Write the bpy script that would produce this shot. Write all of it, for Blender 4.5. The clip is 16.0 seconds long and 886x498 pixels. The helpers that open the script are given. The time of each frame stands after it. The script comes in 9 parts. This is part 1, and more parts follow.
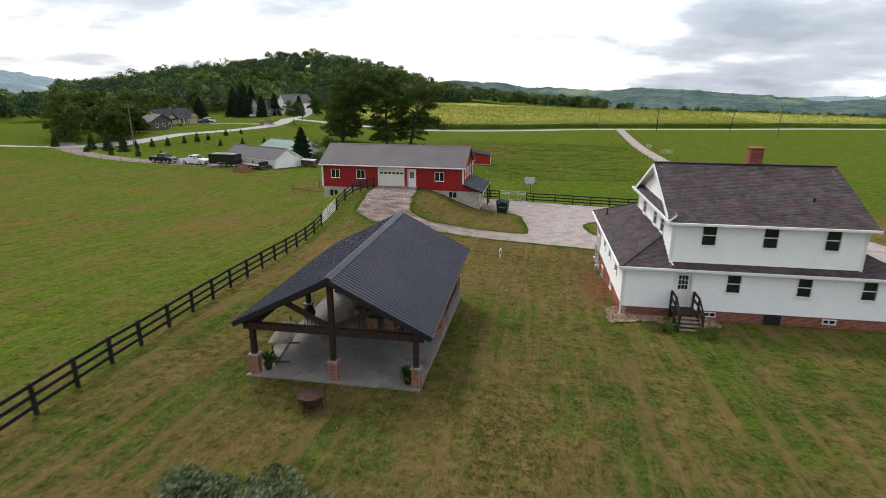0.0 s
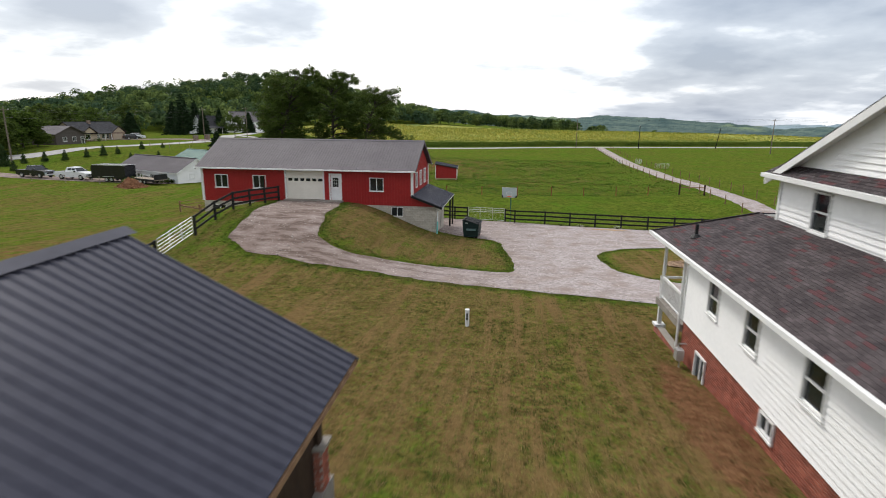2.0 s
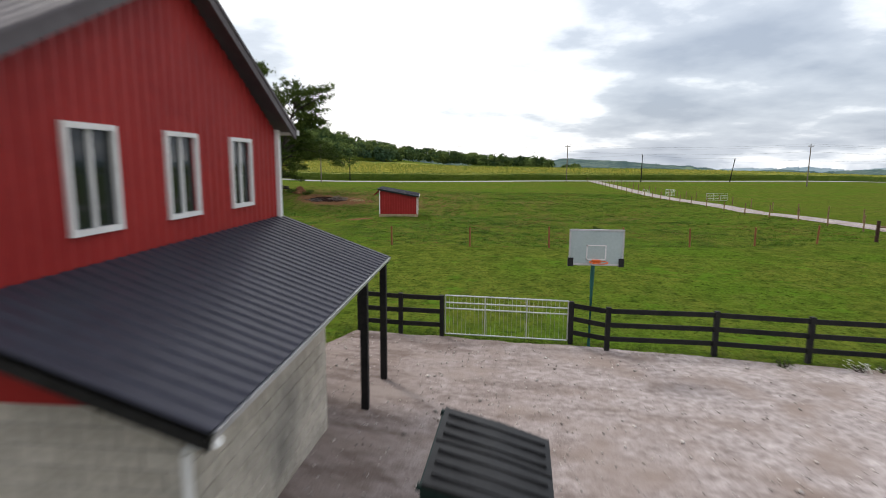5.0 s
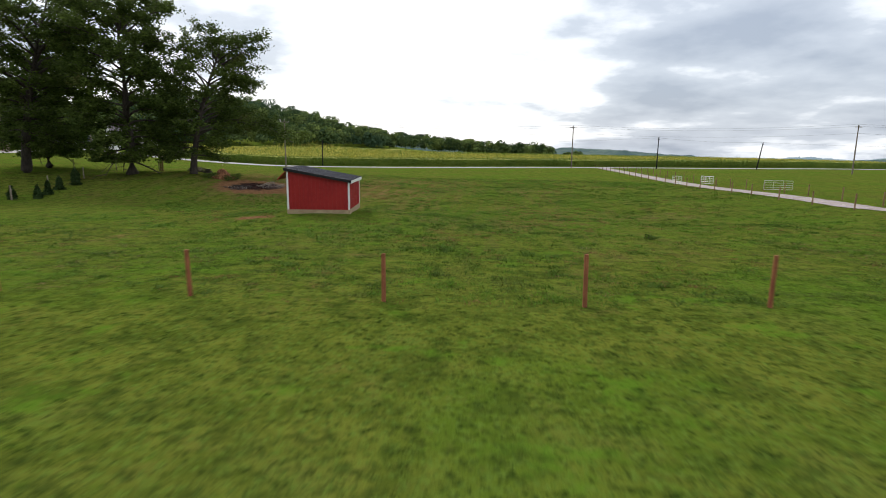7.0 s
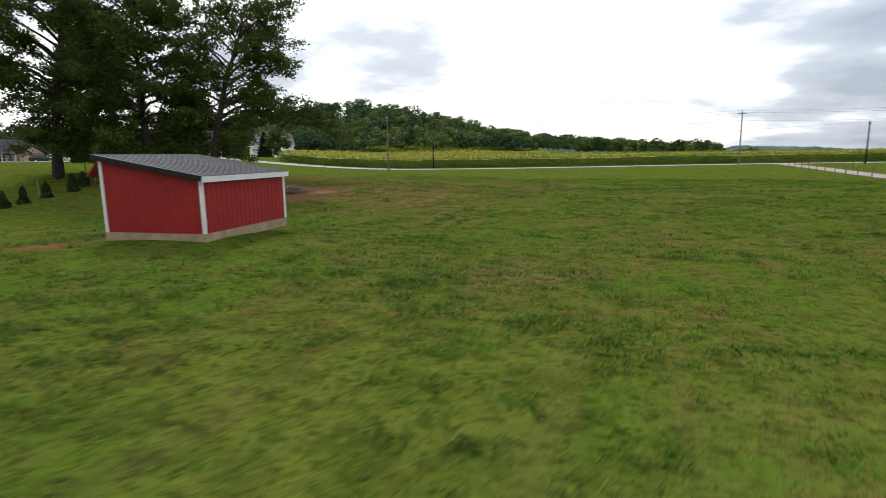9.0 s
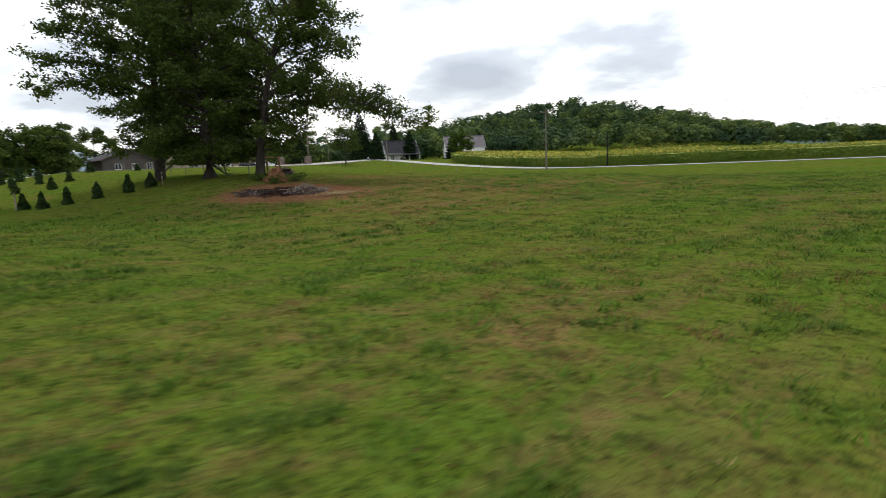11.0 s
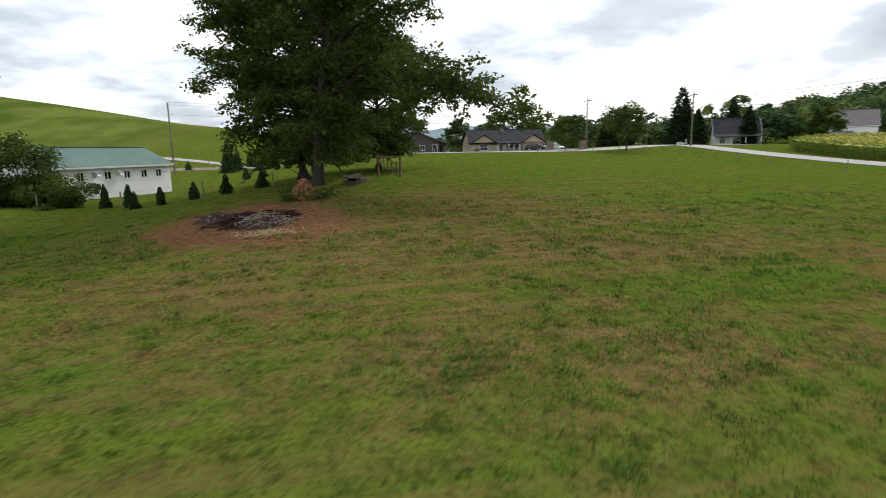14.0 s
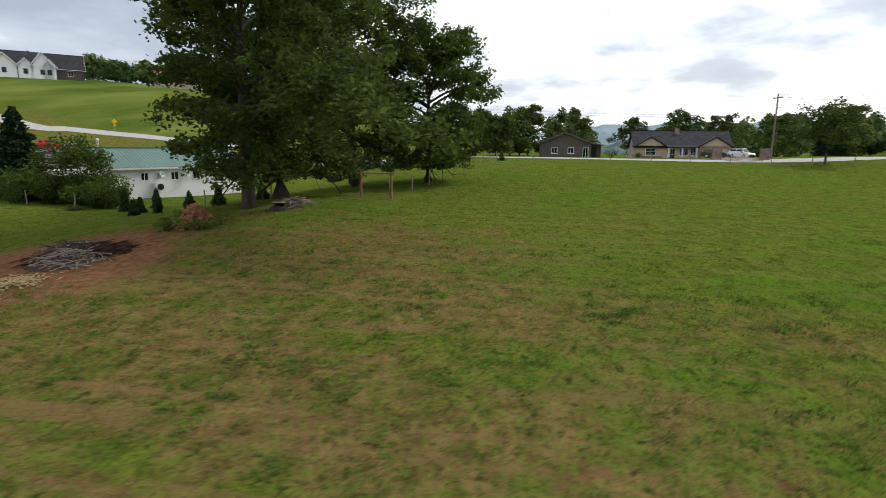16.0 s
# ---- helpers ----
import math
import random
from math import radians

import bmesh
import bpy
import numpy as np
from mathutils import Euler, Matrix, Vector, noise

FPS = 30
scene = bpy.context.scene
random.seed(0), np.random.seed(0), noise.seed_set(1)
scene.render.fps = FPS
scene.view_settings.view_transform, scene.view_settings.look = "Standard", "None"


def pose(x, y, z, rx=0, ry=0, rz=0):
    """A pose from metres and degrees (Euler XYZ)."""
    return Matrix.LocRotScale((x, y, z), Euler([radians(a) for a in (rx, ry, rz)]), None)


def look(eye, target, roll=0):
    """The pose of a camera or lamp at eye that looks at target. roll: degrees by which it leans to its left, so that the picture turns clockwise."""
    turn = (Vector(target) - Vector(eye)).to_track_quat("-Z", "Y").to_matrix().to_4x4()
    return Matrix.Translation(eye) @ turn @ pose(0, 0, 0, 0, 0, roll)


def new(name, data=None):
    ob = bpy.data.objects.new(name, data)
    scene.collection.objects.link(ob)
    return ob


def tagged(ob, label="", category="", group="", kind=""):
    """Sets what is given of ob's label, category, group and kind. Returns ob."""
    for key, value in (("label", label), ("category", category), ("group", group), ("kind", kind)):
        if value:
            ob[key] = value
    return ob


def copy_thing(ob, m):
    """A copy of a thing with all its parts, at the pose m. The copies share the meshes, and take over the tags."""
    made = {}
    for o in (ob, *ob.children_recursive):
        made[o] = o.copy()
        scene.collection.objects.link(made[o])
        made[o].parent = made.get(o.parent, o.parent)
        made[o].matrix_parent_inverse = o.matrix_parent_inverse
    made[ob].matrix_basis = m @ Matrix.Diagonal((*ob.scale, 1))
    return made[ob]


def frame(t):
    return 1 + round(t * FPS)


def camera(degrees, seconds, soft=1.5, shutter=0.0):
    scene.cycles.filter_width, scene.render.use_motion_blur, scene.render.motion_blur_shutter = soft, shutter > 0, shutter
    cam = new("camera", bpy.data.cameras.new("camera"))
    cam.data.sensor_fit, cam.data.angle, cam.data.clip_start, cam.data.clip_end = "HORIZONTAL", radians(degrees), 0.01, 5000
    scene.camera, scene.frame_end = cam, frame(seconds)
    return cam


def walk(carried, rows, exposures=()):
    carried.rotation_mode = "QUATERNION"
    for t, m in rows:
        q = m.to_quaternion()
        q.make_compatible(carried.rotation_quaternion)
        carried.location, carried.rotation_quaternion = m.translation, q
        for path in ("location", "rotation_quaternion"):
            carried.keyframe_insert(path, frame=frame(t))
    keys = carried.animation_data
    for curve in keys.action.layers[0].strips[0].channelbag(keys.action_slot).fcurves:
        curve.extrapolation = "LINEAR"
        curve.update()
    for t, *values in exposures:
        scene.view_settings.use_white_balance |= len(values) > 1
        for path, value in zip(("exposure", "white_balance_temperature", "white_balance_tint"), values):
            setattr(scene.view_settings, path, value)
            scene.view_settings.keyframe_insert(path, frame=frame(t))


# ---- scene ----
cam = camera(78.0, 16.0, soft=0.9, shutter=0.35)
PATH = [
    (0, (2.469, -4.438, 13.612), (2.11, -2.553, 13.048), 0.3),
    (0.5, (1.671, 0.437, 12.352), (1.325, 2.329, 11.803), 0.1),
    (1, (1.427, 5.7, 11.031), (1.113, 7.602, 10.498), 0.0),
    (1.5, (1.358, 11.368, 9.85), (1.059, 13.28, 9.342), -0.1),
    (2, (0.875, 17.472, 8.629), (0.615, 19.399, 8.16), 0.5),
    (2.5, (0.347, 23.618, 7.227), (0.159, 25.564, 6.804), 1.2),
    (3, (-0.303, 30.244, 6.428), (-0.479, 32.199, 6.044), 1.7),
    (3.5, (-1.115, 36.883, 6.01), (-1.281, 38.845, 5.657), 1.7),
    (4, (-2.065, 43.546, 5.446), (-2.22, 45.511, 5.104), 1.6),
    (4.5, (-2.866, 50.158, 4.62), (-3.008, 52.126, 4.289), 1.4),
    (4.7, (-2.944, 52.709, 4.22), (-3.085, 54.68, 3.908), 0.6),
    (6.8, (-1.346, 73.485, 2.587), (-1.5, 75.446, 2.225), 0.4),
    (7, (-1.409, 75.623, 2.344), (-1.548, 77.587, 1.991), 0.7),
    (7.5, (-0.842, 80.836, 2.184), (-0.979, 82.801, 1.839), 0.6),
    (8, (0.146, 85.731, 1.966), (-0.107, 87.686, 1.626), 0.6),
    (8.5, (1.335, 89.964, 1.655), (0.843, 91.871, 1.306), 0.4),
    (9, (2.912, 93.744, 1.104), (2.237, 95.597, 0.769), -0.9),
    (9.2, (3.506, 95.264, 1.137), (2.759, 97.087, 0.794), -0.8),
    (11.3, (8.319, 112.652, -0.193), (6.865, 113.994, -0.483), -2.5),
    (11.5, (8.776, 114.227, -0.135), (7.258, 115.498, -0.419), -2.5),
    (12, (9.254, 118.189, 0.293), (7.603, 119.284, 0.024), -2.4),
    (12.5, (8.764, 122.305, 0.833), (7.029, 123.264, 0.564), -2.0),
    (13, (7.545, 126.322, 1.027), (5.734, 127.119, 0.731), -1.9),
    (13.5, (5.348, 130.1, 1.244), (3.461, 130.672, 0.913), -1.6),
    (14, (2.596, 133.461, 1.621), (0.658, 133.802, 1.266), -1.1),
    (14.5, (0.249, 136.776, 1.979), (-1.713, 136.904, 1.614), -0.6),
    (15, (-1.723, 140.3, 2.418), (-3.687, 140.249, 2.044), -0.4),
    (15.5, (-3.754, 143.862, 2.753), (-5.705, 143.642, 2.376), -0.1),
    (16, (-5.913, 147.6, 2.996), (-7.838, 147.207, 2.623), 0.5),
]
walk(cam, [(t, look(eye, target, roll)) for t, eye, target, roll in PATH], [(0.0, 0.26), (16.0, 0.26)])

# ---- world, sun, exposure ----
SUN_AZ, SUN_EL = radians(42), radians(48)      # left of +y, above the horizon
world = bpy.data.worlds.new("overcast_sky")
scene.world = world
world.use_nodes = True
wn, wl = world.node_tree.nodes, world.node_tree.links
wn.clear()
w_out = wn.new("ShaderNodeOutputWorld")
w_bg = wn.new("ShaderNodeBackground")
w_co = wn.new("ShaderNodeTexCoord")
w_sky = wn.new("ShaderNodeTexSky")
w_sky.sky_type = "NISHITA"
w_sky.sun_disc = False
w_sky.sun_elevation = SUN_EL
w_sky.sun_rotation = -SUN_AZ
w_sky.air_density, w_sky.dust_density = 1.2, 2.5
w_skys = wn.new("ShaderNodeVectorMath")
w_skys.operation = "SCALE"
w_skys.inputs["Scale"].default_value = 0.02
wl.new(w_sky.outputs[0], w_skys.inputs[0])
# flat cloud layer: the view direction projected onto a plane overhead


def w_math(op, a, b=0.0, c=0.0):
    m = wn.new("ShaderNodeMath")
    m.operation = op
    for k, v in enumerate((a, b, c)):
        if isinstance(v, (int, float)):
            m.inputs[k].default_value = v
        else:
            wl.new(v, m.inputs[k])
    return m.outputs[0]


def w_vec(op, a, b, out=0):
    m = wn.new("ShaderNodeVectorMath")
    m.operation = op
    for k, v in enumerate((a, b)):
        if isinstance(v, tuple):
            m.inputs[k].default_value = v
        else:
            wl.new(v, m.inputs[k])
    return m.outputs[out]


def w_range(v, lo, hi, a, b):
    r = wn.new("ShaderNodeMapRange")
    r.interpolation_type = "SMOOTHSTEP"
    for key, x in (("From Min", lo), ("From Max", hi), ("To Min", a), ("To Max", b)):
        r.inputs[key].default_value = x
    wl.new(v, r.inputs["Value"])
    return r.outputs[0]


def sky_dir(azimuth, elevation):
    a, e = radians(azimuth), radians(elevation)
    return (math.cos(a) * math.cos(e), math.sin(a) * math.cos(e), math.sin(e))


w_dir = w_co.outputs["Generated"]
w_sep = wn.new("ShaderNodeSeparateXYZ")
wl.new(w_dir, w_sep.inputs[0])
w_za = w_math("ADD", w_math("MAXIMUM", w_sep.outputs["Z"], 0.0), 0.2)
w_cmb = wn.new("ShaderNodeCombineXYZ")
for k in range(3):
    wl.new(w_za, w_cmb.inputs[k])
w_plane = w_vec("DIVIDE", w_dir, w_cmb.outputs[0])


def w_noise(scale, detail, rough, offset):
    n = wn.new("ShaderNodeTexNoise")
    n.inputs["Scale"].default_value = scale
    n.inputs["Detail"].default_value = detail
    n.inputs["Roughness"].default_value = rough
    wl.new(w_vec("ADD", w_plane, offset), n.inputs["Vector"])
    return n.outputs[0]


w_cover = w_math("MULTIPLY_ADD", w_noise(2.1, 7, 0.52, (9.3, 2.1, 5.0)), 0.45, w_math("MULTIPLY", w_noise(0.6, 6, 0.5, (3.1, 7.4, 0.0)), 0.55))
w_cover = w_math("MULTIPLY_ADD", w_cover, 1.9, -0.49)
# two heavy banks, and loose grey clouds between
for az, lo, hi, gain in ((38, 0.58, 0.95, 0.25), (262, 0.5, 0.95, 0.26)):
    w_cover = w_math("ADD", w_cover, w_range(w_vec("DOT_PRODUCT", w_dir, sky_dir(az, 6), 1), lo, hi, 0.0, gain))
for az, el, size, gain in ((113.5, 10.0, 0.22, 0.34), (128.4, 8.2, 0.17, 0.3), (103, 8.5, 0.08, 0.18), (151, 11.8, 0.15, 0.18), (173.5, 11.4, 0.2, 0.16), (187, 4.5, 0.3, 0.2), (216, 10, 0.5, 0.29), (66, 11, 0.26, 0.08), (74, 4.0, 0.16, 0.1)):
    w_off = w_vec("MULTIPLY", w_vec("SUBTRACT", w_dir, sky_dir(az, el)), (1.0, 1.0, 2.1))
    w_len = wn.new("ShaderNodeVectorMath")
    w_len.operation = "LENGTH"
    wl.new(w_off, w_len.inputs[0])
    w_cover = w_math("ADD", w_cover, w_range(w_len.outputs["Value"], 0.0, size, gain, 0.0))
w_r = wn.new("ShaderNodeValToRGB")
w_r.color_ramp.elements[0].position = 0.5
w_r.color_ramp.elements[0].color = (1.02, 1.02, 1.03, 1)
w_r.color_ramp.elements[1].position = 0.92
w_r.color_ramp.elements[1].color = (0.36, 0.41, 0.5, 1)
w_e = w_r.color_ramp.elements.new(0.6)
w_e.color = (0.78, 0.82, 0.88, 1)
w_e = w_r.color_ramp.elements.new(0.68)
w_e.color = (0.55, 0.6, 0.68, 1)
wl.new(w_cover, w_r.inputs[0])
wl.new(w_vec("ADD", w_r.outputs[0], w_skys.outputs[0]), w_bg.inputs["Color"])
w_bg.inputs["Strength"].default_value = 0.92
wl.new(w_bg.outputs[0], w_out.inputs[0])

sun = new("sun", bpy.data.lights.new("sun", "SUN"))
sun.data.energy = 1.8
sun.data.angle = radians(12)
sun.data.color = (1.0, 0.96, 0.9)
sun.matrix_world = look((0, 0, 50), (50 * math.sin(SUN_AZ), -50 * math.cos(SUN_AZ), 50 - 50 * math.tan(SUN_EL)))

# ---- materials ----


def material(name, a, b, scale=1.0, rough=0.8, bump=0.0, bump_scale=None, metal=0.0, fine=None, island=0.0, spread=(0.38, 0.62), transmit=0.0, stretch=None, spec=0.22, mottle=None, soil=None, odd=None):
    """Two colours mixed by coarse and fine noise in object space; island: value change from piece to piece; mottle: third colour in patches."""
    m = bpy.data.materials.new(name)
    m.use_nodes = True
    n, l = m.node_tree.nodes, m.node_tree.links
    p = n["Principled BSDF"]
    p.inputs["Roughness"].default_value = rough
    p.inputs["Metallic"].default_value = metal
    p.inputs["Specular IOR Level"].default_value = spec
    co = n.new("ShaderNodeTexCoord")
    vec = co.outputs["Object"]
    if stretch:
        mp = n.new("ShaderNodeMapping")
        mp.inputs["Scale"].default_value = stretch
        l.new(vec, mp.inputs[0])
        vec = mp.outputs[0]
    n1 = n.new("ShaderNodeTexNoise")
    n1.inputs["Scale"].default_value = scale
    n1.inputs["Detail"].default_value = 5
    l.new(vec, n1.inputs["Vector"])
    n2 = n.new("ShaderNodeTexNoise")
    n2.inputs["Scale"].default_value = fine or scale * 9
    n2.inputs["Detail"].default_value = 3
    l.new(vec, n2.inputs["Vector"])
    mixn = n.new("ShaderNodeMath")
    mixn.operation = "MULTIPLY_ADD"
    l.new(n2.outputs[0], mixn.inputs[0])
    mixn.inputs[1].default_value = 0.45
    add = n.new("ShaderNodeMath")
    add.operation = "MULTIPLY"
    l.new(n1.outputs[0], add.inputs[0])
    add.inputs[1].default_value = 0.55
    l.new(add.outputs[0], mixn.inputs[2])
    ramp = n.new("ShaderNodeValToRGB")
    ramp.color_ramp.elements[0].position, ramp.color_ramp.elements[1].position = spread
    ramp.color_ramp.elements[0].color, ramp.color_ramp.elements[1].color = (*a, 1), (*b, 1)
    l.new(mixn.outputs[0], ramp.inputs[0])
    colour = ramp.outputs[0]
    if soil:
        sx = n.new("ShaderNodeSeparateXYZ")
        l.new(vec, sx.inputs[0])
        ma = n.new("ShaderNodeMath")
        ma.operation = "MULTIPLY_ADD"
        l.new(n1.outputs[0], ma.inputs[0])
        ma.inputs[1].default_value = 6.0
        l.new(sx.outputs["X"], ma.inputs[2])
        mr = n.new("ShaderNodeMapRange")
        mr.inputs["From Min"].default_value, mr.inputs["From Max"].default_value = 7.0, -7.5
        mr.inputs["To Max"].default_value = 0.88
        l.new(ma.outputs[0], mr.inputs["Value"])
        soil_f = mr.outputs[0]
        mx = n.new("ShaderNodeMix")
        mx.data_type = "RGBA"
        l.new(mr.outputs[0], mx.inputs["Factor"])
        l.new(colour, mx.inputs[6])
        mx.inputs[7].default_value = (*soil, 1)
        colour = mx.outputs[2]
    if mottle:
        third, msc, lo, hi = mottle
        n3 = n.new("ShaderNodeTexNoise")
        n3.inputs["Scale"].default_value = msc
        n3.inputs["Detail"].default_value = 4
        l.new(vec, n3.inputs["Vector"])
        mr = n.new("ShaderNodeMapRange")
        mr.inputs["From Min"].default_value, mr.inputs["From Max"].default_value = lo, hi
        l.new(n3.outputs[0], mr.inputs["Value"])
        mx = n.new("ShaderNodeMix")
        mx.data_type = "RGBA"
        l.new(mr.outputs[0], mx.inputs["Factor"])
        l.new(colour, mx.inputs[6])
        mx.inputs[7].default_value = (*third, 1)
        colour = mx.outputs[2]
    if soil:
        # trodden hollows and washed patches, strongest where the soil shows through
        wm = n.new("ShaderNodeMapping")
        wm.inputs["Scale"].default_value = (0.5, 1.5, 1)
        wm.inputs["Rotation"].default_value = (0, 0, 0.35)
        l.new(vec, wm.inputs[0])
        wn_ = n.new("ShaderNodeTexNoise")
        wn_.inputs["Scale"].default_value = 1.1
        wn_.inputs["Detail"].default_value = 5
        wn_.inputs["Roughness"].default_value = 0.62
        l.new(wm.outputs[0], wn_.inputs["Vector"])
        for lo, hi, top, tint in ((0.5, 0.6, 0.85, (0.09, 0.06, 0.047)), (0.45, 0.36, 0.5, (0.36, 0.31, 0.29))):
            wr = n.new("ShaderNodeMapRange")
            wr.inputs["From Min"].default_value, wr.inputs["From Max"].default_value, wr.inputs["To Max"].default_value = lo, hi, top
            l.new(wn_.outputs[0], wr.inputs["Value"])
            wk = n.new("ShaderNodeMath")
            wk.operation = "MULTIPLY_ADD"
            l.new(soil_f, wk.inputs[0])
            wk.inputs[1].default_value, wk.inputs[2].default_value = 0.85, 0.15
            wf = n.new("ShaderNodeMath")
            wf.operation = "MULTIPLY"
            l.new(wk.outputs[0], wf.inputs[0])
            l.new(wr.outputs[0], wf.inputs[1])
            mx = n.new("ShaderNodeMix")
            mx.data_type = "RGBA"
            l.new(wf.outputs[0], mx.inputs["Factor"])
            l.new(colour, mx.inputs[6])
            mx.inputs[7].default_value = (*tint, 1)
            colour = mx.outputs[2]
    if island:
        gi = n.new("ShaderNodeNewGeometry")
        oi = n.new("ShaderNodeObjectInfo")
        sm = n.new("ShaderNodeMath")
        sm.operation = "ADD"
        l.new(gi.outputs["Random Per Island"], sm.inputs[0])
        l.new(oi.outputs["Random"], sm.inputs[1])
        fr = n.new("ShaderNodeMath")
        fr.operation = "FRACT"
        l.new(sm.outputs[0], fr.inputs[0])
        hv = n.new("ShaderNodeHueSaturation")
        vr = n.new("ShaderNodeMapRange")
        vr.inputs["To Min"].default_value, vr.inputs["To Max"].default_value = 1 - island, 1 + island
        l.new(fr.outputs[0], vr.inputs["Value"])
        l.new(vr.outputs[0], hv.inputs["Value"])
        l.new(colour, hv.inputs["Color"])
        colour = hv.outputs[0]
        if odd:
            gt = n.new("ShaderNodeMath")
            gt.operation = "GREATER_THAN"
            mu = n.new("ShaderNodeMath")
            mu.operation = "MULTIPLY"
            mu.inputs[1].default_value = 7.31
            f2 = n.new("ShaderNodeMath")
            f2.operation = "FRACT"
            l.new(fr.outputs[0], mu.inputs[0])
            l.new(mu.outputs[0], f2.inputs[0])
            l.new(f2.outputs[0], gt.inputs[0])
            gt.inputs[1].default_value = 1 - odd[3]
            mo = n.new("ShaderNodeMix")
            mo.data_type = "RGBA"
            l.new(gt.outputs[0], mo.inputs["Factor"])
            l.new(colour, mo.inputs[6])
            mo.inputs[7].default_value = (*odd[:3], 1)
            colour = mo.outputs[2]
    l.new(colour, p.inputs["Base Color"])
    if bump:
        bp = n.new("ShaderNodeBump")
        bp.inputs["Strength"].default_value = min(1.0, bump)
        bp.inputs["Distance"].default_value = 0.02
        if bump_scale:
            n4 = n.new("ShaderNodeTexNoise")
            n4.inputs["Scale"].default_value = bump_scale
            n4.inputs["Detail"].default_value = 3
            l.new(vec, n4.inputs["Vector"])
            l.new(n4.outputs[0], bp.inputs["Height"])
        else:
            l.new(mixn.outputs[0], bp.inputs["Height"])
        l.new(bp.outputs[0], p.inputs["Normal"])
    if transmit:
        tr = n.new("ShaderNodeBsdfTranslucent")
        l.new(colour, tr.inputs["Color"])
        ms = n.new("ShaderNodeMixShader")
        ms.inputs[0].default_value = transmit
        l.new(p.outputs[0], ms.inputs[1])
        l.new(tr.outputs[0], ms.inputs[2])
        l.new(ms.outputs[0], n["Material Output"].inputs["Surface"])
    return m


RED = material("red_ribbed_steel", (0.27, 0.018, 0.018), (0.33, 0.026, 0.024), 0.6, 0.5, 0.05, 3)
GREY_ROOF = material("grey_ribbed_steel", (0.112, 0.1, 0.108), (0.138, 0.125, 0.133), 0.5, 0.66, 0.05, 4, metal=0.0, spec=0.15)
DARK_ROOF = material("charcoal_ribbed_steel", (0.033, 0.034, 0.05), (0.047, 0.048, 0.067), 0.5, 0.37, 0.04, 4, metal=0.2)
SHED_ROOF = material("dull_charcoal_steel", (0.03, 0.032, 0.042), (0.042, 0.044, 0.056), 0.5, 0.6, 0.04, 4, spec=0.12)
GREEN_ROOF = material("green_ribbed_steel", (0.1, 0.17, 0.15), (0.13, 0.21, 0.185), 0.5, 0.5, 0.05, 4, metal=0.2)
WHITE = material("white_vinyl", (0.8, 0.8, 0.795), (0.86, 0.86, 0.855), 0.8, 0.55, 0.03)
TRIM = material("white_trim_paint", (0.7, 0.7, 0.69), (0.8, 0.8, 0.79), 2.0, 0.5)
CREAM = material("cream_door_paint", (0.7, 0.66, 0.58), (0.77, 0.73, 0.65), 1.5, 0.55, 0.03)
BLOCK = material("grey_concrete_block", (0.38, 0.345, 0.29), (0.54, 0.5, 0.43), 1.2, 0.95, 0.35, 40, island=0.1, mottle=((0.2, 0.19, 0.17), 0.5, 0.52, 0.72))
MORTAR = material("grey_mortar", (0.27, 0.25, 0.225), (0.36, 0.335, 0.3), 3, 0.95, 0.2)
BRICK = material("red_brick", (0.2, 0.06, 0.04), (0.3, 0.1, 0.065), 3, 0.9, 0.3, 60, island=0.3)
CONCRETE = material("poured_concrete", (0.2, 0.182, 0.16), (0.3, 0.275, 0.245), 0.8, 0.9, 0.15, 30, mottle=((0.12, 0.105, 0.092), 0.7, 0.56, 0.74))
SLAB = material("stained_slab_concrete", (0.15, 0.138, 0.125), (0.235, 0.218, 0.2), 0.8, 0.85, 0.15, 30, mottle=((0.09, 0.08, 0.072), 0.7, 0.56, 0.74))
DARK_WOOD = material("dark_stained_timber", (0.02, 0.012, 0.009), (0.045, 0.027, 0.018), 2.0, 0.75, 0.25, 20, stretch=(6, 6, 0.8))
BLACK_FENCE = material("black_painted_boards", (0.008, 0.008, 0.009), (0.02, 0.019, 0.018), 3, 0.7, 0.2)
RED_POST = material("red_brown_posts", (0.2, 0.07, 0.035), (0.32, 0.125, 0.06), 4, 0.9, 0.3)
RAW_WOOD = material("weathered_posts", (0.16, 0.09, 0.05), (0.3, 0.19, 0.11), 4, 0.9, 0.3)
TAN_BEAM = material("tan_treated_timber", (0.27, 0.2, 0.12), (0.42, 0.33, 0.21), 3, 0.9, 0.3)
GREY_WOOD = material("grey_weathered_wood", (0.17, 0.14, 0.105), (0.3, 0.255, 0.2), 4, 0.9, 0.3)
POLE_WOOD = material("utility_pole_wood", (0.12, 0.095, 0.075), (0.24, 0.2, 0.165), 2, 0.9, 0.3, stretch=(6, 6, 0.5))
GALV = material("galvanised_steel", (0.5, 0.51, 0.52), (0.62, 0.63, 0.64), 4, 0.4, metal=0.7)
BLACK = material("black_plastic", (0.012, 0.012, 0.013), (0.025, 0.025, 0.026), 4, 0.5, 0.05)
RUBBER = material("tyre_rubber", (0.012, 0.012, 0.012), (0.025, 0.025, 0.025), 6, 0.85)
SHINGLE = material("asphalt_shingle", (0.055, 0.047, 0.05), (0.095, 0.08, 0.082), 1.2, 0.92, 0.35, 90, island=0.22, odd=(0.1, 0.05, 0.053, 0.1), spec=0.1)
DARK_SHINGLE = material("dark_shingle", (0.026, 0.027, 0.032), (0.045, 0.046, 0.053), 1.5, 0.9, 0.3, 60, island=0.25, spec=0.15)
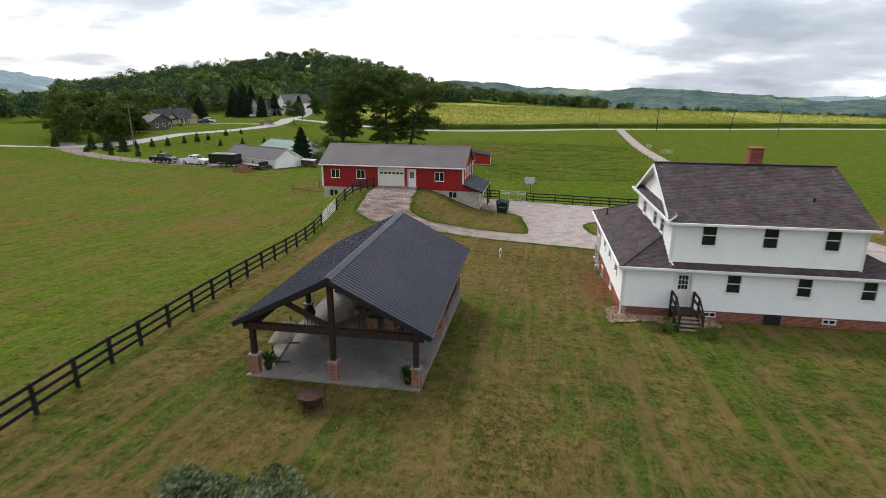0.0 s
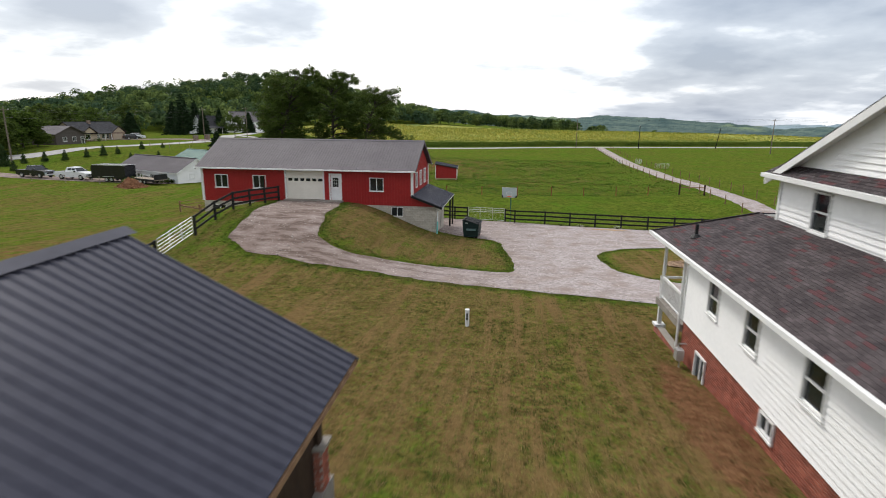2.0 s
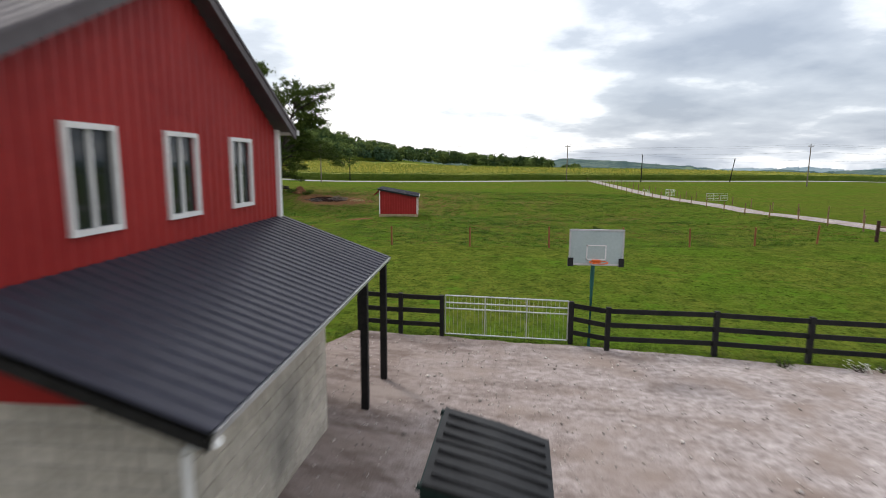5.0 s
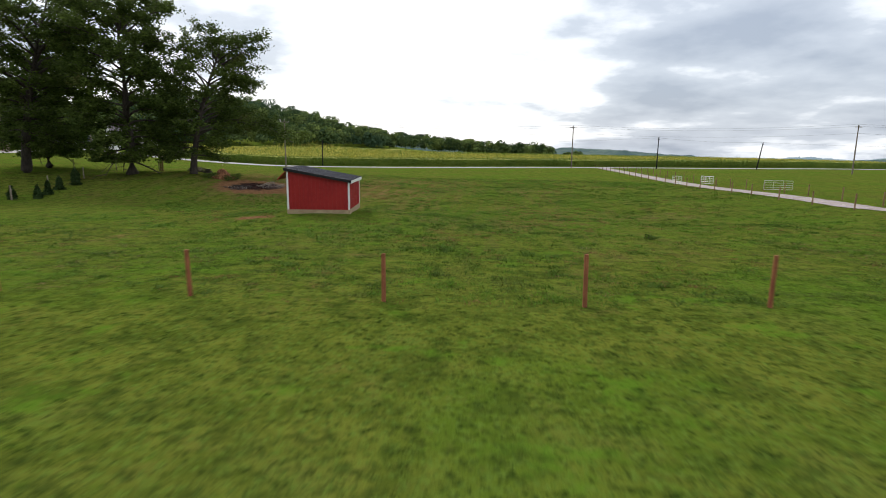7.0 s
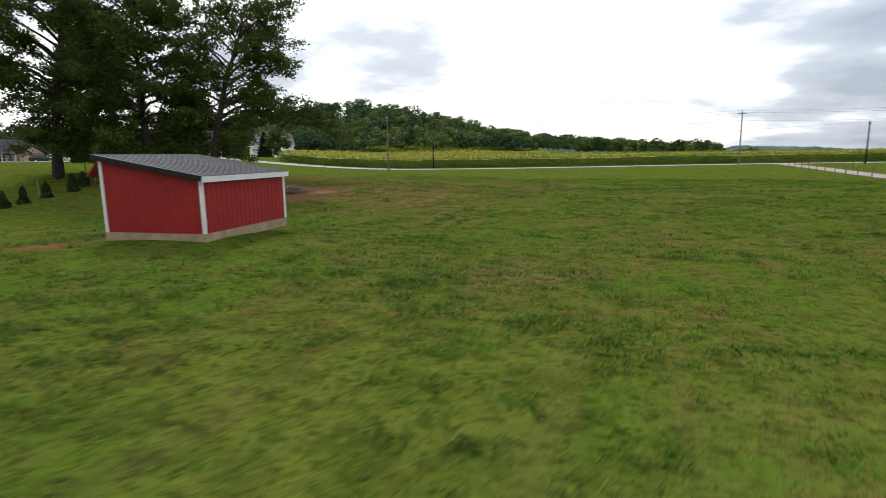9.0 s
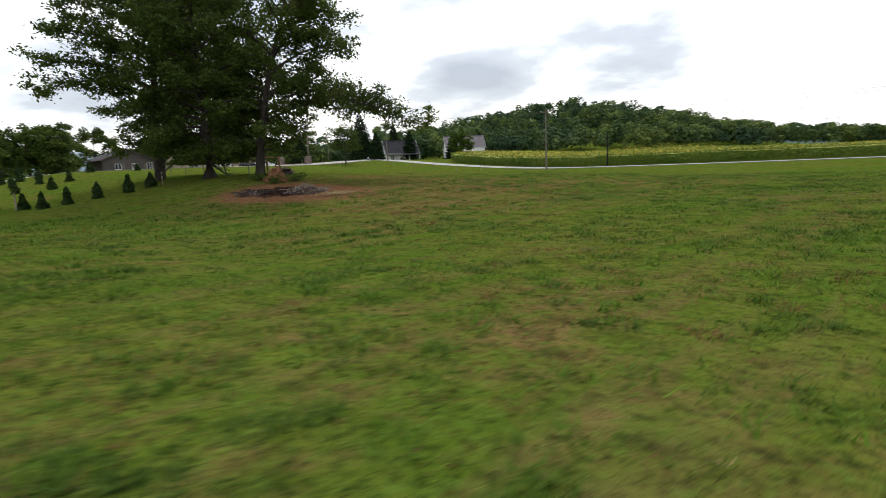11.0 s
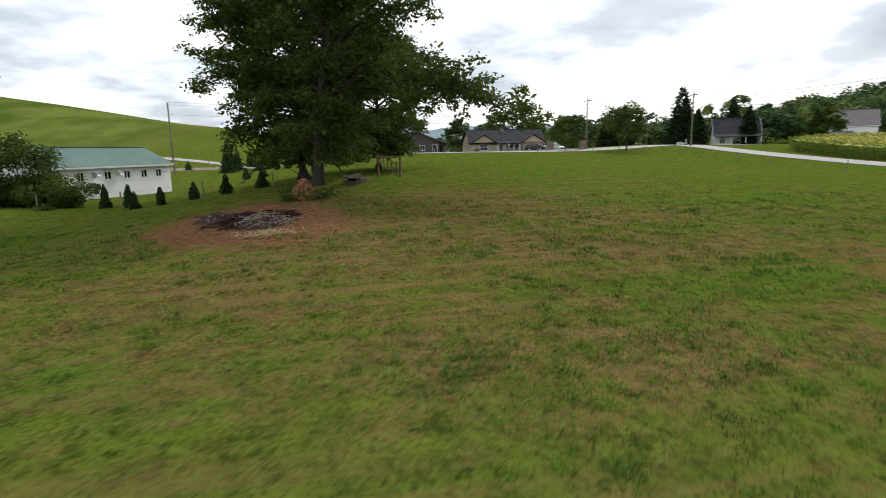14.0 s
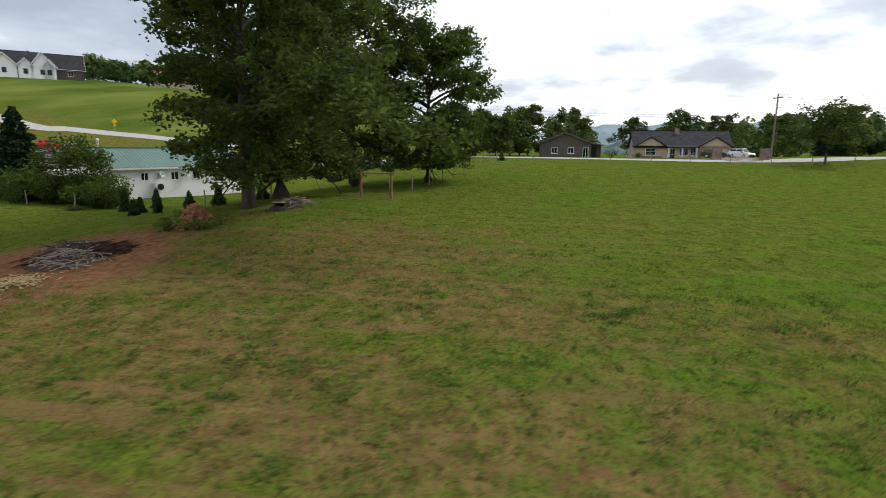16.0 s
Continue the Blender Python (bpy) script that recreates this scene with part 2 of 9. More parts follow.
TAN_SHINGLE = material("tan_shingle", (0.3, 0.19, 0.14), (0.38, 0.25, 0.18), 1.5, 0.9, 0.3, 60)
BROWN_SIDING = material("brown_siding", (0.085, 0.07, 0.062), (0.115, 0.098, 0.088), 1, 0.7, 0.05)
TAN_SIDING = material("tan_siding", (0.42, 0.34, 0.25), (0.5, 0.41, 0.31), 1, 0.7, 0.05)
STONE = material("brown_field_stone", (0.15, 0.1, 0.08), (0.32, 0.24, 0.19), 2.5, 0.9, 0.5, island=0.2)
GRAVEL = material("limestone_gravel", (0.175, 0.148, 0.143), (0.475, 0.42, 0.412), 5.0, 0.95, 0.9, 26, fine=30, spread=(0.34, 0.64), soil=(0.175, 0.126, 0.106), mottle=((0.24, 0.19, 0.168), 0.7, 0.45, 0.7))
ROAD = material("pale_asphalt", (0.3, 0.29, 0.28), (0.39, 0.38, 0.37), 1.5, 0.95, 0.15, 60)
ASH = material("ash_and_charred_earth", (0.016, 0.011, 0.01), (0.085, 0.05, 0.038), 1.6, 0.95, 0.8, 9, spread=(0.4, 0.62))
STRAW = material("scattered_straw", (0.3, 0.22, 0.11), (0.5, 0.4, 0.22), 6, 0.95, 0.5)
MULCH = material("wood_chip_mulch", (0.14, 0.09, 0.06), (0.34, 0.26, 0.19), 14, 0.95, 0.8, 40, island=0.3)
BARK = material("tree_bark", (0.032, 0.027, 0.023), (0.075, 0.062, 0.052), 3, 0.95, 0.6, 14, stretch=(3, 3, 0.6))
LEAF = material("broadleaf_foliage", (0.042, 0.068, 0.014), (0.098, 0.138, 0.028), 0.25, 0.7, spec=0.1, transmit=0.4, island=0.35, mottle=((0.1, 0.085, 0.03), 0.22, 0.62, 0.75))
LEAF_GREY = material("grey_green_foliage", (0.045, 0.068, 0.03), (0.17, 0.2, 0.11), 1.6, 0.8, spec=0.05, transmit=0.2, island=0.4)
LEAF_LIGHT = material("bright_foliage", (0.05, 0.09, 0.014), (0.095, 0.14, 0.026), 0.3, 0.7, spec=0.1, transmit=0.3, island=0.3)
NEEDLE = material("dark_conifer", (0.012, 0.026, 0.012), (0.032, 0.054, 0.022), 0.8, 0.8, spec=0.05, transmit=0.12, island=0.3)
WOODS = material("far_woodland", (0.036, 0.068, 0.026), (0.165, 0.215, 0.06), 0.07, 0.85, fine=0.16, spec=0.03, transmit=0.15, island=0.16, spread=(0.42, 0.6), mottle=((0.05, 0.09, 0.05), 0.02, 0.5, 0.62))
CORN = material("ripening_corn", (0.085, 0.145, 0.015), (0.165, 0.215, 0.028), 0.12, 0.7, transmit=0.25, island=0.3)
TASSEL = material("corn_tassels", (0.36, 0.31, 0.05), (0.5, 0.44, 0.1), 0.15, 0.8, transmit=0.25, island=0.25)
CORN_TOP = material("corn_tassel_canopy", (0.17, 0.2, 0.02), (0.35, 0.33, 0.04), 0.5, 0.8, 0.4, 1.5, mottle=((0.12, 0.17, 0.02), 0.05, 0.52, 0.66))
NEEDLE_YOUNG = material("young_conifer", (0.022, 0.045, 0.016), (0.055, 0.09, 0.03), 0.8, 0.85, spec=0.05, transmit=0.15, island=0.35)
# far ridges: haze of distance painted into the base colours, bluer then paler
PAINTED_HAZE_HILL = material("wooded_ridge_painted_haze", (0.05, 0.083, 0.085), (0.115, 0.155, 0.135), 0.012, 1.0, fine=0.06, spread=(0.4, 0.6), spec=0.0, mottle=((0.16, 0.21, 0.13), 0.004, 0.58, 0.64))
PAINTED_HAZE_HILL_2 = material("pale_ridge_painted_haze", (0.17, 0.235, 0.27), (0.25, 0.31, 0.34), 0.008, 1.0, fine=0.04, spec=0.0, mottle=((0.34, 0.4, 0.38), 0.003, 0.58, 0.64))
CAR_BLACK = material("black_car_paint", (0.01, 0.011, 0.013), (0.014, 0.015, 0.018), 1, 0.25, spec=0.6)
CAR_WHITE = material("white_car_paint", (0.66, 0.67, 0.68), (0.72, 0.73, 0.74), 1, 0.25, spec=0.6)
CAR_RED = material("red_car_paint", (0.42, 0.015, 0.012), (0.48, 0.02, 0.016), 1, 0.3)
DUMPSTER = material("dark_green_steel", (0.008, 0.02, 0.019), (0.014, 0.03, 0.028), 2, 0.5, 0.1, 12, mottle=((0.1, 0.055, 0.03), 3, 0.68, 0.8))
HOOP_GREEN = material("green_painted_steel", (0.02, 0.1, 0.085), (0.03, 0.13, 0.11), 3, 0.5)
ORANGE = material("orange_painted_steel", (0.6, 0.11, 0.02), (0.68, 0.14, 0.03), 3, 0.5)
ACRYLIC = material("frosted_backboard", (0.36, 0.44, 0.43), (0.42, 0.5, 0.49), 2, 0.25)
YELLOW = material("yellow_sign_sheet", (0.85, 0.48, 0.0), (0.9, 0.53, 0.01), 2, 0.5)
TEAL_PIPE = material("teal_pvc", (0.16, 0.45, 0.42), (0.2, 0.52, 0.48), 3, 0.5)
RUST = material("rusty_steel", (0.03, 0.016, 0.013), (0.07, 0.034, 0.024), 6, 0.85, 0.3)
ROPE = material("white_rope", (0.5, 0.47, 0.42), (0.62, 0.59, 0.53), 6, 0.9)
CURTAIN = material("pale_curtain", (0.4, 0.41, 0.36), (0.56, 0.56, 0.5), 3, 0.9, stretch=(8, 8, 0.5))
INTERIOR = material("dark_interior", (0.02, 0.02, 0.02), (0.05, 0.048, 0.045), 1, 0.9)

GLASS = bpy.data.materials.new("window_glass")
GLASS.use_nodes = True
gp = GLASS.node_tree.nodes["Principled BSDF"]
gp.inputs["Base Color"].default_value = (0.02, 0.026, 0.028, 1)
gp.inputs["Roughness"].default_value = 0.05
gp.inputs["Specular IOR Level"].default_value = 0.45
gp.inputs["Transmission Weight"].default_value = 0.25

# ---- mesh tools ----


class Build:
    """Collects vertices and faces of one mesh."""

    def __init__(self):
        self.v, self.f = [], []

    def face(self, *pts):
        k = len(self.v)
        self.v += [tuple(p) for p in pts]
        self.f.append(tuple(range(k, k + len(pts))))
        return self

    def box(self, x0, x1, y0, y1, z0, z1, m=None):
        k = len(self.v)
        c = [(x, y, z) for z in (z0, z1) for y in (y0, y1) for x in (x0, x1)]
        if m is not None:
            c = [tuple(m @ Vector(p)) for p in c]
        self.v += c
        self.f += [tuple(k + i for i in q) for q in ((0, 2, 3, 1), (4, 5, 7, 6), (0, 1, 5, 4), (1, 3, 7, 5), (3, 2, 6, 7), (2, 0, 4, 6))]
        return self

    def beam(self, p, q, w, h, up=(0, 0, 1)):
        """A board of width w and height h from p to q."""
        p, q = Vector(p), Vector(q)
        d = (q - p).normalized()
        s = d.cross(Vector(up))
        s = s.normalized() if s.length > 1e-4 else Vector((1, 0, 0))
        u = s.cross(d).normalized()
        k = len(self.v)
        for e in (p, q):
            self.v += [tuple(e + s * a * w / 2 + u * b * h / 2) for a, b in ((-1, -1), (1, -1), (1, 1), (-1, 1))]
        self.f += [(k, k + 1, k + 2, k + 3), (k + 7, k + 6, k + 5, k + 4)] + [(k + i, k + 4 + i, k + 4 + (i + 1) % 4, k + (i + 1) % 4) for i in range(4)]
        return self

    def tube(self, pts, radii, n=8, cap=True):
        k, rings = len(self.v), len(pts)
        pts = [Vector(p) for p in pts]
        for i, p in enumerate(pts):
            d = (pts[min(i + 1, rings - 1)] - pts[max(i - 1, 0)]).normalized()
            s = d.cross(Vector((0.02, 0.03, 1)))
            s = s.normalized() if s.length > 0.05 else Vector((1, 0, 0))
            u = d.cross(s)
            r = radii[i] if hasattr(radii, "__len__") else radii
            for j in range(n):
                a = 2 * math.pi * j / n
                self.v.append(tuple(p + s * math.cos(a) * r + u * math.sin(a) * r))
        for i in range(rings - 1):
            for j in range(n):
                self.f.append((k + i * n + j, k + i * n + (j + 1) % n, k + (i + 1) * n + (j + 1) % n, k + (i + 1) * n + j))
        if cap:
            self.f += [tuple(k + j for j in reversed(range(n))), tuple(k + (rings - 1) * n + j for j in range(n))]
        return self

    def prism(self, pts, a, b):
        """Polygon pts of (x, z), pulled along y from a to b."""
        k, n = len(self.v), len(pts)
        self.v += [(x, a, z) for x, z in pts] + [(x, b, z) for x, z in pts]
        self.f += [tuple(range(k, k + n)), tuple(reversed(range(k + n, k + 2 * n)))]
        self.f += [(k + (i + 1) % n, k + i, k + n + i, k + n + (i + 1) % n) for i in range(n)]
        return self

    def slab(self, a, b, c, d, t):
        """A slab with top corners a, b, c, d and vertical thickness t."""
        k = len(self.v)
        self.v += [tuple(p) for p in (a, b, c, d)] + [(p[0], p[1], p[2] - t) for p in (a, b, c, d)]
        self.f += [(k, k + 1, k + 2, k + 3), (k + 7, k + 6, k + 5, k + 4)] + [(k + (i + 1) % 4, k + i, k + 4 + i, k + 4 + (i + 1) % 4) for i in range(4)]
        return self

    def move(self, m):
        self.v = [tuple(m @ Vector(p)) for p in self.v]
        return self

    def mesh(self, name, mat, smooth=False):
        me = bpy.data.meshes.new(name)
        me.from_pydata(self.v, [], self.f)
        if mat is not None:
            me.materials.append(mat)
        if smooth:
            me.polygons.foreach_set("use_smooth", [True] * len(me.polygons))
        me.update()
        return me


def fast_mesh(name, verts, faces, mat):
    """A mesh from arrays of vertices and faces of one size."""
    verts, faces = np.asarray(verts, np.float32), np.asarray(faces, np.int32)
    me = bpy.data.meshes.new(name)
    me.vertices.add(len(verts))
    me.vertices.foreach_set("co", verts.ravel())
    k = faces.shape[1]
    me.loops.add(faces.size)
    me.loops.foreach_set("vertex_index", faces.ravel())
    me.polygons.add(len(faces))
    me.polygons.foreach_set("loop_start", np.arange(0, faces.size, k, dtype=np.int32))
    me.materials.append(mat)
    me.update(calc_edges=True)
    return me


def thing(name, m, label, category, group="", kind=""):
    ob = new(name)
    ob.empty_display_size = 0.3
    ob.matrix_world = m
    return tagged(ob, label, category, group, kind)


def part(name, b, mat, parent, label="", kind="", smooth=False):
    ob = new(name, b.mesh(name, mat, smooth) if isinstance(b, Build) else b)
    ob.parent = parent
    return tagged(ob, label, "", "", kind)


def solid(name, b, mat, label, category, kind="", group="", smooth=False, m=None):
    ob = new(name, b.mesh(name, mat, smooth) if isinstance(b, Build) else b)
    if m is not None:
        ob.matrix_world = m
    return tagged(ob, label, category, group, kind)


# ---- the lie of the land ----


def ease(a, b, v):
    t = np.clip((v - a) / (b - a), 0, 1)
    return t * t * (3 - 2 * t)


def bell(x, y, cx, cy, rx, ry):
    return np.exp(-(((x - cx) / rx) ** 2) - ((y - cy) / ry) ** 2)


def land(x, y):
    x, y = np.asarray(x, float), np.asarray(y, float)
    b = np.interp(y, (-400, -80, -20, 13, 25, 38.5, 49, 60, 71, 87, 100, 119, 135, 190, 220, 300), (2, 5, 3.4, 2.33, 1.55, 0.45, -0.35, -1.1, -1.6, -1.05, -1.45, -2.35, -2.1, -1.6, -1.5, -1.35))
    w = np.minimum(np.maximum(-10 - x, 0), 24) * 0.055 + np.clip(-34 - x, 0, 56) * 0.033
    w = w - 0.025 * np.clip(-95 - x, 0, 60)
    b = b - 0.08 * ease(2, 6.5, x) * ease(12, 22, y) * (1 - ease(34, 46, y))
    b = b + w * ease(112, 135, y) * (1 - ease(215, 330, y)) * (1 - ease(145, 190, y) * ease(-108, -44, x))
    b = b + 0.85 * ease(8, 26, x) * bell(x, y, x, 119, 1, 24)
    b = b + 0.6 * bell(x, y, -10.5, 107.8, 5.5, 4.5) + 0.7 * bell(x, y, -33, 132.5, 8, 8)
    d = np.hypot(np.maximum(np.abs(x + 16) - 3.2, 0) / 1.25, np.maximum(np.abs(y - 57.7) - 3.5, 0) / 1.6)
    b = b + 2.9 * np.exp(-((d / 4.6) ** 2))
    b = b + 0.5 * bell(x, y, -98, 193, 16, 15)
    # rolling fields and hills round about
    u = (x + 221) * -0.743 + (y + 46) * -0.669
    s = (x + 221) * -0.669 + (y + 46) * 0.743
    b = b + 23 * np.exp(-(np.abs(u / 125) ** 3) - (s / 200) ** 2) * ease(45, 105, -x)
    b = b + 34 * bell(x, y, -230, 520, np.where(x > -230, 120, 190), np.where(y < 520, 150, 220))
    b = b - 14 * ease(340, 620, y) * ease(-60, 160, x)
    b = b - 10 * ease(90, 420, x) * ease(60, 300, y)
    b = b - 16 * ease(120, 420, -x) * ease(60, 250, y) * (1 - ease(190, 320, y))
    r = np.hypot(x, y - 100)
    return b - 20 * ease(500, 1600, r) * (1 - 0.6 * bell(x, y, -250, 560, 300, 300))


def steps(a, lo, hi, b, near, grow=1.16):
    mid = list(np.arange(lo, hi + near * 0.5, near))
    s, left = near, []
    v = lo
    while v > a:
        s *= grow
        v -= s
        left.append(v)
    s, v = near, mid[-1]
    while v < b:
        s *= grow
        v += s
        mid.append(v)
    return np.array(left[::-1] + mid)


GX = steps(-3800, -52, 36, 3800, 1.0)
GY = steps(-1200, -12, 152, 4500, 1.0)
gxx, gyy = np.meshgrid(GX, GY)
GZ = land(gxx, gyy)


def gz(x, y):
    """Height of the ground sheet itself."""
    x, y = np.asarray(x, float), np.asarray(y, float)
    i = np.clip(np.searchsorted(GX, x) - 1, 0, len(GX) - 2)
    j = np.clip(np.searchsorted(GY, y) - 1, 0, len(GY) - 2)
    u, v = (x - GX[i]) / (GX[i + 1] - GX[i]), (y - GY[j]) / (GY[j + 1] - GY[j])
    a, b, c, d = GZ[j, i], GZ[j, i + 1], GZ[j + 1, i], GZ[j + 1, i + 1]
    return np.where(u >= v, a + u * (b - a) + v * (d - b), a + v * (c - a) + u * (d - c))


def g(x, y):
    return float(gz(x, y))


# ---- plan of the drive ----


def poly_sd(px, py, ring):
    """Signed distance to a closed ring, negative inside."""
    px, py = np.asarray(px, float), np.asarray(py, float)
    best, inside = np.full(px.shape, 1e9), np.zeros(px.shape, bool)
    for (ax, ay), (bx, by) in zip(ring, ring[1:] + ring[:1]):
        dx, dy = bx - ax, by - ay
        t = np.clip(((px - ax) * dx + (py - ay) * dy) / (dx * dx + dy * dy + 1e-9), 0, 1)
        best = np.minimum(best, np.hypot(px - ax - t * dx, py - ay - t * dy))
        if ay != by:
            inside ^= ((ay > py) != (by > py)) & (px < (bx - ax) * (py - ay) / (by - ay) + ax)
    return np.where(inside, -best, best)


def line_sd(px, py, line, half):
    best = np.full(np.shape(px), 1e9)
    for (ax, ay), (bx, by) in zip(line, line[1:]):
        dx, dy = bx - ax, by - ay
        t = np.clip(((px - ax) * dx + (py - ay) * dy) / (dx * dx + dy * dy), 0, 1)
        best = np.minimum(best, np.hypot(px - ax - t * dx, py - ay - t * dy))
    return best - half


def curve(pts, n=8):
    """Smooth line through the points."""
    out = []
    for k in range(len(pts) - 1):
        p = [np.array(pts[min(max(k + j, 0), len(pts) - 1)], float) for j in (-1, 0, 1, 2)]
        for t in np.arange(n) / n:
            out.append(tuple(0.5 * (2 * p[1] + (p[2] - p[0]) * t + (2 * p[0] - 5 * p[1] + 4 * p[2] - p[3]) * t * t + (3 * p[1] - p[0] - 3 * p[2] + p[3]) * t ** 3)))
    return out + [tuple(map(float, pts[-1]))]


def ring(pts, n=5):
    c = curve(list(pts) + [pts[0], pts[1], pts[2]], n)
    return c[n: n + n * len(pts)]


DRIVE = [(-18.4, 60.2), (-17.6, 56), (-17.0, 52), (-16.8, 48.6), (-14.6, 46.7), (-10.5, 45.9), (-6.8, 46.1), (-1.3, 45.1), (3.3, 44.2), (9, 42.9), (16, 41), (30, 39), (46, 40), (46, 46), (36, 47), (33, 58), (34, 68), (25.5, 68.2), (13, 69.8), (3.6, 71.3), (-0.4, 71.9), (-6.7, 72.4), (-8.0, 68), (-5.4, 60.2), (-12.8, 60.2), (-14.5, 60.4)]
ISLAND = ring([(-12.7, 61.5), (-12.4, 56.6), (-11.8, 51.9), (-11.2, 49.4), (-9.3, 48.3), (-6.5, 48.7), (-2.9, 49.2), (0.3, 48.9), (0.9, 50.6), (0.2, 56.3), (-0.9, 61.0), (-5.4, 61.4)], 4)
CIRCLE = ring([(6.9, 57), (6.7, 53.5), (7.2, 51), (8.8, 49), (12, 47.4), (18, 47), (26, 49), (29, 54), (27, 59.5), (21, 61), (16, 61), (10, 60)], 4)


def drive_sd(x, y):
    return np.maximum(poly_sd(x, y, DRIVE), -np.minimum(poly_sd(x, y, ISLAND), poly_sd(x, y, CIRCLE)))


# ---- ground sheet ----
nx, ny = len(GX), len(GY)
idx = np.arange(nx * ny).reshape(ny, nx)
t1 = np.stack([idx[:-1, :-1], idx[:-1, 1:], idx[1:, 1:]], -1).reshape(-1, 3)
t2 = np.stack([idx[:-1, :-1], idx[1:, 1:], idx[1:, :-1]], -1).reshape(-1, 3)

GRASS = bpy.data.materials.new("mown_and_grazed_grass")
GRASS.use_nodes = True
gn, gl = GRASS.node_tree.nodes, GRASS.node_tree.links
g_p = gn["Principled BSDF"]
g_p.inputs["Roughness"].default_value = 0.95
g_p.inputs["Specular IOR Level"].default_value = 0.0
g_co = gn.new("ShaderNodeTexCoord")


def g_noise(scale, detail=4, stretch=None, rough=0.55):
    t = gn.new("ShaderNodeTexNoise")
    t.inputs["Scale"].default_value = scale
    t.inputs["Detail"].default_value = detail
    t.inputs["Roughness"].default_value = rough
    if stretch:
        mp = gn.new("ShaderNodeMapping")
        mp.inputs["Scale"].default_value = stretch
        gl.new(g_co.outputs["Object"], mp.inputs[0])
        gl.new(mp.outputs[0], t.inputs["Vector"])
    else:
        gl.new(g_co.outputs["Object"], t.inputs["Vector"])
    return t.outputs[0]


def g_range(value, lo, hi, a=0.0, b=1.0):
    r = gn.new("ShaderNodeMapRange")
    for key, v in (("From Min", lo), ("From Max", hi), ("To Min", a), ("To Max", b)):
        r.inputs[key].default_value = v
    gl.new(value, r.inputs["Value"])
    return r.outputs[0]


def g_mix(fac, a, b):
    m = gn.new("ShaderNodeMix")
    m.data_type = "RGBA"
    gl.new(fac, m.inputs["Factor"])
    for k, c in ((6, a), (7, b)):
        if isinstance(c, tuple):
            m.inputs[k].default_value = (*c, 1)
        else:
            gl.new(c, m.inputs[k])
    return m.outputs[2]


def g_math(op, a, b):
    m = gn.new("ShaderNodeMath")
    m.operation = op
    for k, c in ((0, a), (1, b)):
        if isinstance(c, (int, float)):
            m.inputs[k].default_value = c
        else:
            gl.new(c, m.inputs[k])
    return m.outputs[0]


def g_attr(name):
    a = gn.new("ShaderNodeAttribute")
    a.attribute_name = name
    return a.outputs["Fac"]


g_dry, g_soy = g_attr("dry"), g_attr("crop")
c_base = g_mix(g_range(g_noise(1.4, 6, rough=0.7), 0.38, 0.62), (0.1, 0.138, 0.015), (0.2, 0.23, 0.028))
c_base = g_mix(g_range(g_noise(0.13, 5), 0.48, 0.62), c_base, (0.118, 0.198, 0.016))
c_base = g_mix(g_range(g_noise(0.55, 5, rough=0.65), 0.54, 0.68, 0, 0.85), c_base, (0.18, 0.215, 0.03))
c_base = g_mix(g_math("MULTIPLY", g_attr("lush"), g_range(g_noise(0.3, 5), 0.3, 0.6, 0.45, 0.95)), c_base, g_mix(g_range(g_noise(2.2, 5, rough=0.65), 0.4, 0.6), (0.032, 0.056, 0.009), (0.092, 0.118, 0.02)))
c_tan = g_mix(g_range(g_noise(2.0, 5, rough=0.65), 0.36, 0.62), (0.14, 0.085, 0.027), (0.32, 0.2, 0.072))
dry_lo = g_math("SUBTRACT", 0.62, g_math("MULTIPLY", g_dry, 0.24))
dry_n = g_math("ADD", g_math("MULTIPLY", g_noise(0.16, 5, (1.6, 0.55, 1)), 0.5), g_math("MULTIPLY", g_noise(0.9, 6, rough=0.68), 0.5))
dry_f = g_range(g_math("SUBTRACT", dry_n, dry_lo), -0.03, 0.1, 0.0, 0.88)
c_all = g_mix(dry_f, c_base, c_tan)
c_all = g_mix(g_range(g_noise(0.7, 6, rough=0.7), 0.58, 0.68, 0, 0.3), c_all, (0.14, 0.09, 0.032))
c_all = g_mix(g_range(g_noise(5.5, 6, rough=0.72), 0.54, 0.67, 0, 0.24), c_all, (0.15, 0.105, 0.036))
c_all = g_mix(g_range(g_noise(7.5, 6, (1, 1, 2), rough=0.7), 0.5, 0.62, 0, 0.75), c_all, (0.16, 0.25, 0.032))
# dark flecks: shade in the hollows between grass clumps, painted into the colour
c_all = g_mix(g_range(g_noise(2.6, 5, rough=0.65), 0.55, 0.65, 0, 0.48), c_all, (0.028, 0.052, 0.008))
c_all = g_mix(g_range(g_noise(9, 5, (1, 1, 3), rough=0.68), 0.52, 0.63, 0, 0.65), c_all, (0.028, 0.05, 0.009))
c_all = g_mix(g_math("MULTIPLY", g_range(g_noise(0.42, 6, (1, 1.4, 1), rough=0.72), 0.56, 0.64, 0, 0.75), g_math("SUBTRACT", 1.0, g_dry)), c_all, (0.125, 0.245, 0.018))
# dark spots and patches painted in for the shadowed sides of clumps
c_all = g_mix(g_range(g_noise(3.4, 4, (1, 1.3, 1), rough=0.6), 0.6, 0.66, 0, 0.7), c_all, (0.02, 0.042, 0.006))
c_all = g_mix(g_math("MULTIPLY", g_range(g_noise(1.3, 7, rough=0.75), 0.5, 0.58, 0, 0.34), g_range(g_dry, 0.15, 0.5, 1.0, 0.35)), c_all, (0.036, 0.062, 0.01))
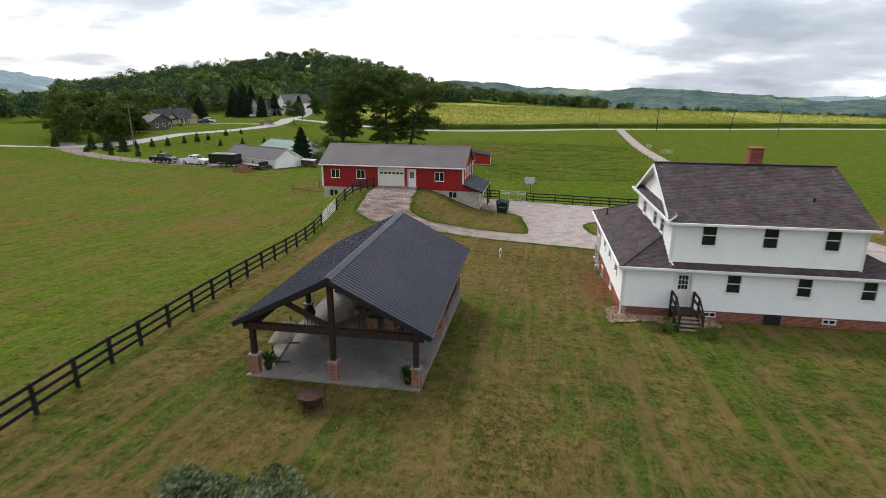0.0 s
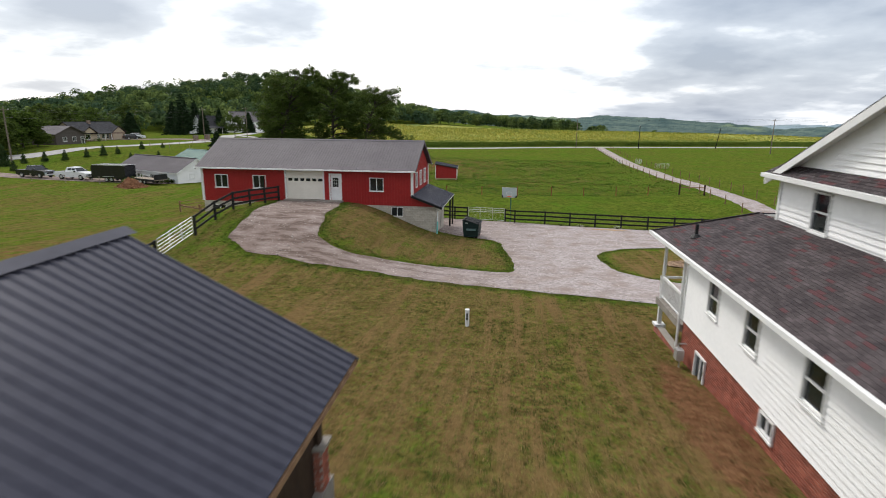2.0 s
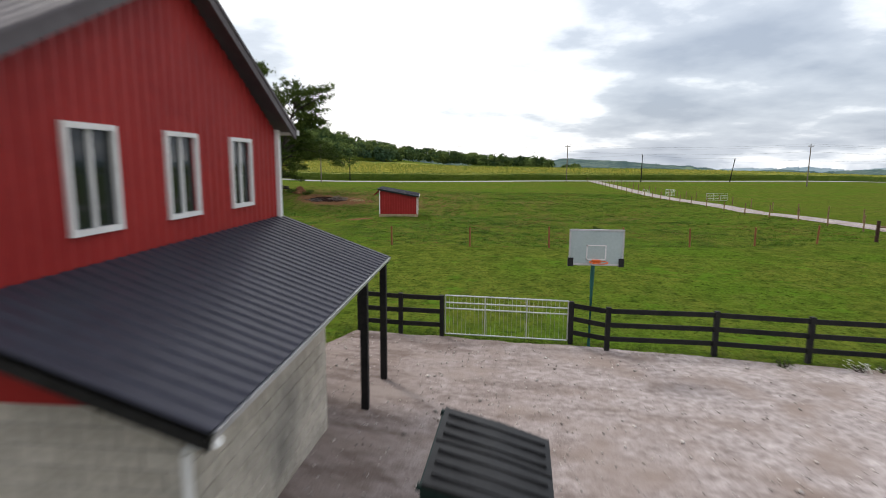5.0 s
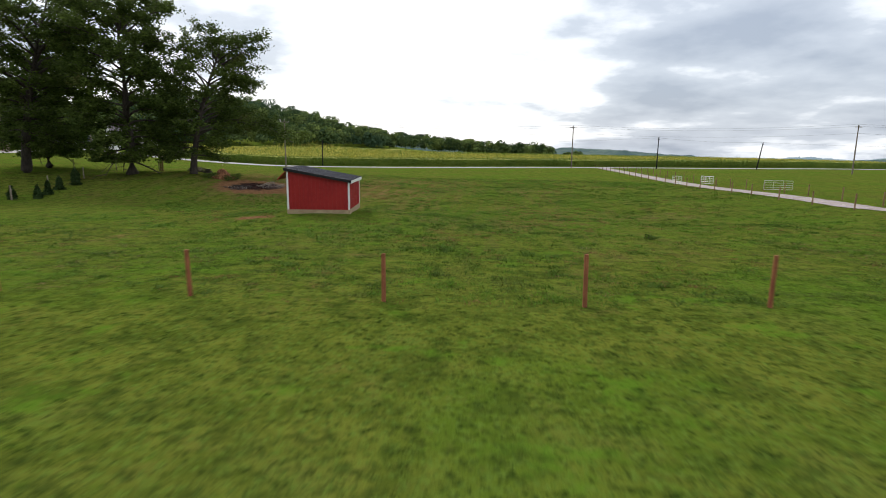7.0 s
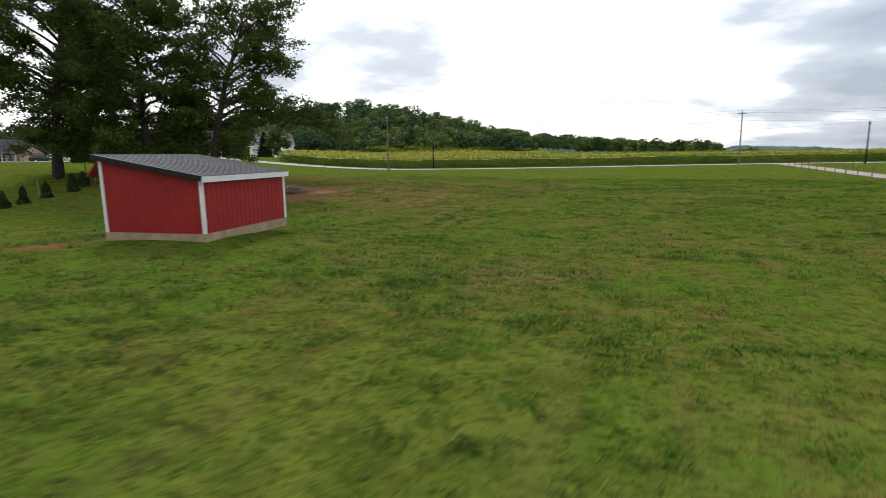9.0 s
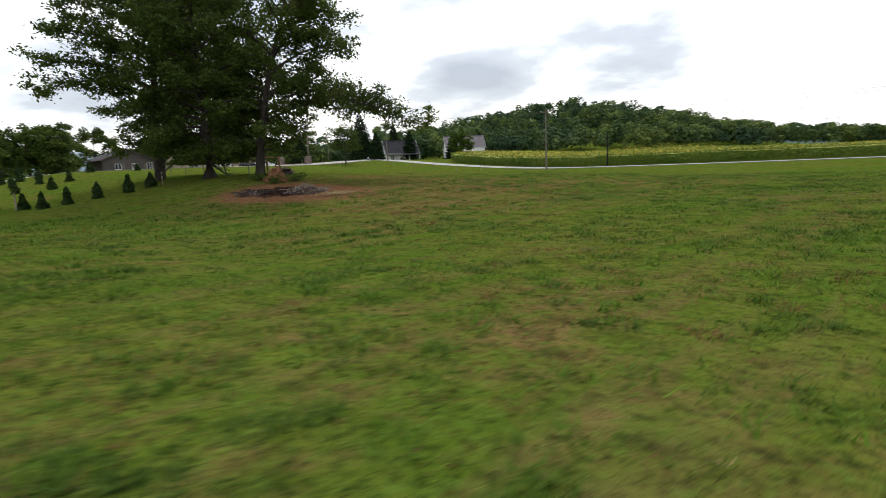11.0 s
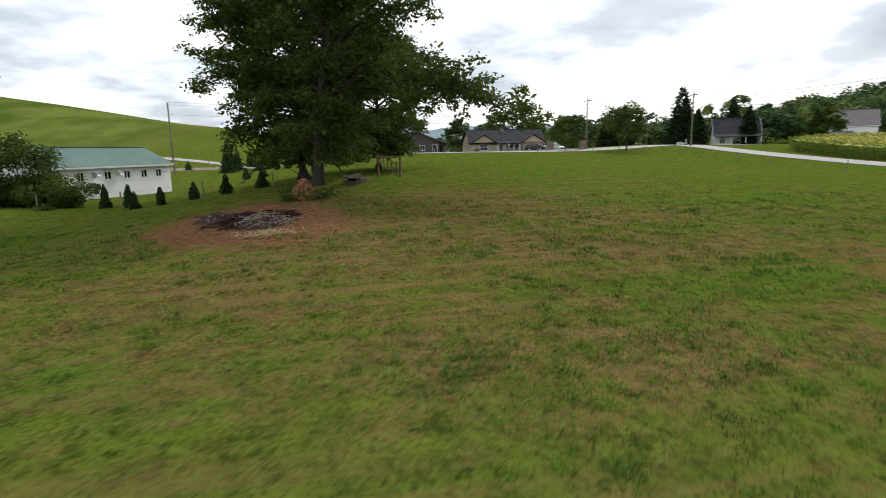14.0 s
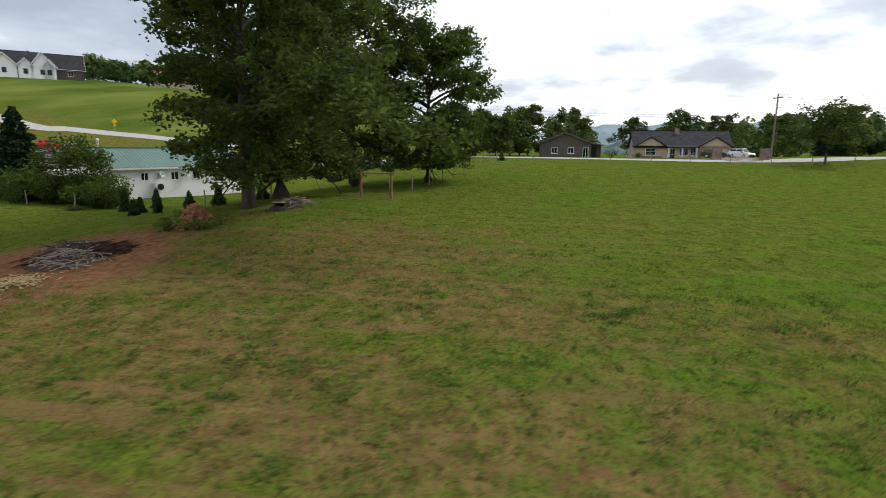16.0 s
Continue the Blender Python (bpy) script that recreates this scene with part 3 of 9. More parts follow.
streak = g_math("MULTIPLY", g_range(g_noise(0.8, 5, (2.4, 0.16, 1), rough=0.62), 0.49, 0.62, 0, 0.85), g_dry)
c_all = g_mix(streak, c_all, (0.27, 0.172, 0.064))
c_soy = g_mix(g_range(g_noise(0.05, 4, (0.4, 1.5, 1)), 0.4, 0.65), (0.085, 0.135, 0.018), (0.2, 0.235, 0.045))
c_all = g_mix(g_soy, c_all, c_soy)
g_cell = gn.new("ShaderNodeTexVoronoi")
g_cell.inputs["Scale"].default_value = 0.006
gl.new(g_co.outputs["Object"], g_cell.inputs["Vector"])
g_hue = gn.new("ShaderNodeSeparateColor")
gl.new(g_cell.outputs["Color"], g_hue.inputs[0])
c_far = g_mix(g_range(g_hue.outputs[0], 0.35, 0.45), (0.13, 0.2, 0.045), g_mix(g_range(g_hue.outputs[1], 0.4, 0.6), (0.3, 0.29, 0.09), (0.08, 0.13, 0.05)))
c_all = g_mix(g_attr("valley"), c_all, c_far)
bare_f = g_range(g_math("ADD", g_attr("bare"), g_math("MULTIPLY", g_math("SUBTRACT", g_noise(1.3, 6, rough=0.65), 0.5), 0.9)), 0.42, 0.62, 0, 0.9)
c_all = g_mix(bare_f, c_all, g_mix(g_range(g_noise(3.5, 5), 0.35, 0.65), (0.2, 0.09, 0.04), (0.34, 0.175, 0.08)))
char_f = g_range(g_math("ADD", g_attr("char"), g_math("MULTIPLY", g_math("SUBTRACT", g_noise(1.6, 6, rough=0.65), 0.5), 1.1)), 0.5, 0.66, 0, 0.95)
c_all = g_mix(char_f, c_all, g_mix(g_range(g_noise(2.4, 5), 0.4, 0.64), (0.014, 0.01, 0.009), (0.07, 0.042, 0.032)))
g_tone = gn.new("ShaderNodeMix")
g_tone.data_type, g_tone.blend_type = "RGBA", "MULTIPLY"
g_tone.inputs["Factor"].default_value = 1.0
gl.new(c_all, g_tone.inputs[6])
g_tone.inputs[7].default_value = (0.68, 0.69, 0.83, 1)
gl.new(g_tone.outputs[2], g_p.inputs["Base Color"])
g_b = gn.new("ShaderNodeBump")
g_b.inputs["Strength"].default_value = 1.0
g_b.inputs["Distance"].default_value = 0.1
gl.new(g_math("ADD", g_math("ADD", g_noise(9, 4), g_noise(2.6, 5, rough=0.65)), g_math("MULTIPLY", g_noise(40, 3), 0.4)), g_b.inputs["Height"])
gl.new(g_b.outputs[0], g_p.inputs["Normal"])

ground_me = fast_mesh("ground", np.stack([gxx.ravel(), gyy.ravel(), GZ.ravel()], 1), np.concatenate([t1, t2]), GRASS)
ground_me.polygons.foreach_set("use_smooth", [True] * len(ground_me.polygons))
gxr, gyr = gxx.ravel(), gyy.ravel()
dry = (0.62 + 0.36 * ease(22, 32, gyr)) * (1 - ease(66, 76, gyr)) * ease(-19, -14, gxr) + 0.5 * (1 - ease(80, 95, gyr)) * (1 - ease(-19, -14, gxr))
dry = np.maximum(dry, 0.14 * ease(76, 90, gyr)) + 0.25 * bell(gxr, gyr, 1, 112, 14, 12) + 0.75 * bell(gxr, gyr, -18, 138, 16, 14) + 0.3 * bell(gxr, gyr, 4, 78, 30, 10) * -1
dry = dry * (0.35 + 0.65 * np.where((gyr > 40) & (gyr < 75) & (gxr > -22) & (gxr < 34), ease(0.2, 1.5, drive_sd(gxr, gyr)), 1.0))
crop = ease(114, 124, -gxr) * (1 - ease(60, 105, gyr))
bare = 0.95 * bell(gxr, gyr, -23.8, 128.8, 5.0, 5.0) + 0.4 * bell(gxr, gyr, -19, 131.5, 5, 4) + 1.1 * bell(gxr, gyr, -14.0, 105.0, 1.3, 1.0) + 0.55 * bell(gxr, gyr, -9, 150, 9, 7) + 0.5 * bell(gxr, gyr, -30, 45, 9, 20) + 0.6 * bell(gxr, gyr, -52, 121.5, 8, 1.2) + 0.75 * bell(gxr, gyr, -28, 71, 3, 2) + 1.1 * bell(gxr, gyr, 6.1, 31, 1.0, 4.8)
char = 1.0 * bell(gxr, gyr, -24.0, 129.1, 2.8, 3.0)
for key, val in (("char", np.clip(char, 0, 1)), ("bare", np.clip(bare, 0, 1)), ("dry", np.clip(dry, 0, 1)), ("crop", crop), ("valley", ease(430, 560, gyr) * ease(-40, 60, gxr) + ease(420, 520, gxr) * ease(100, 300, gyr)), ("lush", (1 - ease(19, 30, gyr)) * ease(-17, -13, gxr))):
    at = ground_me.attributes.new(key, "FLOAT", "POINT")
    at.data.foreach_set("value", np.clip(val, 0, 1).astype(np.float32))
solid("ground", ground_me, GRASS, "mown lawn and grazed pasture with dry tan patches", "grass", "structure")


# ---- sheets laid on the ground ----


def overlay(name, sd, x0, x1, y0, y1, step, lift, mat, label, category, rough=0.12, kind="structure", thick=True, dome=None):
    """A thin sheet on the ground wherever sd(x, y) < 0, with an uneven edge."""
    xs, ys = np.arange(x0, x1 + step, step), np.arange(y0, y1 + step, step)
    X, Y = np.meshgrid(xs, ys)
    wob = np.array([noise.noise((a * 0.9, b * 0.9, 4.0)) + 0.6 * noise.noise((a * 3.1, b * 3.1, 9.0)) for a, b in zip(X.ravel(), Y.ravel())]).reshape(X.shape)
    S = sd(X, Y) + rough * wob
    verts, faces, at = [], [], {}

    def vid(p):
        key = (round(p[0], 4), round(p[1], 4))
        if key not in at:
            at[key] = len(verts)
            verts.append(key)
        return at[key]

    rows, cols = np.nonzero(np.minimum(np.minimum(S[:-1, :-1], S[1:, 1:]), np.minimum(S[1:, :-1], S[:-1, 1:])) < 0)
    for j, i in zip(rows, cols):
        q = [(j, i), (j, i + 1), (j + 1, i + 1), (j + 1, i)]
        for tri in ((q[0], q[1], q[2]), (q[0], q[2], q[3])):
            pts = []
            for a, b in zip(tri, tri[1:] + tri[:1]):
                sa, sb = S[a], S[b]
                if sa < 0:
                    pts.append((X[a], Y[a]))
                if (sa < 0) != (sb < 0):
                    t = sa / (sa - sb)
                    pts.append((X[a] + t * (X[b] - X[a]), Y[a] + t * (Y[b] - Y[a])))
            if len(pts) >= 3:
                ids = [vid(p) for p in pts]
                if len(set(ids)) == len(ids):
                    faces.append(tuple(ids))
    vx, vy = np.array([v[0] for v in verts]), np.array([v[1] for v in verts])
    vz = gz(vx, vy) + lift
    if dome is not None:
        vz = vz + dome(vx, vy)
    me = bpy.data.meshes.new(name)
    me.from_pydata([tuple(map(float, p)) for p in zip(vx, vy, vz)], [], faces)
    me.materials.append(mat)
    me.polygons.foreach_set("use_smooth", [True] * len(me.polygons))
    me.update()
    return solid(name, me, mat, label, category, kind)

overlay("gravel_drive", drive_sd, -19.5, 47, 38, 73.5, 0.4, 0.03, GRAVEL, "pale limestone gravel drive with worn wheel tracks", "driveway", 0.17)
overlay("flower_bed", lambda x, y: np.hypot((x - 12.6) / 1.9, (y - 53.8) / 1.25) - 1, 10, 15.5, 51.5, 56, 0.25, 0.04, MULCH, "small oval mulch bed in the turning circle", "flower bed", 0.1)
LANE = curve([(27.6, 67), (27.9, 76), (27.9, 90), (27.4, 106), (26.9, 130), (27.2, 160), (27.9, 190), (29, 222)])
overlay("gravel_lane", lambda x, y: line_sd(x, y, LANE, 1.5), 23, 33, 66, 224, 0.6, 0.035, GRAVEL, "long pale gravel lane between fences to the road", "lane", 0.2)
MAIN = curve([(-98, 197.5), (-86, 199.6), (-72, 202.4), (-58, 202.4), (-43, 199.2), (-28, 200), (-10, 206), (21, 220), (69, 232), (125, 252), (220, 285), (420, 330)])
overlay("county_road", lambda x, y: line_sd(x, y, MAIN, 2.8), -100, 420, 188, 336, 1.6, 0.06, ROAD, "pale grey country road past the corn", "road", 0.1)
WEST = curve([(-128, -60), (-112, -10), (-106.6, 33.8), (-110.4, 41.4), (-114.6, 48.8), (-120.3, 59), (-126, 78), (-127, 96), (-123, 109.5), (-113, 118.5), (-101, 127), (-92, 143), (-90, 160), (-92, 180), (-97, 198), (-106, 230), (-130, 290)])
overlay("side_road", lambda x, y: line_sd(x, y, WEST, 2.4), -134, -86, -62, 292, 1.2, 0.05, ROAD, "pale grey side road curving past the brown houses", "road", 0.1)
PARK = curve([(-122, 119), (-106, 106), (-90, 97.5), (-74, 94), (-60, 93.2), (-51, 92.6)])
overlay("parking_strip", lambda x, y: line_sd(x, y, PARK, 2.6), -126, -47, 88, 123, 0.8, 0.04, GRAVEL, "gravel farm drive with parked trucks", "driveway", 0.3)
overlay("house_drive", lambda x, y: line_sd(x, y, [(-92, 173.6), (-125, 177.5)], 2.6), -137, -90, 169, 183, 0.8, 0.05, GRAVEL, "gravel drive of the tan ranch house", "driveway", 0.2)

# ---- wall tools ----


def spans(a, b, cuts):
    """What is left of a..b once the cuts are taken out."""
    out, at = [], a
    for c, d in sorted(cuts):
        if d <= at or c >= b:
            continue
        if c > at:
            out.append((at, c))
        at = max(at, d)
    if at < b:
        out.append((at, b))
    return out


def wall_core(b, x0, x1, z0, z1, holes, t):
    """A wall in the x-z plane, outer face at y = 0, thickness t, with openings (x0, x1, z0, z1) through it."""
    levels = sorted({z0, z1, *[min(max(h[2], z0), z1) for h in holes], *[min(max(h[3], z0), z1) for h in holes]})
    for lo, hi in zip(levels, levels[1:]):
        if hi - lo < 1e-4:
            continue
        for a, c in spans(x0, x1, [(h[0], h[1]) for h in holes if h[2] < hi - 1e-4 and h[3] > lo + 1e-4]):
            b.box(a, c, 0, t, lo, hi)


def lap_siding(b, x0, x1, z0, z1, holes, step=0.155, top=None):
    """Overlapping horizontal boards in front of a wall core. top: the height of the wall at x, for gables."""
    z = z0
    while z < z1 - 0.01:
        hi = min(z + step, z1)
        mid = (z + hi) / 2
        a, c = x0, x1
        if top is not None:
            a, c = top(mid)
        for p, q in spans(a, c, [(h[0], h[1]) for h in holes if h[2] < mid < h[3]]):
            b.face((p, -0.04, z), (q, -0.04, z), (q, -0.005, hi), (p, -0.005, hi))
            b.face((p, -0.005, z), (q, -0.005, z), (q, -0.04, z), (p, -0.04, z))
        z = hi


def rib_siding(b, x0, x1, z0, z1, holes, step=0.23, top=None):
    """Vertical ribbed steel sheet."""
    x = x0
    while x < x1 - 0.01:
        hi_x = min(x + step, x1)
        for p, q, d0, d1 in ((x, x + step * 0.78, 0.004, 0.004), (x + step * 0.78, x + step * 0.84, 0.004, 0.022), (x + step * 0.84, x + step * 0.94, 0.022, 0.022), (x + step * 0.94, x + step, 0.022, 0.004)):
            if p >= x1:
                continue
            q = min(q, x1)
            zt = z1 if top is None else top((p + q) / 2)
            for a, c in spans(z0, zt, [(h[2], h[3]) for h in holes if h[0] < (p + q) / 2 < h[1]]):
                b.face((p, -d0, a), (q, -d1, a), (q, -d1, c), (p, -d0, c))
        x = hi_x


def window(parent, x0, x1, z0, z1, m, sashes="slide", frame=TRIM, sill=True, curtain=0.0, rail=0.07):
    """A framed window in a wall lying in the x-z plane of m; y runs into the wall."""
    w = new("window")
    w.parent = parent
    w.matrix_local = m
    w.empty_display_size = 0.2
    fr = Build()
    for a, b_, c, d in ((x0 - rail, x1 + rail, z1, z1 + rail), (x0 - rail, x1 + rail, z0 - rail, z0), (x0 - rail, x0, z0, z1), (x1, x1 + rail, z0, z1)):
        fr.box(a, b_, -0.045, 0.06, c, d)
    part("window_frame", fr, frame, w)
    xm, zm = (x0 + x1) / 2, (z0 + z1) / 2
    s = Build()
    if sashes == "slide":
        s.box(xm - 0.025, xm + 0.025, -0.005, 0.05, z0, z1)
    elif sashes == "hung":
        s.box(x0, x1, -0.005, 0.05, zm - 0.025, zm + 0.025)
    elif sashes == "grid":
        s.box(x0, x1, -0.005, 0.05, zm - 0.025, zm + 0.025)
        for zz in ((z0 + zm) / 2, (z1 + zm) / 2):
            s.box(x0, x1, 0.012, 0.03, zz - 0.012, zz + 0.012)
        s.box(xm - 0.012, xm + 0.012, 0.012, 0.03, z0, z1)
    if s.v:
        part("sash_bar", s, frame, w)
    halves = [(x0, xm, z0, z1), (xm, x1, z0, z1)] if sashes == "slide" else [(x0, x1, z0, zm), (x0, x1, zm, z1)] if sashes in ("hung", "grid") else [(x0, x1, z0, z1)]
    for a, b_, c, d in halves:
        ob = part("pane", Build().box(a + 0.003, b_ - 0.003, 0.03, 0.038, c + 0.003, d - 0.003), GLASS, w)
        ob.visible_shadow = False
    if curtain:
        part("curtain", Build().box(x0, x1, 0.09, 0.1, z0 + (1 - curtain) * (z1 - z0), z1), CURTAIN, w, "pale curtain behind the glass")
    if sill:
        part("sill", Build().box(x0 - rail - 0.03, x1 + rail + 0.03, -0.07, 0.0, z0 - rail - 0.05, z0 - rail), frame, w)
    return w


def ribbed_roof(b, a, bb, c, d, step=0.23, rib=0.028, thick=0.05):
    """Ribbed sheet: a-bb is the eave, d-c the ridge edge; ribs run from eave to ridge."""
    a, bb, c, d = map(Vector, (a, bb, c, d))
    nrm = (bb - a).cross(d - a).normalized()
    if nrm.z < 0:
        nrm = -nrm
    n = max(2, int((bb - a).length / step))
    prof = [(0, 0), (0.70, 0), (0.77, rib), (0.9, rib), (0.97, 0)]
    line = [((k + u) / n, h) for k in range(n) for u, h in prof] + [(1, 0)]
    k0 = len(b.v)
    for t, h in line:
        for p, q in ((a, bb), (d, c)):
            b.v.append(tuple(p.lerp(q, t) + nrm * (h + 0.004)))
    for k in range(len(line) - 1):
        i = k0 + 2 * k
        b.f.append((i, i + 2, i + 3, i + 1))
    e = [tuple(p - nrm * 0.002) for p in (a, bb, c, d)] + [tuple(p - nrm * thick) for p in (a, bb, c, d)]
    k = len(b.v)
    b.v += e
    b.f += [(k, k + 1, k + 2, k + 3), (k + 7, k + 6, k + 5, k + 4)] + [(k + (i + 1) % 4, k + i, k + 4 + i, k + 4 + (i + 1) % 4) for i in range(4)]


def shingle_roof(b, a, bb, c, d, rows_m=0.14, tab=0.31, seed=1):
    """Tabs in courses on the quad a, bb (eave) to c, d (ridge), each a thin wedge of its own."""
    rng = random.Random(seed)
    a, bb, c, d = map(Vector, (a, bb, c, d))
    nrm = (bb - a).cross(d - a).normalized()
    if nrm.z < 0:
        nrm = -nrm
    n = int(max((d - a).length, (c - bb).length) / rows_m) + 1
    for r in range(n):
        t0, t1 = r / n, min(1.0, (r + 1.15) / n)
        p0, q0, p1, q1 = a.lerp(d, t0), bb.lerp(c, t0), a.lerp(d, t1), bb.lerp(c, t1)
        w = (q0 - p0).length
        if w < 0.05:
            continue
        cuts = [0.0]
        s = (-(r % 2) * 0.5 + rng.uniform(0.9, 1.1)) * tab
        while s < w:
            if s - cuts[-1] * w > 0.05:
                cuts.append(s / w)
            s += tab * rng.uniform(0.85, 1.15)
        cuts.append(1.0)
        for u, v in zip(cuts, cuts[1:]):
            h = 0.011 + rng.uniform(0, 0.004)
            e = 0.006 / w
            k = len(b.v)
            b.v += [tuple(x) for x in (p0.lerp(q0, u + e) + nrm * h, p0.lerp(q0, v - e) + nrm * h, p1.lerp(q1, v - e) + nrm * 0.002, p1.lerp(q1, u + e) + nrm * 0.002, p0.lerp(q0, u + e), p0.lerp(q0, v - e))]
            b.f += [(k, k + 1, k + 2, k + 3), (k + 4, k + 5, k + 1, k)]


def courses(x0, x1, z0, z1, holes, L, H, joint, top=None):
    """Rectangles of running-bond masonry: (x0, x1, z0, z1) each."""
    out, r, z = [], 0, z0
    while z < z1 - 0.02:
        hi = min(z + H, z1)
        x = x0 - (L / 2 if r % 2 else 0)
        while x < x1:
            p, q = max(x, x0), min(x + L, x1)
            mid = (z + hi) / 2
            for a, c in spans(p, q, [(h[0], h[1]) for h in holes if h[2] < mid < h[3]]):
                if c - a > 0.05:
                    out.append((a + joint / 2, c - joint / 2, z + joint / 2, hi - joint / 2))
            x += L
        z = hi
        r += 1
    return out


def masonry(b, rects, proud=0.008):
    for x0, x1, z0, z1 in rects:
        k = len(b.v)
        e = min(0.006, (x1 - x0) / 6)
        b.v += [(x0, 0, z0), (x1, 0, z0), (x1, 0, z1), (x0, 0, z1), (x0 + e, -proud, z0 + e), (x1 - e, -proud, z0 + e), (x1 - e, -proud, z1 - e), (x0 + e, -proud, z1 - e)]
        b.f += [(k + 4, k + 5, k + 6, k + 7)] + [(k + i, k + (i + 1) % 4, k + 4 + (i + 1) % 4, k + 4 + i) for i in range(4)]


def side(x, y, z, ang):
    """Wall plane at a place, its outer normal turned by ang degrees from -y."""
    return pose(x, y, z, 0, 0, ang)


# ---- red barn ----
BX0, BX1, BY0, BY1 = -25.45, -7.48, 60.52, 68.15
EAVE, RIDGE, RY = 4.42, 6.62, 64.33
barn = thing("barn", pose(0, 0, 0), "long red ribbed-steel barn with grey roof on a block basement", "barn")
front_holes = [(-18.04, -14.9, 1.93, 4.26), (-14.27, -13.4, 1.92, 3.99), (-10.92, -9.86, 2.79, 3.78), (-24.25, -23.2, 2.79, 3.78), (-20.9, -19.85, 2.79, 3.78)]
bb_ = Build()
wall_core(bb_, BX0, BX1, 1.6, EAVE, front_holes, 0.14)
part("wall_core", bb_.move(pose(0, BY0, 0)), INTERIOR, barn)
bb_ = Build()
rib_siding(bb_, BX0, BX1, 1.6, EAVE, front_holes)
part("front_wall", bb_.move(pose(0, BY0, 0)), RED, barn)
gable = lambda y: EAVE + (RIDGE - EAVE - 0.08) * (1 - abs(y - RY) / (RY - BY0))  # noqa: E731
side_holes = [(62.0 - BY0, 62.75 - BY0, 2.95, 4.1), (63.95 - BY0, 64.7 - BY0, 2.95, 4.1), (66.0 - BY0, 66.75 - BY0, 2.95, 4.1)]
bb_ = Build()
wall_core(bb_, 0, BY1 - BY0, 1.6, EAVE, side_holes, 0.14)
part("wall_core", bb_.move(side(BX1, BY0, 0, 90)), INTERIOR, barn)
bb_ = Build()
rib_siding(bb_, 0, BY1 - BY0, 1.6, EAVE, side_holes, top=lambda u: gable(BY0 + u))
part("gable_wall", bb_.move(side(BX1 + 0.002, BY0, 0, 90)), RED, barn)
bb_ = Build()
rib_siding(bb_, 0, BY1 - BY0, 1.6, EAVE, [], top=lambda u: gable(BY1 - u))
part("gable_wall", bb_.move(side(BX0, BY1, 0, -90)), RED, barn)
bb_ = Build()
rib_siding(bb_, 0, BX1 - BX0, 1.6, EAVE, [])
part("rear_wall", bb_.move(side(BX1, BY1, 0, 180)), RED, barn)
part("gable_board", Build().prism([(0, 0), (BY1 - BY0, 0), ((BY1 - BY0) / 2, RIDGE - EAVE - 0.12)], 0, 0.1).move(side(BX1 - 0.02, BY0, EAVE, 90)), INTERIOR, barn)
bb_ = Build()
ribbed_roof(bb_, (BX0 - 0.35, BY0 - 0.42, EAVE + 0.02), (BX1 + 0.38, BY0 - 0.42, EAVE + 0.02), (BX1 + 0.38, RY, RIDGE), (BX0 - 0.35, RY, RIDGE), 0.23, 0.025)
ribbed_roof(bb_, (BX1 + 0.38, BY1 + 0.42, EAVE + 0.02), (BX0 - 0.35, BY1 + 0.42, EAVE + 0.02), (BX0 - 0.35, RY, RIDGE), (BX1 + 0.38, RY, RIDGE), 0.23, 0.025)
part("roof", bb_, GREY_ROOF, barn, "grey ribbed steel roof")
bb_ = Build()
bb_.prism([(-0.16, -0.06), (0, 0.045), (0.16, -0.06), (0, 0.01)], 0, BX1 - BX0 + 0.73).move(pose(BX0 - 0.35, RY, RIDGE + 0.02, 0, 0, -90))
part("ridge_cap", bb_, GREY_ROOF, barn)
for s, y in ((-1, BY0 - 0.5), (1, BY1 + 0.5)):
    bb_ = Build().box(BX0 - 0.35, BX1 + 0.38, y - 0.06, y + 0.06, EAVE - 0.09, EAVE + 0.02)
    part("gutter", bb_, TRIM, barn, "pale eaves gutter")
for x in (BX1 + 0.34, BX0 - 0.34):
    for y0, y1 in ((BY0 - 0.42, RY), (BY1 + 0.42, RY)):
        part("rake_trim", Build().beam((x, y0, EAVE - 0.1), (x, y1, RIDGE - 0.1), 0.04, 0.19), GREY_ROOF, barn)
for x, y in ((BX1, BY0), (BX0, BY0), (BX1, BY1)):
    bb_ = Build()
    bb_.box(x - 0.1, x + 0.1, y - 0.03, y + 0.1, 2.3 if x > -10 else 1.6, EAVE)
    bb_.box(x - 0.07, x + 0.03, y - 0.02, y + 0.16, 2.3 if x > -10 else 1.6, EAVE)
    part("corner_trim", bb_, TRIM, barn, "white corner trim")
for a, c, zz, dd, st in [(h[0], h[1], h[2], h[3], "slide") for h in front_holes[2:]]:
    window(barn, a, c, zz, dd, side(0, BY0 - 0.02, 0, 0), st, rail=0.05)
for h in side_holes:
    window(barn, h[0], h[1], h[2], h[3], side(BX1 + 0.022, BY0, 0, 90), "slide", sill=False)
# overhead door
od = part("overhead_door", Build().box(-18.04, -14.9, 0.05, 0.1, 1.93, 4.26).move(pose(0, BY0, 0)), CREAM, barn, "cream sectional overhead door")
for k in range(4):
    z0 = 1.95 + k * 0.58
    bb_ = Build()
    for j in range(6):
        x0 = -17.98 + j * 0.515
        if k == 2:
            continue
        bb_.box(x0 + 0.03, x0 + 0.48, BY0 + 0.038, BY0 + 0.052, z0 + 0.08, z0 + 0.5)
    bb_.box(-18.02, -14.92, BY0 + 0.03, BY0 + 0.05, z0 - 0.012, z0 + 0.012)
    part("door_panel", bb_, CREAM, od)
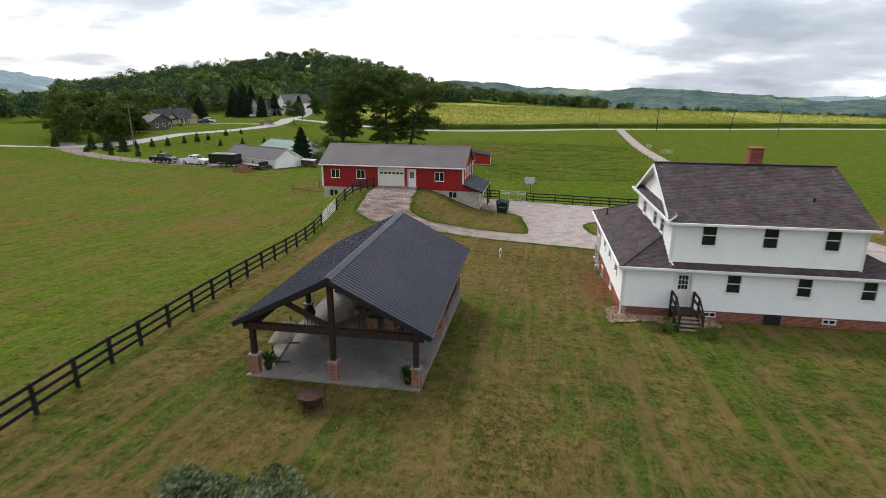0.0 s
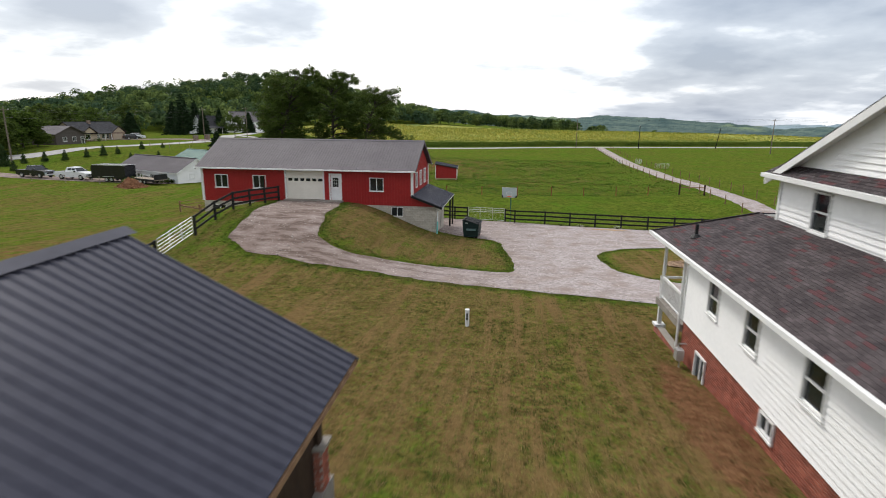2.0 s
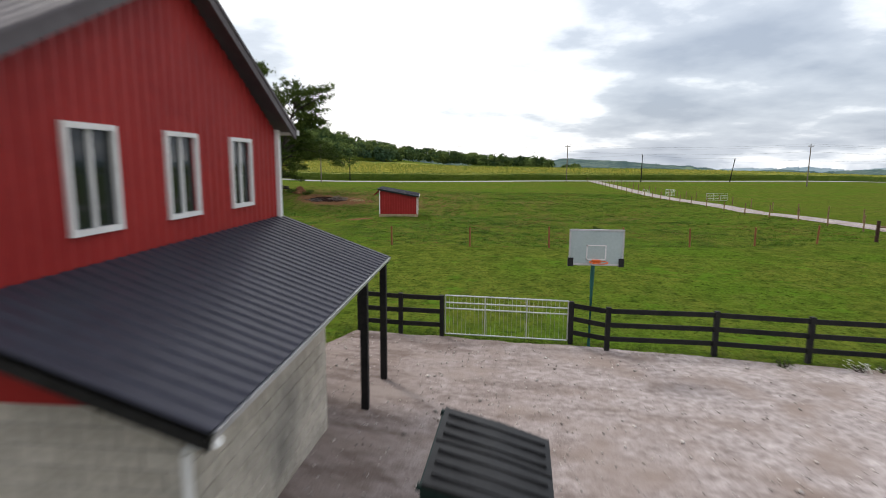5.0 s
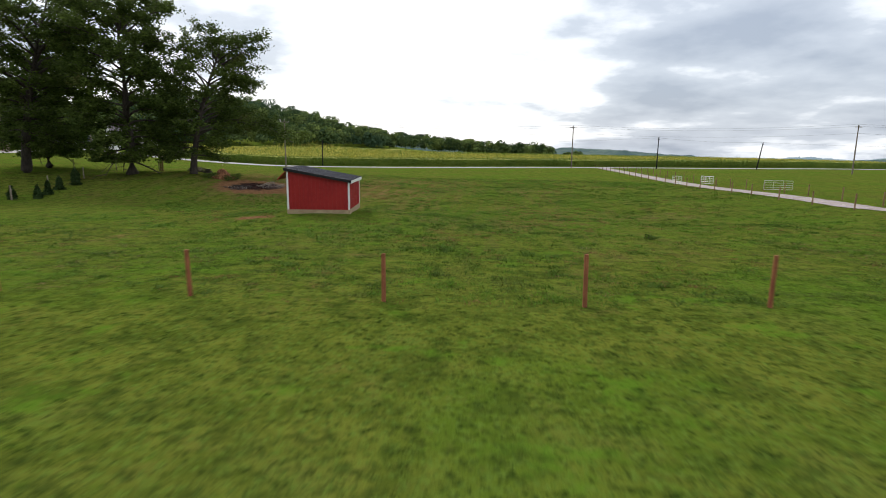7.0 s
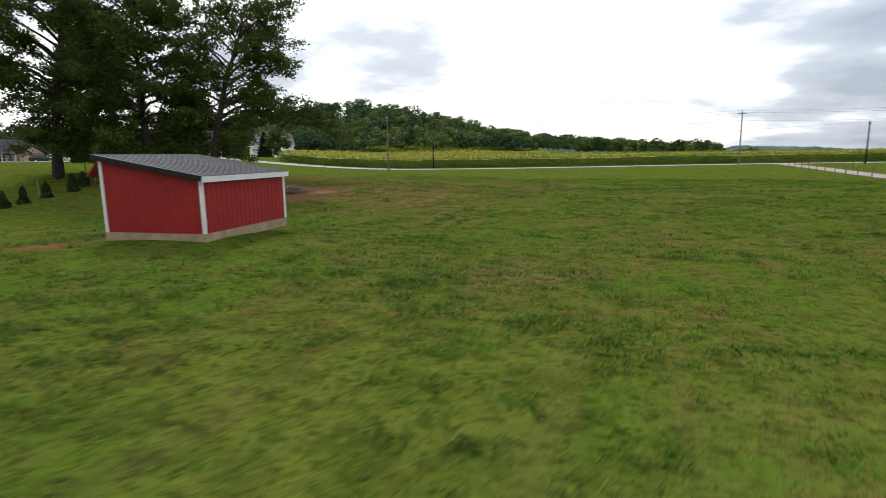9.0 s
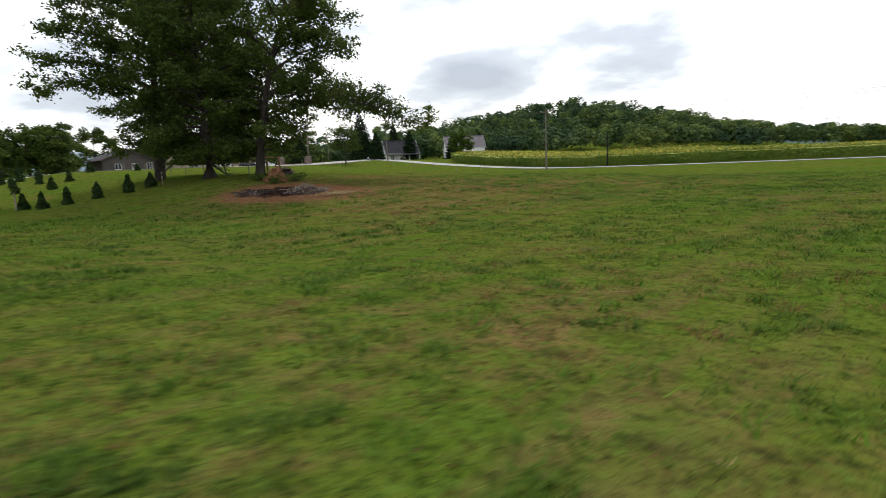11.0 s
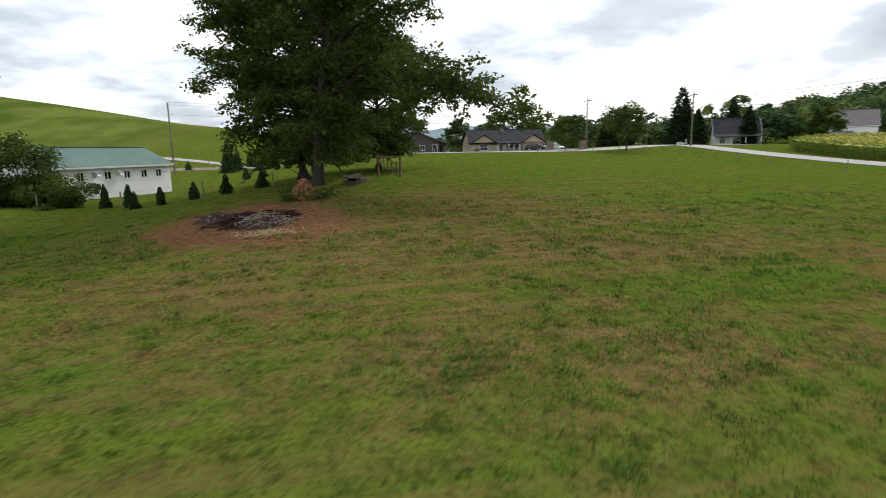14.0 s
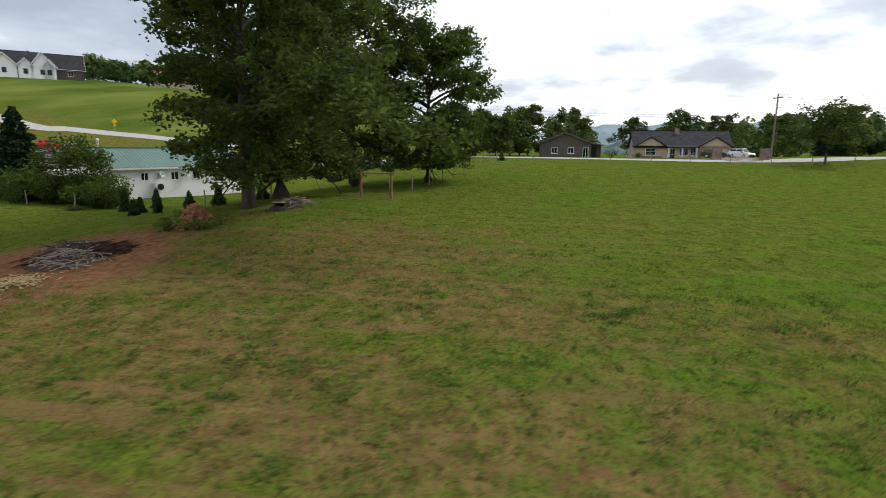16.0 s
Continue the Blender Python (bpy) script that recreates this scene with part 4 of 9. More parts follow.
for j in range(6):
    x0 = -17.93 + j * 0.515
    part("pane", Build().box(x0 + 0.06, x0 + 0.4, BY0 + 0.03, BY0 + 0.05, 3.42, 3.64), GLASS, od)
bb_ = Build()
for a, c, p, q in ((-18.16, -18.04, 1.93, 4.38), (-14.9, -14.78, 1.93, 4.38), (-18.04, -14.9, 4.26, 4.38)):
    bb_.box(a, c, BY0 - 0.035, BY0 + 0.06, p, q)
part("door_trim", bb_, TRIM, barn)
dr = part("entry_door", Build().box(-14.27, -13.4, 0.05, 0.1, 1.92, 3.99).move(pose(0, BY0, 0)), TRIM, barn, "white entry door with a nine-pane window")
for i in range(3):
    for j in range(3):
        x0, z0 = -14.07 + i * 0.165, 3.0 + j * 0.26
        part("pane", Build().box(x0, x0 + 0.14, BY0 + 0.035, BY0 + 0.052, z0, z0 + 0.23), GLASS, dr)
part("door_panel", Build().box(-14.1, -13.57, BY0 + 0.04, BY0 + 0.052, 2.08, 2.78), TRIM, dr)
part("door_handle", Build().tube([(-14.17, BY0 + 0.05, 2.9), (-14.17, BY0 - 0.03, 2.9), (-14.1, BY0 - 0.04, 2.9)], 0.018, 6), GALV, dr, "steel lever handle")
bb_ = Build()
for a, c, p, q in ((-14.37, -14.27, 1.92, 4.09), (-13.4, -13.3, 1.92, 4.09), (-14.27, -13.4, 3.99, 4.09)):
    bb_.box(a, c, BY0 - 0.035, BY0 + 0.06, p, q)
part("door_trim", bb_, TRIM, barn)
# block basement
base_holes = [(-9.2, -8.22, 0.72, 1.5), (-24.6, -23.5, 0.35, 1.25)]
bb_ = Build()
wall_core(bb_, BX0, -5.5, -2.2, 1.6, base_holes, 0.2)
bb_.move(pose(0, BY0 + 0.02, 0))
part("basement_wall", bb_, MORTAR, barn, "grey concrete block basement wall")
for q in ((-5.7, -5.5, BY0 + 0.22, 65.0, 1.45), (BX0, BX0 + 0.2, BY0 + 0.22, BY1, 1.6), (BX0 + 0.2, -7.48, BY1 - 0.2, BY1, 1.6), (-7.68, -7.48, 65.0, BY1 - 0.2, 1.6)):
    part("side_basement_wall", Build().box(*q[:4], -2.2, q[4]), BLOCK, barn)
for a, c, z0, z1 in base_holes:
    window(barn, a + 0.03, c - 0.03, z0 + 0.03, z1 - 0.03, side(0, BY0 + 0.0, 0, 0), "slide", sill=False, rail=0.022)
# lean-to roof
bb_ = Build()
ribbed_roof(bb_, (-4.98, 68.4, 1.62), (-4.98, 60.1, 1.62), (-7.45, 60.1, 2.52), (-7.45, 68.4, 2.52), 0.23, 0.022)
part("lean_to_roof", bb_, DARK_ROOF, barn, "charcoal ribbed steel lean-to roof")
for y in (60.12, 68.38):
    part("fascia", Build().beam((-4.98, y, 1.53), (-7.5, y, 2.45), 0.04, 0.18), BLACK, barn)
part("lean_to_gutter", Build().box(-5.0, -4.95, 60.1, 68.4, 1.55, 1.6), GALV, barn)
part("lean_to_gable", Build().prism([(-7.48, 1.6), (-5.25, 1.6), (-7.48, 2.44)], BY0 - 0.012, BY0 + 0.1), RED, barn, "red gable infill under the lean-to roof")
for y in (66.2, 68.2):
    part("post", Build().box(-5.16, -5.02, y - 0.07, y + 0.07, g(-5.1, y) - 0.3, 1.6), BLACK_FENCE, barn)
part("downspout", Build().tube([(-4.95, 60.16, 1.52), (-5.3, 60.36, 1.35), (-5.38, 60.42, 1.25), (-5.38, 60.42, 0.45)], 0.05, 8), TRIM, barn, "white downspout")
part("drain_pipe", Build().tube([(-5.38, 60.42, 0.45), (-5.42, 60.3, -0.85)], 0.07, 8), TEAL_PIPE, barn, "teal plastic drain pipe")
step = solid("concrete_ramp", Build().box(-18.2, -13.2, BY0 - 0.35, BY0 + 0.1, 1.5, 1.925), CONCRETE, "worn concrete threshold before the barn doors", "threshold")

# ---- run-in shed in the pasture ----
shed = thing("run_in_shed", pose(-12.36, 105.83, -1.02, 0, 0, 5.6), "small red steel run-in shed with white corners and dark roof", "shed")
SW, SD, SH0, SH1 = 3.43, 4.42, 2.26, 1.69
bb_ = Build()
rib_siding(bb_, 0, SW, 0, SH0, [], top=lambda u: SH0 + (SH1 - SH0) * u / SW)
bb_.box(0, SW, 0.01, 0.06, 0, SH1)
part("front_wall", bb_, RED, shed)
bb_ = Build()
rib_siding(bb_, 0, SD, 0, SH1, [])
bb_.box(0, SD, 0.01, 0.06, 0, SH1)
part("side_wall", bb_.move(side(SW, 0, 0, 90)), RED, shed)
bb_ = Build()
rib_siding(bb_, 0, SW, 0, SH0, [], top=lambda u: SH1 + (SH0 - SH1) * u / SW)
part("rear_wall", bb_.move(side(SW, SD, 0, 180)), RED, shed)
part("front_awning", Build().slab((-0.02, 0.0, SH0 - 0.02), (-0.02, SD, SH0 - 0.02), (-0.55, SD, SH0 - 0.55), (-0.55, 0, SH0 - 0.55), 0.06), RED, shed)
bb_ = Build()
ribbed_roof(bb_, (SW + 0.16, -0.14, SH1 - 0.02), (SW + 0.16, SD + 0.16, SH1 - 0.02), (-0.18, SD + 0.16, SH0 + 0.07), (-0.18, -0.14, SH0 + 0.07), 0.23, 0.014)
part("roof", bb_, SHED_ROOF, shed, "charcoal ribbed roof")
part("rake_trim", Build().beam((-0.18, -0.15, SH0 - 0.0), (SW + 0.16, -0.15, SH1 - 0.09), 0.03, 0.15), BLACK, shed)
part("eave_trim", Build().box(SW + 0.13, SW + 0.17, -0.15, SD + 0.16, SH1 - 0.2, SH1 - 0.03), TRIM, shed)
for x, y in ((0, 0), (SW, 0), (SW, SD)):
    b2 = Build().box(x - 0.05, x + 0.05, y - 0.035, y + 0.05, 0, (SH0 if x == 0 else SH1) - 0.04)
    if x:
        b2.box(x - 0.03, x + 0.035, y - 0.05, y + 0.07, 0, SH1 - 0.04)
    part("corner_trim", b2, TRIM, shed)
bb_ = Build()
bb_.box(-0.06, SW + 0.06, -0.04, 0.1, -0.3, -0.005)
bb_.box(SW - 0.06, SW + 0.06, 0.1, SD + 0.04, -0.3, -0.005)
bb_.box(-0.06, 0.06, 0.1, SD + 0.04, -0.3, -0.005)
part("skid_beam", bb_, TAN_BEAM, shed, "tan timber base")

# ---- white farmhouse ----
HM = pose(6.977, 25.475, 0.2, 0, 0, 1.8)
house = thing("farmhouse", HM, "two-storey white vinyl-sided farmhouse with dark shingle roofs and brick basement", "house")
ZB, ZE, UW, UE, VN = 1.8, 4.2, 2.3, 11.6, 10.0
ZU, ZR = 6.75, 9.2
WL = 10.5
f_low = [(2.72, 3.5, 1.95, 3.9), (5.3, 5.98, 2.92, 3.9), (8.8, 9.48, 2.92, 3.9), (11.9, 12.58, 2.92, 3.9)]
f_up = [(3.72, 4.4, 5.5, 6.56), (6.74, 7.42, 5.5, 6.56), (9.7, 10.38, 5.5, 6.56)]
w_low = [(10.5 - v1, 10.5 - v0, 2.85, 3.82) for v0, v1 in ((2.4, 3.15), (5.25, 5.95), (7.75, 8.45))]
w_up = [(VN - v1, VN - v0, 5.5, 6.5) for v0, v1 in ((2.2, 2.95), (4.15, 4.85), (7.35, 8.1))]
for nm, m, L, z0, z1, holes in (
    ("front_wall", side(0, 0, 0, 0), 13.9, ZB, ZE + 0.1, f_low), ("upper_front_wall", side(UW, 0, 0, 0), UE - UW, ZE + 0.3, ZU + 0.05, [(a - UW, b_ - UW, c, d) for a, b_, c, d in f_up]),
    ("west_wall", side(0, WL, 0, -90), WL, ZB, ZE + 0.12, w_low), ("upper_west_wall", side(UW, VN, 0, -90), VN, ZE + 0.2, ZU + 0.05, w_up),
    ("east_wall", side(13.9, 0, 0, 90), VN, ZB, ZE, []), ("upper_east_wall", side(UE, 0, 0, 90), VN, ZE, ZU, []),
    ("rear_wall", side(13.9, WL, 0, 180), 13.9, ZB, ZE, []), ("upper_rear_wall", side(UE, VN, 0, 180), UE - UW, ZE, ZU, []),
):
    b1, b2 = Build(), Build()
    wall_core(b1, 0, L, z0, z1, holes, 0.15)
    lap_siding(b2, 0, L, z0, z1, holes)
    part(nm, b2.move(m), WHITE, house, "white lap siding")
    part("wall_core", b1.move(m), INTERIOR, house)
for h in f_low[1:]:
    window(house, *h, side(0, -0.02, 0, 0), "hung", curtain=0.75, rail=0.05)
for h in f_up:
    window(house, *h, side(0, -0.02, 0, 0), "hung", curtain=0.7, rail=0.05)
for h in w_low:
    window(house, *h, side(-0.02, WL, 0, -90), "hung", curtain=0.35, rail=0.05)
for h in w_up:
    window(house, *h, side(UW - 0.02, VN, 0, -90), "hung", curtain=0.3, rail=0.05)
for u, v, z0, z1 in ((0, 0, ZB, ZE), (UW, 0, ZE + 0.25, ZU), (UE, 0, ZE + 0.25, ZU), (UW, VN, ZE + 0.9, ZU), (0, WL, ZB, ZE)):
    part("corner_board", Build().box(u - 0.06, u + 0.06, v - 0.06, v + 0.06, z0, z1), TRIM, house)
# gable triangles and their pent roofs
slope = (ZR - ZU) / (VN / 2)
for u, ang in ((UW, -90), (UE, 90)):
    b1, b2 = Build(), Build()
    lap_siding(b1, 0, VN, ZU + 0.25, ZR - 0.12, [], top=lambda z: ((z - ZU) / slope, VN - (z - ZU) / slope))
    b2.prism([(0.3, ZU), (VN - 0.3, ZU), (VN / 2, ZR - 0.2)], 0.0, 0.1)
    m = side(u, VN if ang < 0 else 0, 0, ang)
    part("gable_siding", b1.move(m), WHITE, house)
    part("gable_core", b2.move(m), WHITE, house)
b1 = Build()
shingle_roof(b1, (UW - 0.42, VN + 0.35, ZU + 0.1), (UW - 0.42, -0.35, ZU + 0.1), (UW + 0.02, -0.1, ZU + 0.4), (UW + 0.02, VN + 0.1, ZU + 0.4), seed=5)
part("gable_pent_roof", b1, SHINGLE, house, "narrow shingled skirt roof under the gable", "stuff")
part("gable_pent_board", Build().slab((UW - 0.42, VN + 0.35, ZU + 0.1), (UW - 0.42, -0.35, ZU + 0.1), (UW + 0.02, -0.1, ZU + 0.4), (UW + 0.02, VN + 0.1, ZU + 0.4), 0.12).move(Matrix.Translation((0, 0, -0.02))), TRIM, house)
b1 = Build()
b1.tube([(0, 0, 0), (0.06, 0, 0)], 0.3, 16).move(Matrix.Translation((UW - 0.07, VN / 2, ZU + 1.55)))
vent = part("gable_vent", b1, TRIM, house, "round white louvred gable vent")
for k in range(5):
    w_ = math.sqrt(0.26 ** 2 - (k * 0.1 - 0.2) ** 2)
    part("slat", Build().beam((UW - 0.09, VN / 2 - w_, ZU + 1.55 + k * 0.1 - 0.2), (UW - 0.09, VN / 2 + w_, ZU + 1.55 + k * 0.1 - 0.2), 0.04, 0.03), TRIM, vent)
# main roof
OV = 0.36
zo = ZU - OV * slope + 0.16
roofs = [((UW - OV, -OV, zo), (UE + OV, -OV, zo), (UE + OV, VN / 2, ZR), (UW - OV, VN / 2, ZR)), ((UE + OV, VN + OV, zo), (UW - OV, VN + OV, zo), (UW - OV, VN / 2, ZR), (UE + OV, VN / 2, ZR))]
HZ = 5.42
low = [
    ((-OV, 13.9, ZE), (-OV, -OV, ZE), (UW, UW + 0.15, HZ), (UW, 11.2, HZ)),
    ((-OV, -OV, ZE), (UW, -OV, ZE), (UW, UW + 0.14, HZ), (UW - 0.01, UW + 0.14, HZ)),
    ((UW, -OV, ZE), (UE, -OV, ZE), (UE, 0.01, ZE + 0.3), (UW, 0.01, ZE + 0.3)),
    ((UE, -OV, ZE), (14.3, -OV, ZE), (UE + 0.01, UW + 0.14, HZ), (UE, UW + 0.14, HZ)),
    ((14.3, 13.9, ZE), (-OV, 13.9, ZE), (UW, 11.2, HZ), (UE, 11.2, HZ)),
    ((14.3, -OV, ZE), (14.3, 13.9, ZE), (UE, 11.2, HZ), (UE, UW, HZ)),
]
for k, q in enumerate(roofs):
    b1 = Build()
    shingle_roof(b1, *q, seed=10 + k)
    part("roof", b1, SHINGLE, house, "weathered grey-brown shingles with reddish tabs", "stuff")
    part("roof_underlay", Build().slab(*[(p[0], p[1], p[2] - 0.006) for p in q], 0.03), DARK_SHINGLE, house)
    part("roof_deck", Build().slab(*[(p[0], p[1], p[2] - 0.04) for p in q], 0.1), TRIM, house)
for k, q in enumerate(low):
    b1 = Build()
    shingle_roof(b1, *q, seed=20 + k)
    part("lower_roof", b1, SHINGLE, house, "weathered grey-brown shingles with reddish tabs", "stuff")
    part("roof_underlay", Build().slab(*[(p[0], p[1], p[2] - 0.006) for p in q], 0.03), DARK_SHINGLE, house)
    part("roof_deck", Build().slab(*[(p[0], p[1], p[2] - 0.04) for p in q], 0.07), TRIM, house)
part("hip_cap", Build().beam((-OV, -OV, ZE + 0.02), (UW, UW + 0.15, HZ + 0.02), 0.22, 0.03), SHINGLE, house)
part("hip_cap", Build().beam((-OV, 13.9, ZE + 0.02), (UW, 11.2, HZ + 0.02), 0.22, 0.03), SHINGLE, house)
part("ridge_cap", Build().beam((UW - OV, VN / 2, ZR + 0.02), (UE + OV, VN / 2, ZR + 0.02), 0.3, 0.04), SHINGLE, house)
for p, q in (((-OV - 0.05, -OV - 0.05), (-OV - 0.05, 13.95)), ((-OV - 0.05, -OV - 0.05), (14.3, -OV - 0.05))):
    part("gutter", Build().beam((*p, ZE - 0.06), (*q, ZE - 0.06), 0.12, 0.12), TRIM, house)
part("gutter", Build().beam((UW - 0.5, -OV - 0.05, zo - 0.06), (UE + OV, -OV - 0.05, zo - 0.06), 0.12, 0.12), TRIM, house)
part("gutter", Build().beam((UW - 0.47, -OV - 0.05, ZU + 0.02), (UW - 0.47, VN + OV, ZU + 0.02), 0.12, 0.12), TRIM, house)
for v0, v1 in ((-OV, VN / 2), (VN + OV, VN / 2)):
    for u in (UW - OV - 0.02, UE + OV + 0.02):
        part("rake_board", Build().beam((u, v0, zo - 0.17), (u, v1, ZR - 0.17), 0.04, 0.2), TRIM, house)
part("downspout", Build().tube([(-OV, -0.3, ZE - 0.1), (-0.1, -0.1, ZE - 0.35), (-0.1, -0.1, 1.2)], 0.045, 6), TRIM, house)
part("downspout", Build().tube([(UW - 0.4, -OV, ZU - 0.05), (UW - 0.1, -0.08, ZU - 0.35), (UW - 0.1, -0.08, ZE + 0.45), (UW + 0.05, -0.45, ZE + 0.22)], 0.045, 6), TRIM, house)
part("downspout", Build().tube([(-OV, WL + 0.1, ZE - 0.1), (-0.1, WL + 0.1, ZE - 0.35), (-0.1, WL + 0.1, 0.0)], 0.045, 6), TRIM, house)
for u, v, z in ((0.35, 11.2, 4.6), (9.6, 1.7, 7.55)):
    vp = part("vent_pipe", Build().tube([(u, v, z - 0.1), (u, v, z + 0.38)], 0.06, 8), BLACK, house, "black plumbing vent")
    part("flashing", Build().tube([(u, v, z - 0.08), (u, v, z + 0.03)], [0.2, 0.1], 8), BLACK if u < 1 else TRIM, vp)
# chimney
b1, ch = Build(), (7.35, 8.05, 5.15, 5.75)
ch_p = part("chimney", b1.box(*ch, 8.4, 10.1), BRICK, house, "red brick chimney")
b1 = Build()
for m, L in ((side(ch[0], ch[2], 0, 0), 0.7), (side(ch[0], ch[3], 0, -90), 0.6), (side(ch[1], ch[2], 0, 90), 0.6)):
    b2 = Build()
    masonry(b2, courses(0, L, 8.5, 10.1, [], 0.21, 0.075, 0.012))
    b2.move(m)
    k = len(b1.v)
    b1.v += b2.v
    b1.f += [tuple(i + k for i in q) for q in b2.f]
part("brick", b1, BRICK, ch_p, "", "stuff")
part("chimney_cap", Build().box(ch[0] - 0.06, ch[1] + 0.06, ch[2] - 0.06, ch[3] + 0.06, 10.1, 10.16), BRICK, ch_p)
# brick basement
bw_front = [(4.35, 4.98, 1.43, 1.7), (7.45, 8.25, 1.25, 1.76), (10.35, 11.0, 1.43, 1.7)]
bw_west = [(WL - 9.0, WL - 8.2, 0.4, 1.3), (WL - 4.65, WL - 4.0, 1.27, 1.73)]
for m, L, holes in ((side(0, 0.03, 0, 0), 13.9, bw_front), (side(0.03, WL, 0, -90), WL, bw_west), (side(13.87, 0, 0, 90), WL, [])):
    b1, b2 = Build(), Build()
    wall_core(b1, 0, L, -1.2, ZB - 0.003, holes, 0.2)
    part("basement_wall", b1.move(m), MORTAR, house)
for (a, c, z0, z1), kind in zip(bw_front, ("slide", "", "slide")):
    if kind:
        window(house, a + 0.03, c - 0.03, z0 + 0.03, z1 - 0.03, side(0, 0.0, 0, 0), "slide", rail=0.04, sill=False)
    else:
        part("window_well_cover", Build().box(a, c, -0.12, 0.1, z0 - 0.3, z1), BLACK, house, "black basement window cover")
for a, c, z0, z1 in bw_west:
    window(house, a + 0.03, c - 0.03, z0 + 0.03, z1 - 0.03, side(0, WL, 0, -90), "slide", rail=0.05, sill=True)
# entry door
ed = part("entry_door", Build().box(2.74, 3.48, 0.05, 0.1, 1.95, 3.88), TRIM, house, "white entry door with a nine-pane window")
for i in range(3):
    for j in range(3):
        part("pane", Build().box(2.86 + i * 0.17, 3.0 + i * 0.17, 0.035, 0.052, 2.95 + j * 0.27, 3.18 + j * 0.27), GLASS, ed)
part("door_handle", Build().tube([(3.4, 0.05, 2.7), (3.4, -0.04, 2.7)], 0.025, 6), GALV, ed)
b1 = Build()
for a, c, p, q in ((2.6, 2.74, 1.9, 4.02), (3.48, 3.62, 1.9, 4.02), (2.74, 3.48, 3.88, 4.02)):
    b1.box(a, c, -0.05, 0.06, p, q)
part("door_trim", b1, TRIM, house)
# north-west porch
part("porch_deck", Build().box(-0.05, 2.3, WL, 13.6, 1.35, 1.6), CONCRETE, house, "tan porch floor edge")
for u, v in ((0.1, 13.4), (2.2, 13.4)):
    part("porch_post", Build().tube([(u, v, 1.6), (u, v, 1.9), (u, v, 2.1), (u, v, 2.5), (u, v, 2.65), (u, v, ZE - 0.05)], [0.075, 0.075, 0.05, 0.06, 0.07, 0.06], 10), TRIM, house, "turned white porch post")
    part("lower_post", Build().box(u - 0.07, u + 0.07, v - 0.07, v + 0.07, 0.55, 1.35), TRIM, house)
    part("post_base", Build().box(u - 0.2, u + 0.2, v - 0.2, v + 0.2, 0.47, 0.56), TRIM, house)
rail = part("porch_rail", Build().box(0.06, 0.14, WL + 0.05, 13.35, 2.42, 2.5).box(0.07, 0.13, WL + 0.05, 13.35, 1.68, 1.74).box(0.14, 2.2, 13.37, 13.43, 2.42, 2.5), TRIM, house, "white porch railing")
for k in range(22):
    v = WL + 0.15 + k * 0.145
    part("baluster", Build().box(0.085, 0.115, v, v + 0.03, 1.74, 2.42), TRIM, rail)
part("porch_wall", Build().box(-0.02, 0.25, WL, 13.6, -1.0, 0.47), MORTAR, house)
b1 = Build()
masonry(b1, courses(0, 3.1, -0.6, 0.47, [], 0.21, 0.075, 0.012))
part("brick", b1.move(side(-0.02, 13.6, 0, -90)), BRICK, house, "", "stuff")

# timber stoop at the entry
stoop = thing("entry_stoop", HM @ Matrix.Translation((0, 0, 0.27)), "dark brown timber stoop with steps and handrails", "steps")
part("landing", Build().box(2.5, 3.75, -1.15, -0.05, 1.6, 1.68), DARK_WOOD, stoop)
for k in range(4):
    part("tread", Build().box(2.6, 3.65, -1.4 - k * 0.25, -1.13 - k * 0.25, 1.5 - k * 0.12, 1.54 - k * 0.12), GREY_WOOD, stoop)
for u in (2.55, 3.7):
    part("stringer", Build().beam((u, -1.1, 1.52), (u, -2.15, 1.05), 0.05, 0.22), DARK_WOOD, stoop)
    for v, z0, z1 in ((-0.12, 0.9, 2.6), (-1.12, 0.9, 2.6), (-2.1, 0.8, 2.05)):
        part("post", Build().box(u - 0.05, u + 0.05, v - 0.05, v + 0.05, z0, z1), DARK_WOOD, stoop)
    for dz in (0.0, -0.4):
        part("rail", Build().beam((u, -0.12, 2.58 + dz), (u, -1.12, 2.58 + dz), 0.06, 0.11), DARK_WOOD, stoop)
        part("rail", Build().beam((u, -1.12, 2.58 + dz), (u, -2.15, 2.03 + dz), 0.06, 0.11), DARK_WOOD, stoop)


def bed_sd(x, y):
    p = HM.inverted()
    u = p[0][0] * x + p[0][1] * y + p[0][3]
    v = p[1][0] * x + p[1][1] * y + p[1][3]
    return np.minimum(np.maximum(np.maximum(-0.8 - u, u - 4.9), np.maximum(-1.3 + 0.25 * np.sin(u * 1.3) - v, v - 0.02)), np.maximum(np.maximum(-0.8 - u, u - 0.02), np.maximum(-1.1 - v, v - 1.2)))


overlay("mulch_bed", bed_sd, 5, 13, 22, 30, 0.25, 0.05, MULCH, "wood-chip bed along the farmhouse wall", "flower bed", 0.2)

# ---- open pavilion ----
PM = pose(-5.5, 14.0, 2.33, 0, 0, 1.4)
pav = thing("pavilion", PM, "open timber pavilion with charcoal steel roof on brick piers", "pavilion")
part("slab", Build().box(-3.66, 3.58, -0.2, 11.7, -1.3, 0.0), SLAB, pav, "stained concrete slab")
b1 = Build()
HW, R0, R1, PE, PR = 4.05, -0.15, 11.75, 2.3, 4.37
ribbed_roof(b1, (HW, R0, PE), (HW, R1, PE), (0, R1, PR), (0, R0, PR), 0.23, 0.027, 0.04)
ribbed_roof(b1, (-HW, R1, PE), (-HW, R0, PE), (0, R0, PR), (0, R1, PR), 0.23, 0.027, 0.04)
part("roof", b1, DARK_ROOF, pav, "charcoal ribbed steel roof")
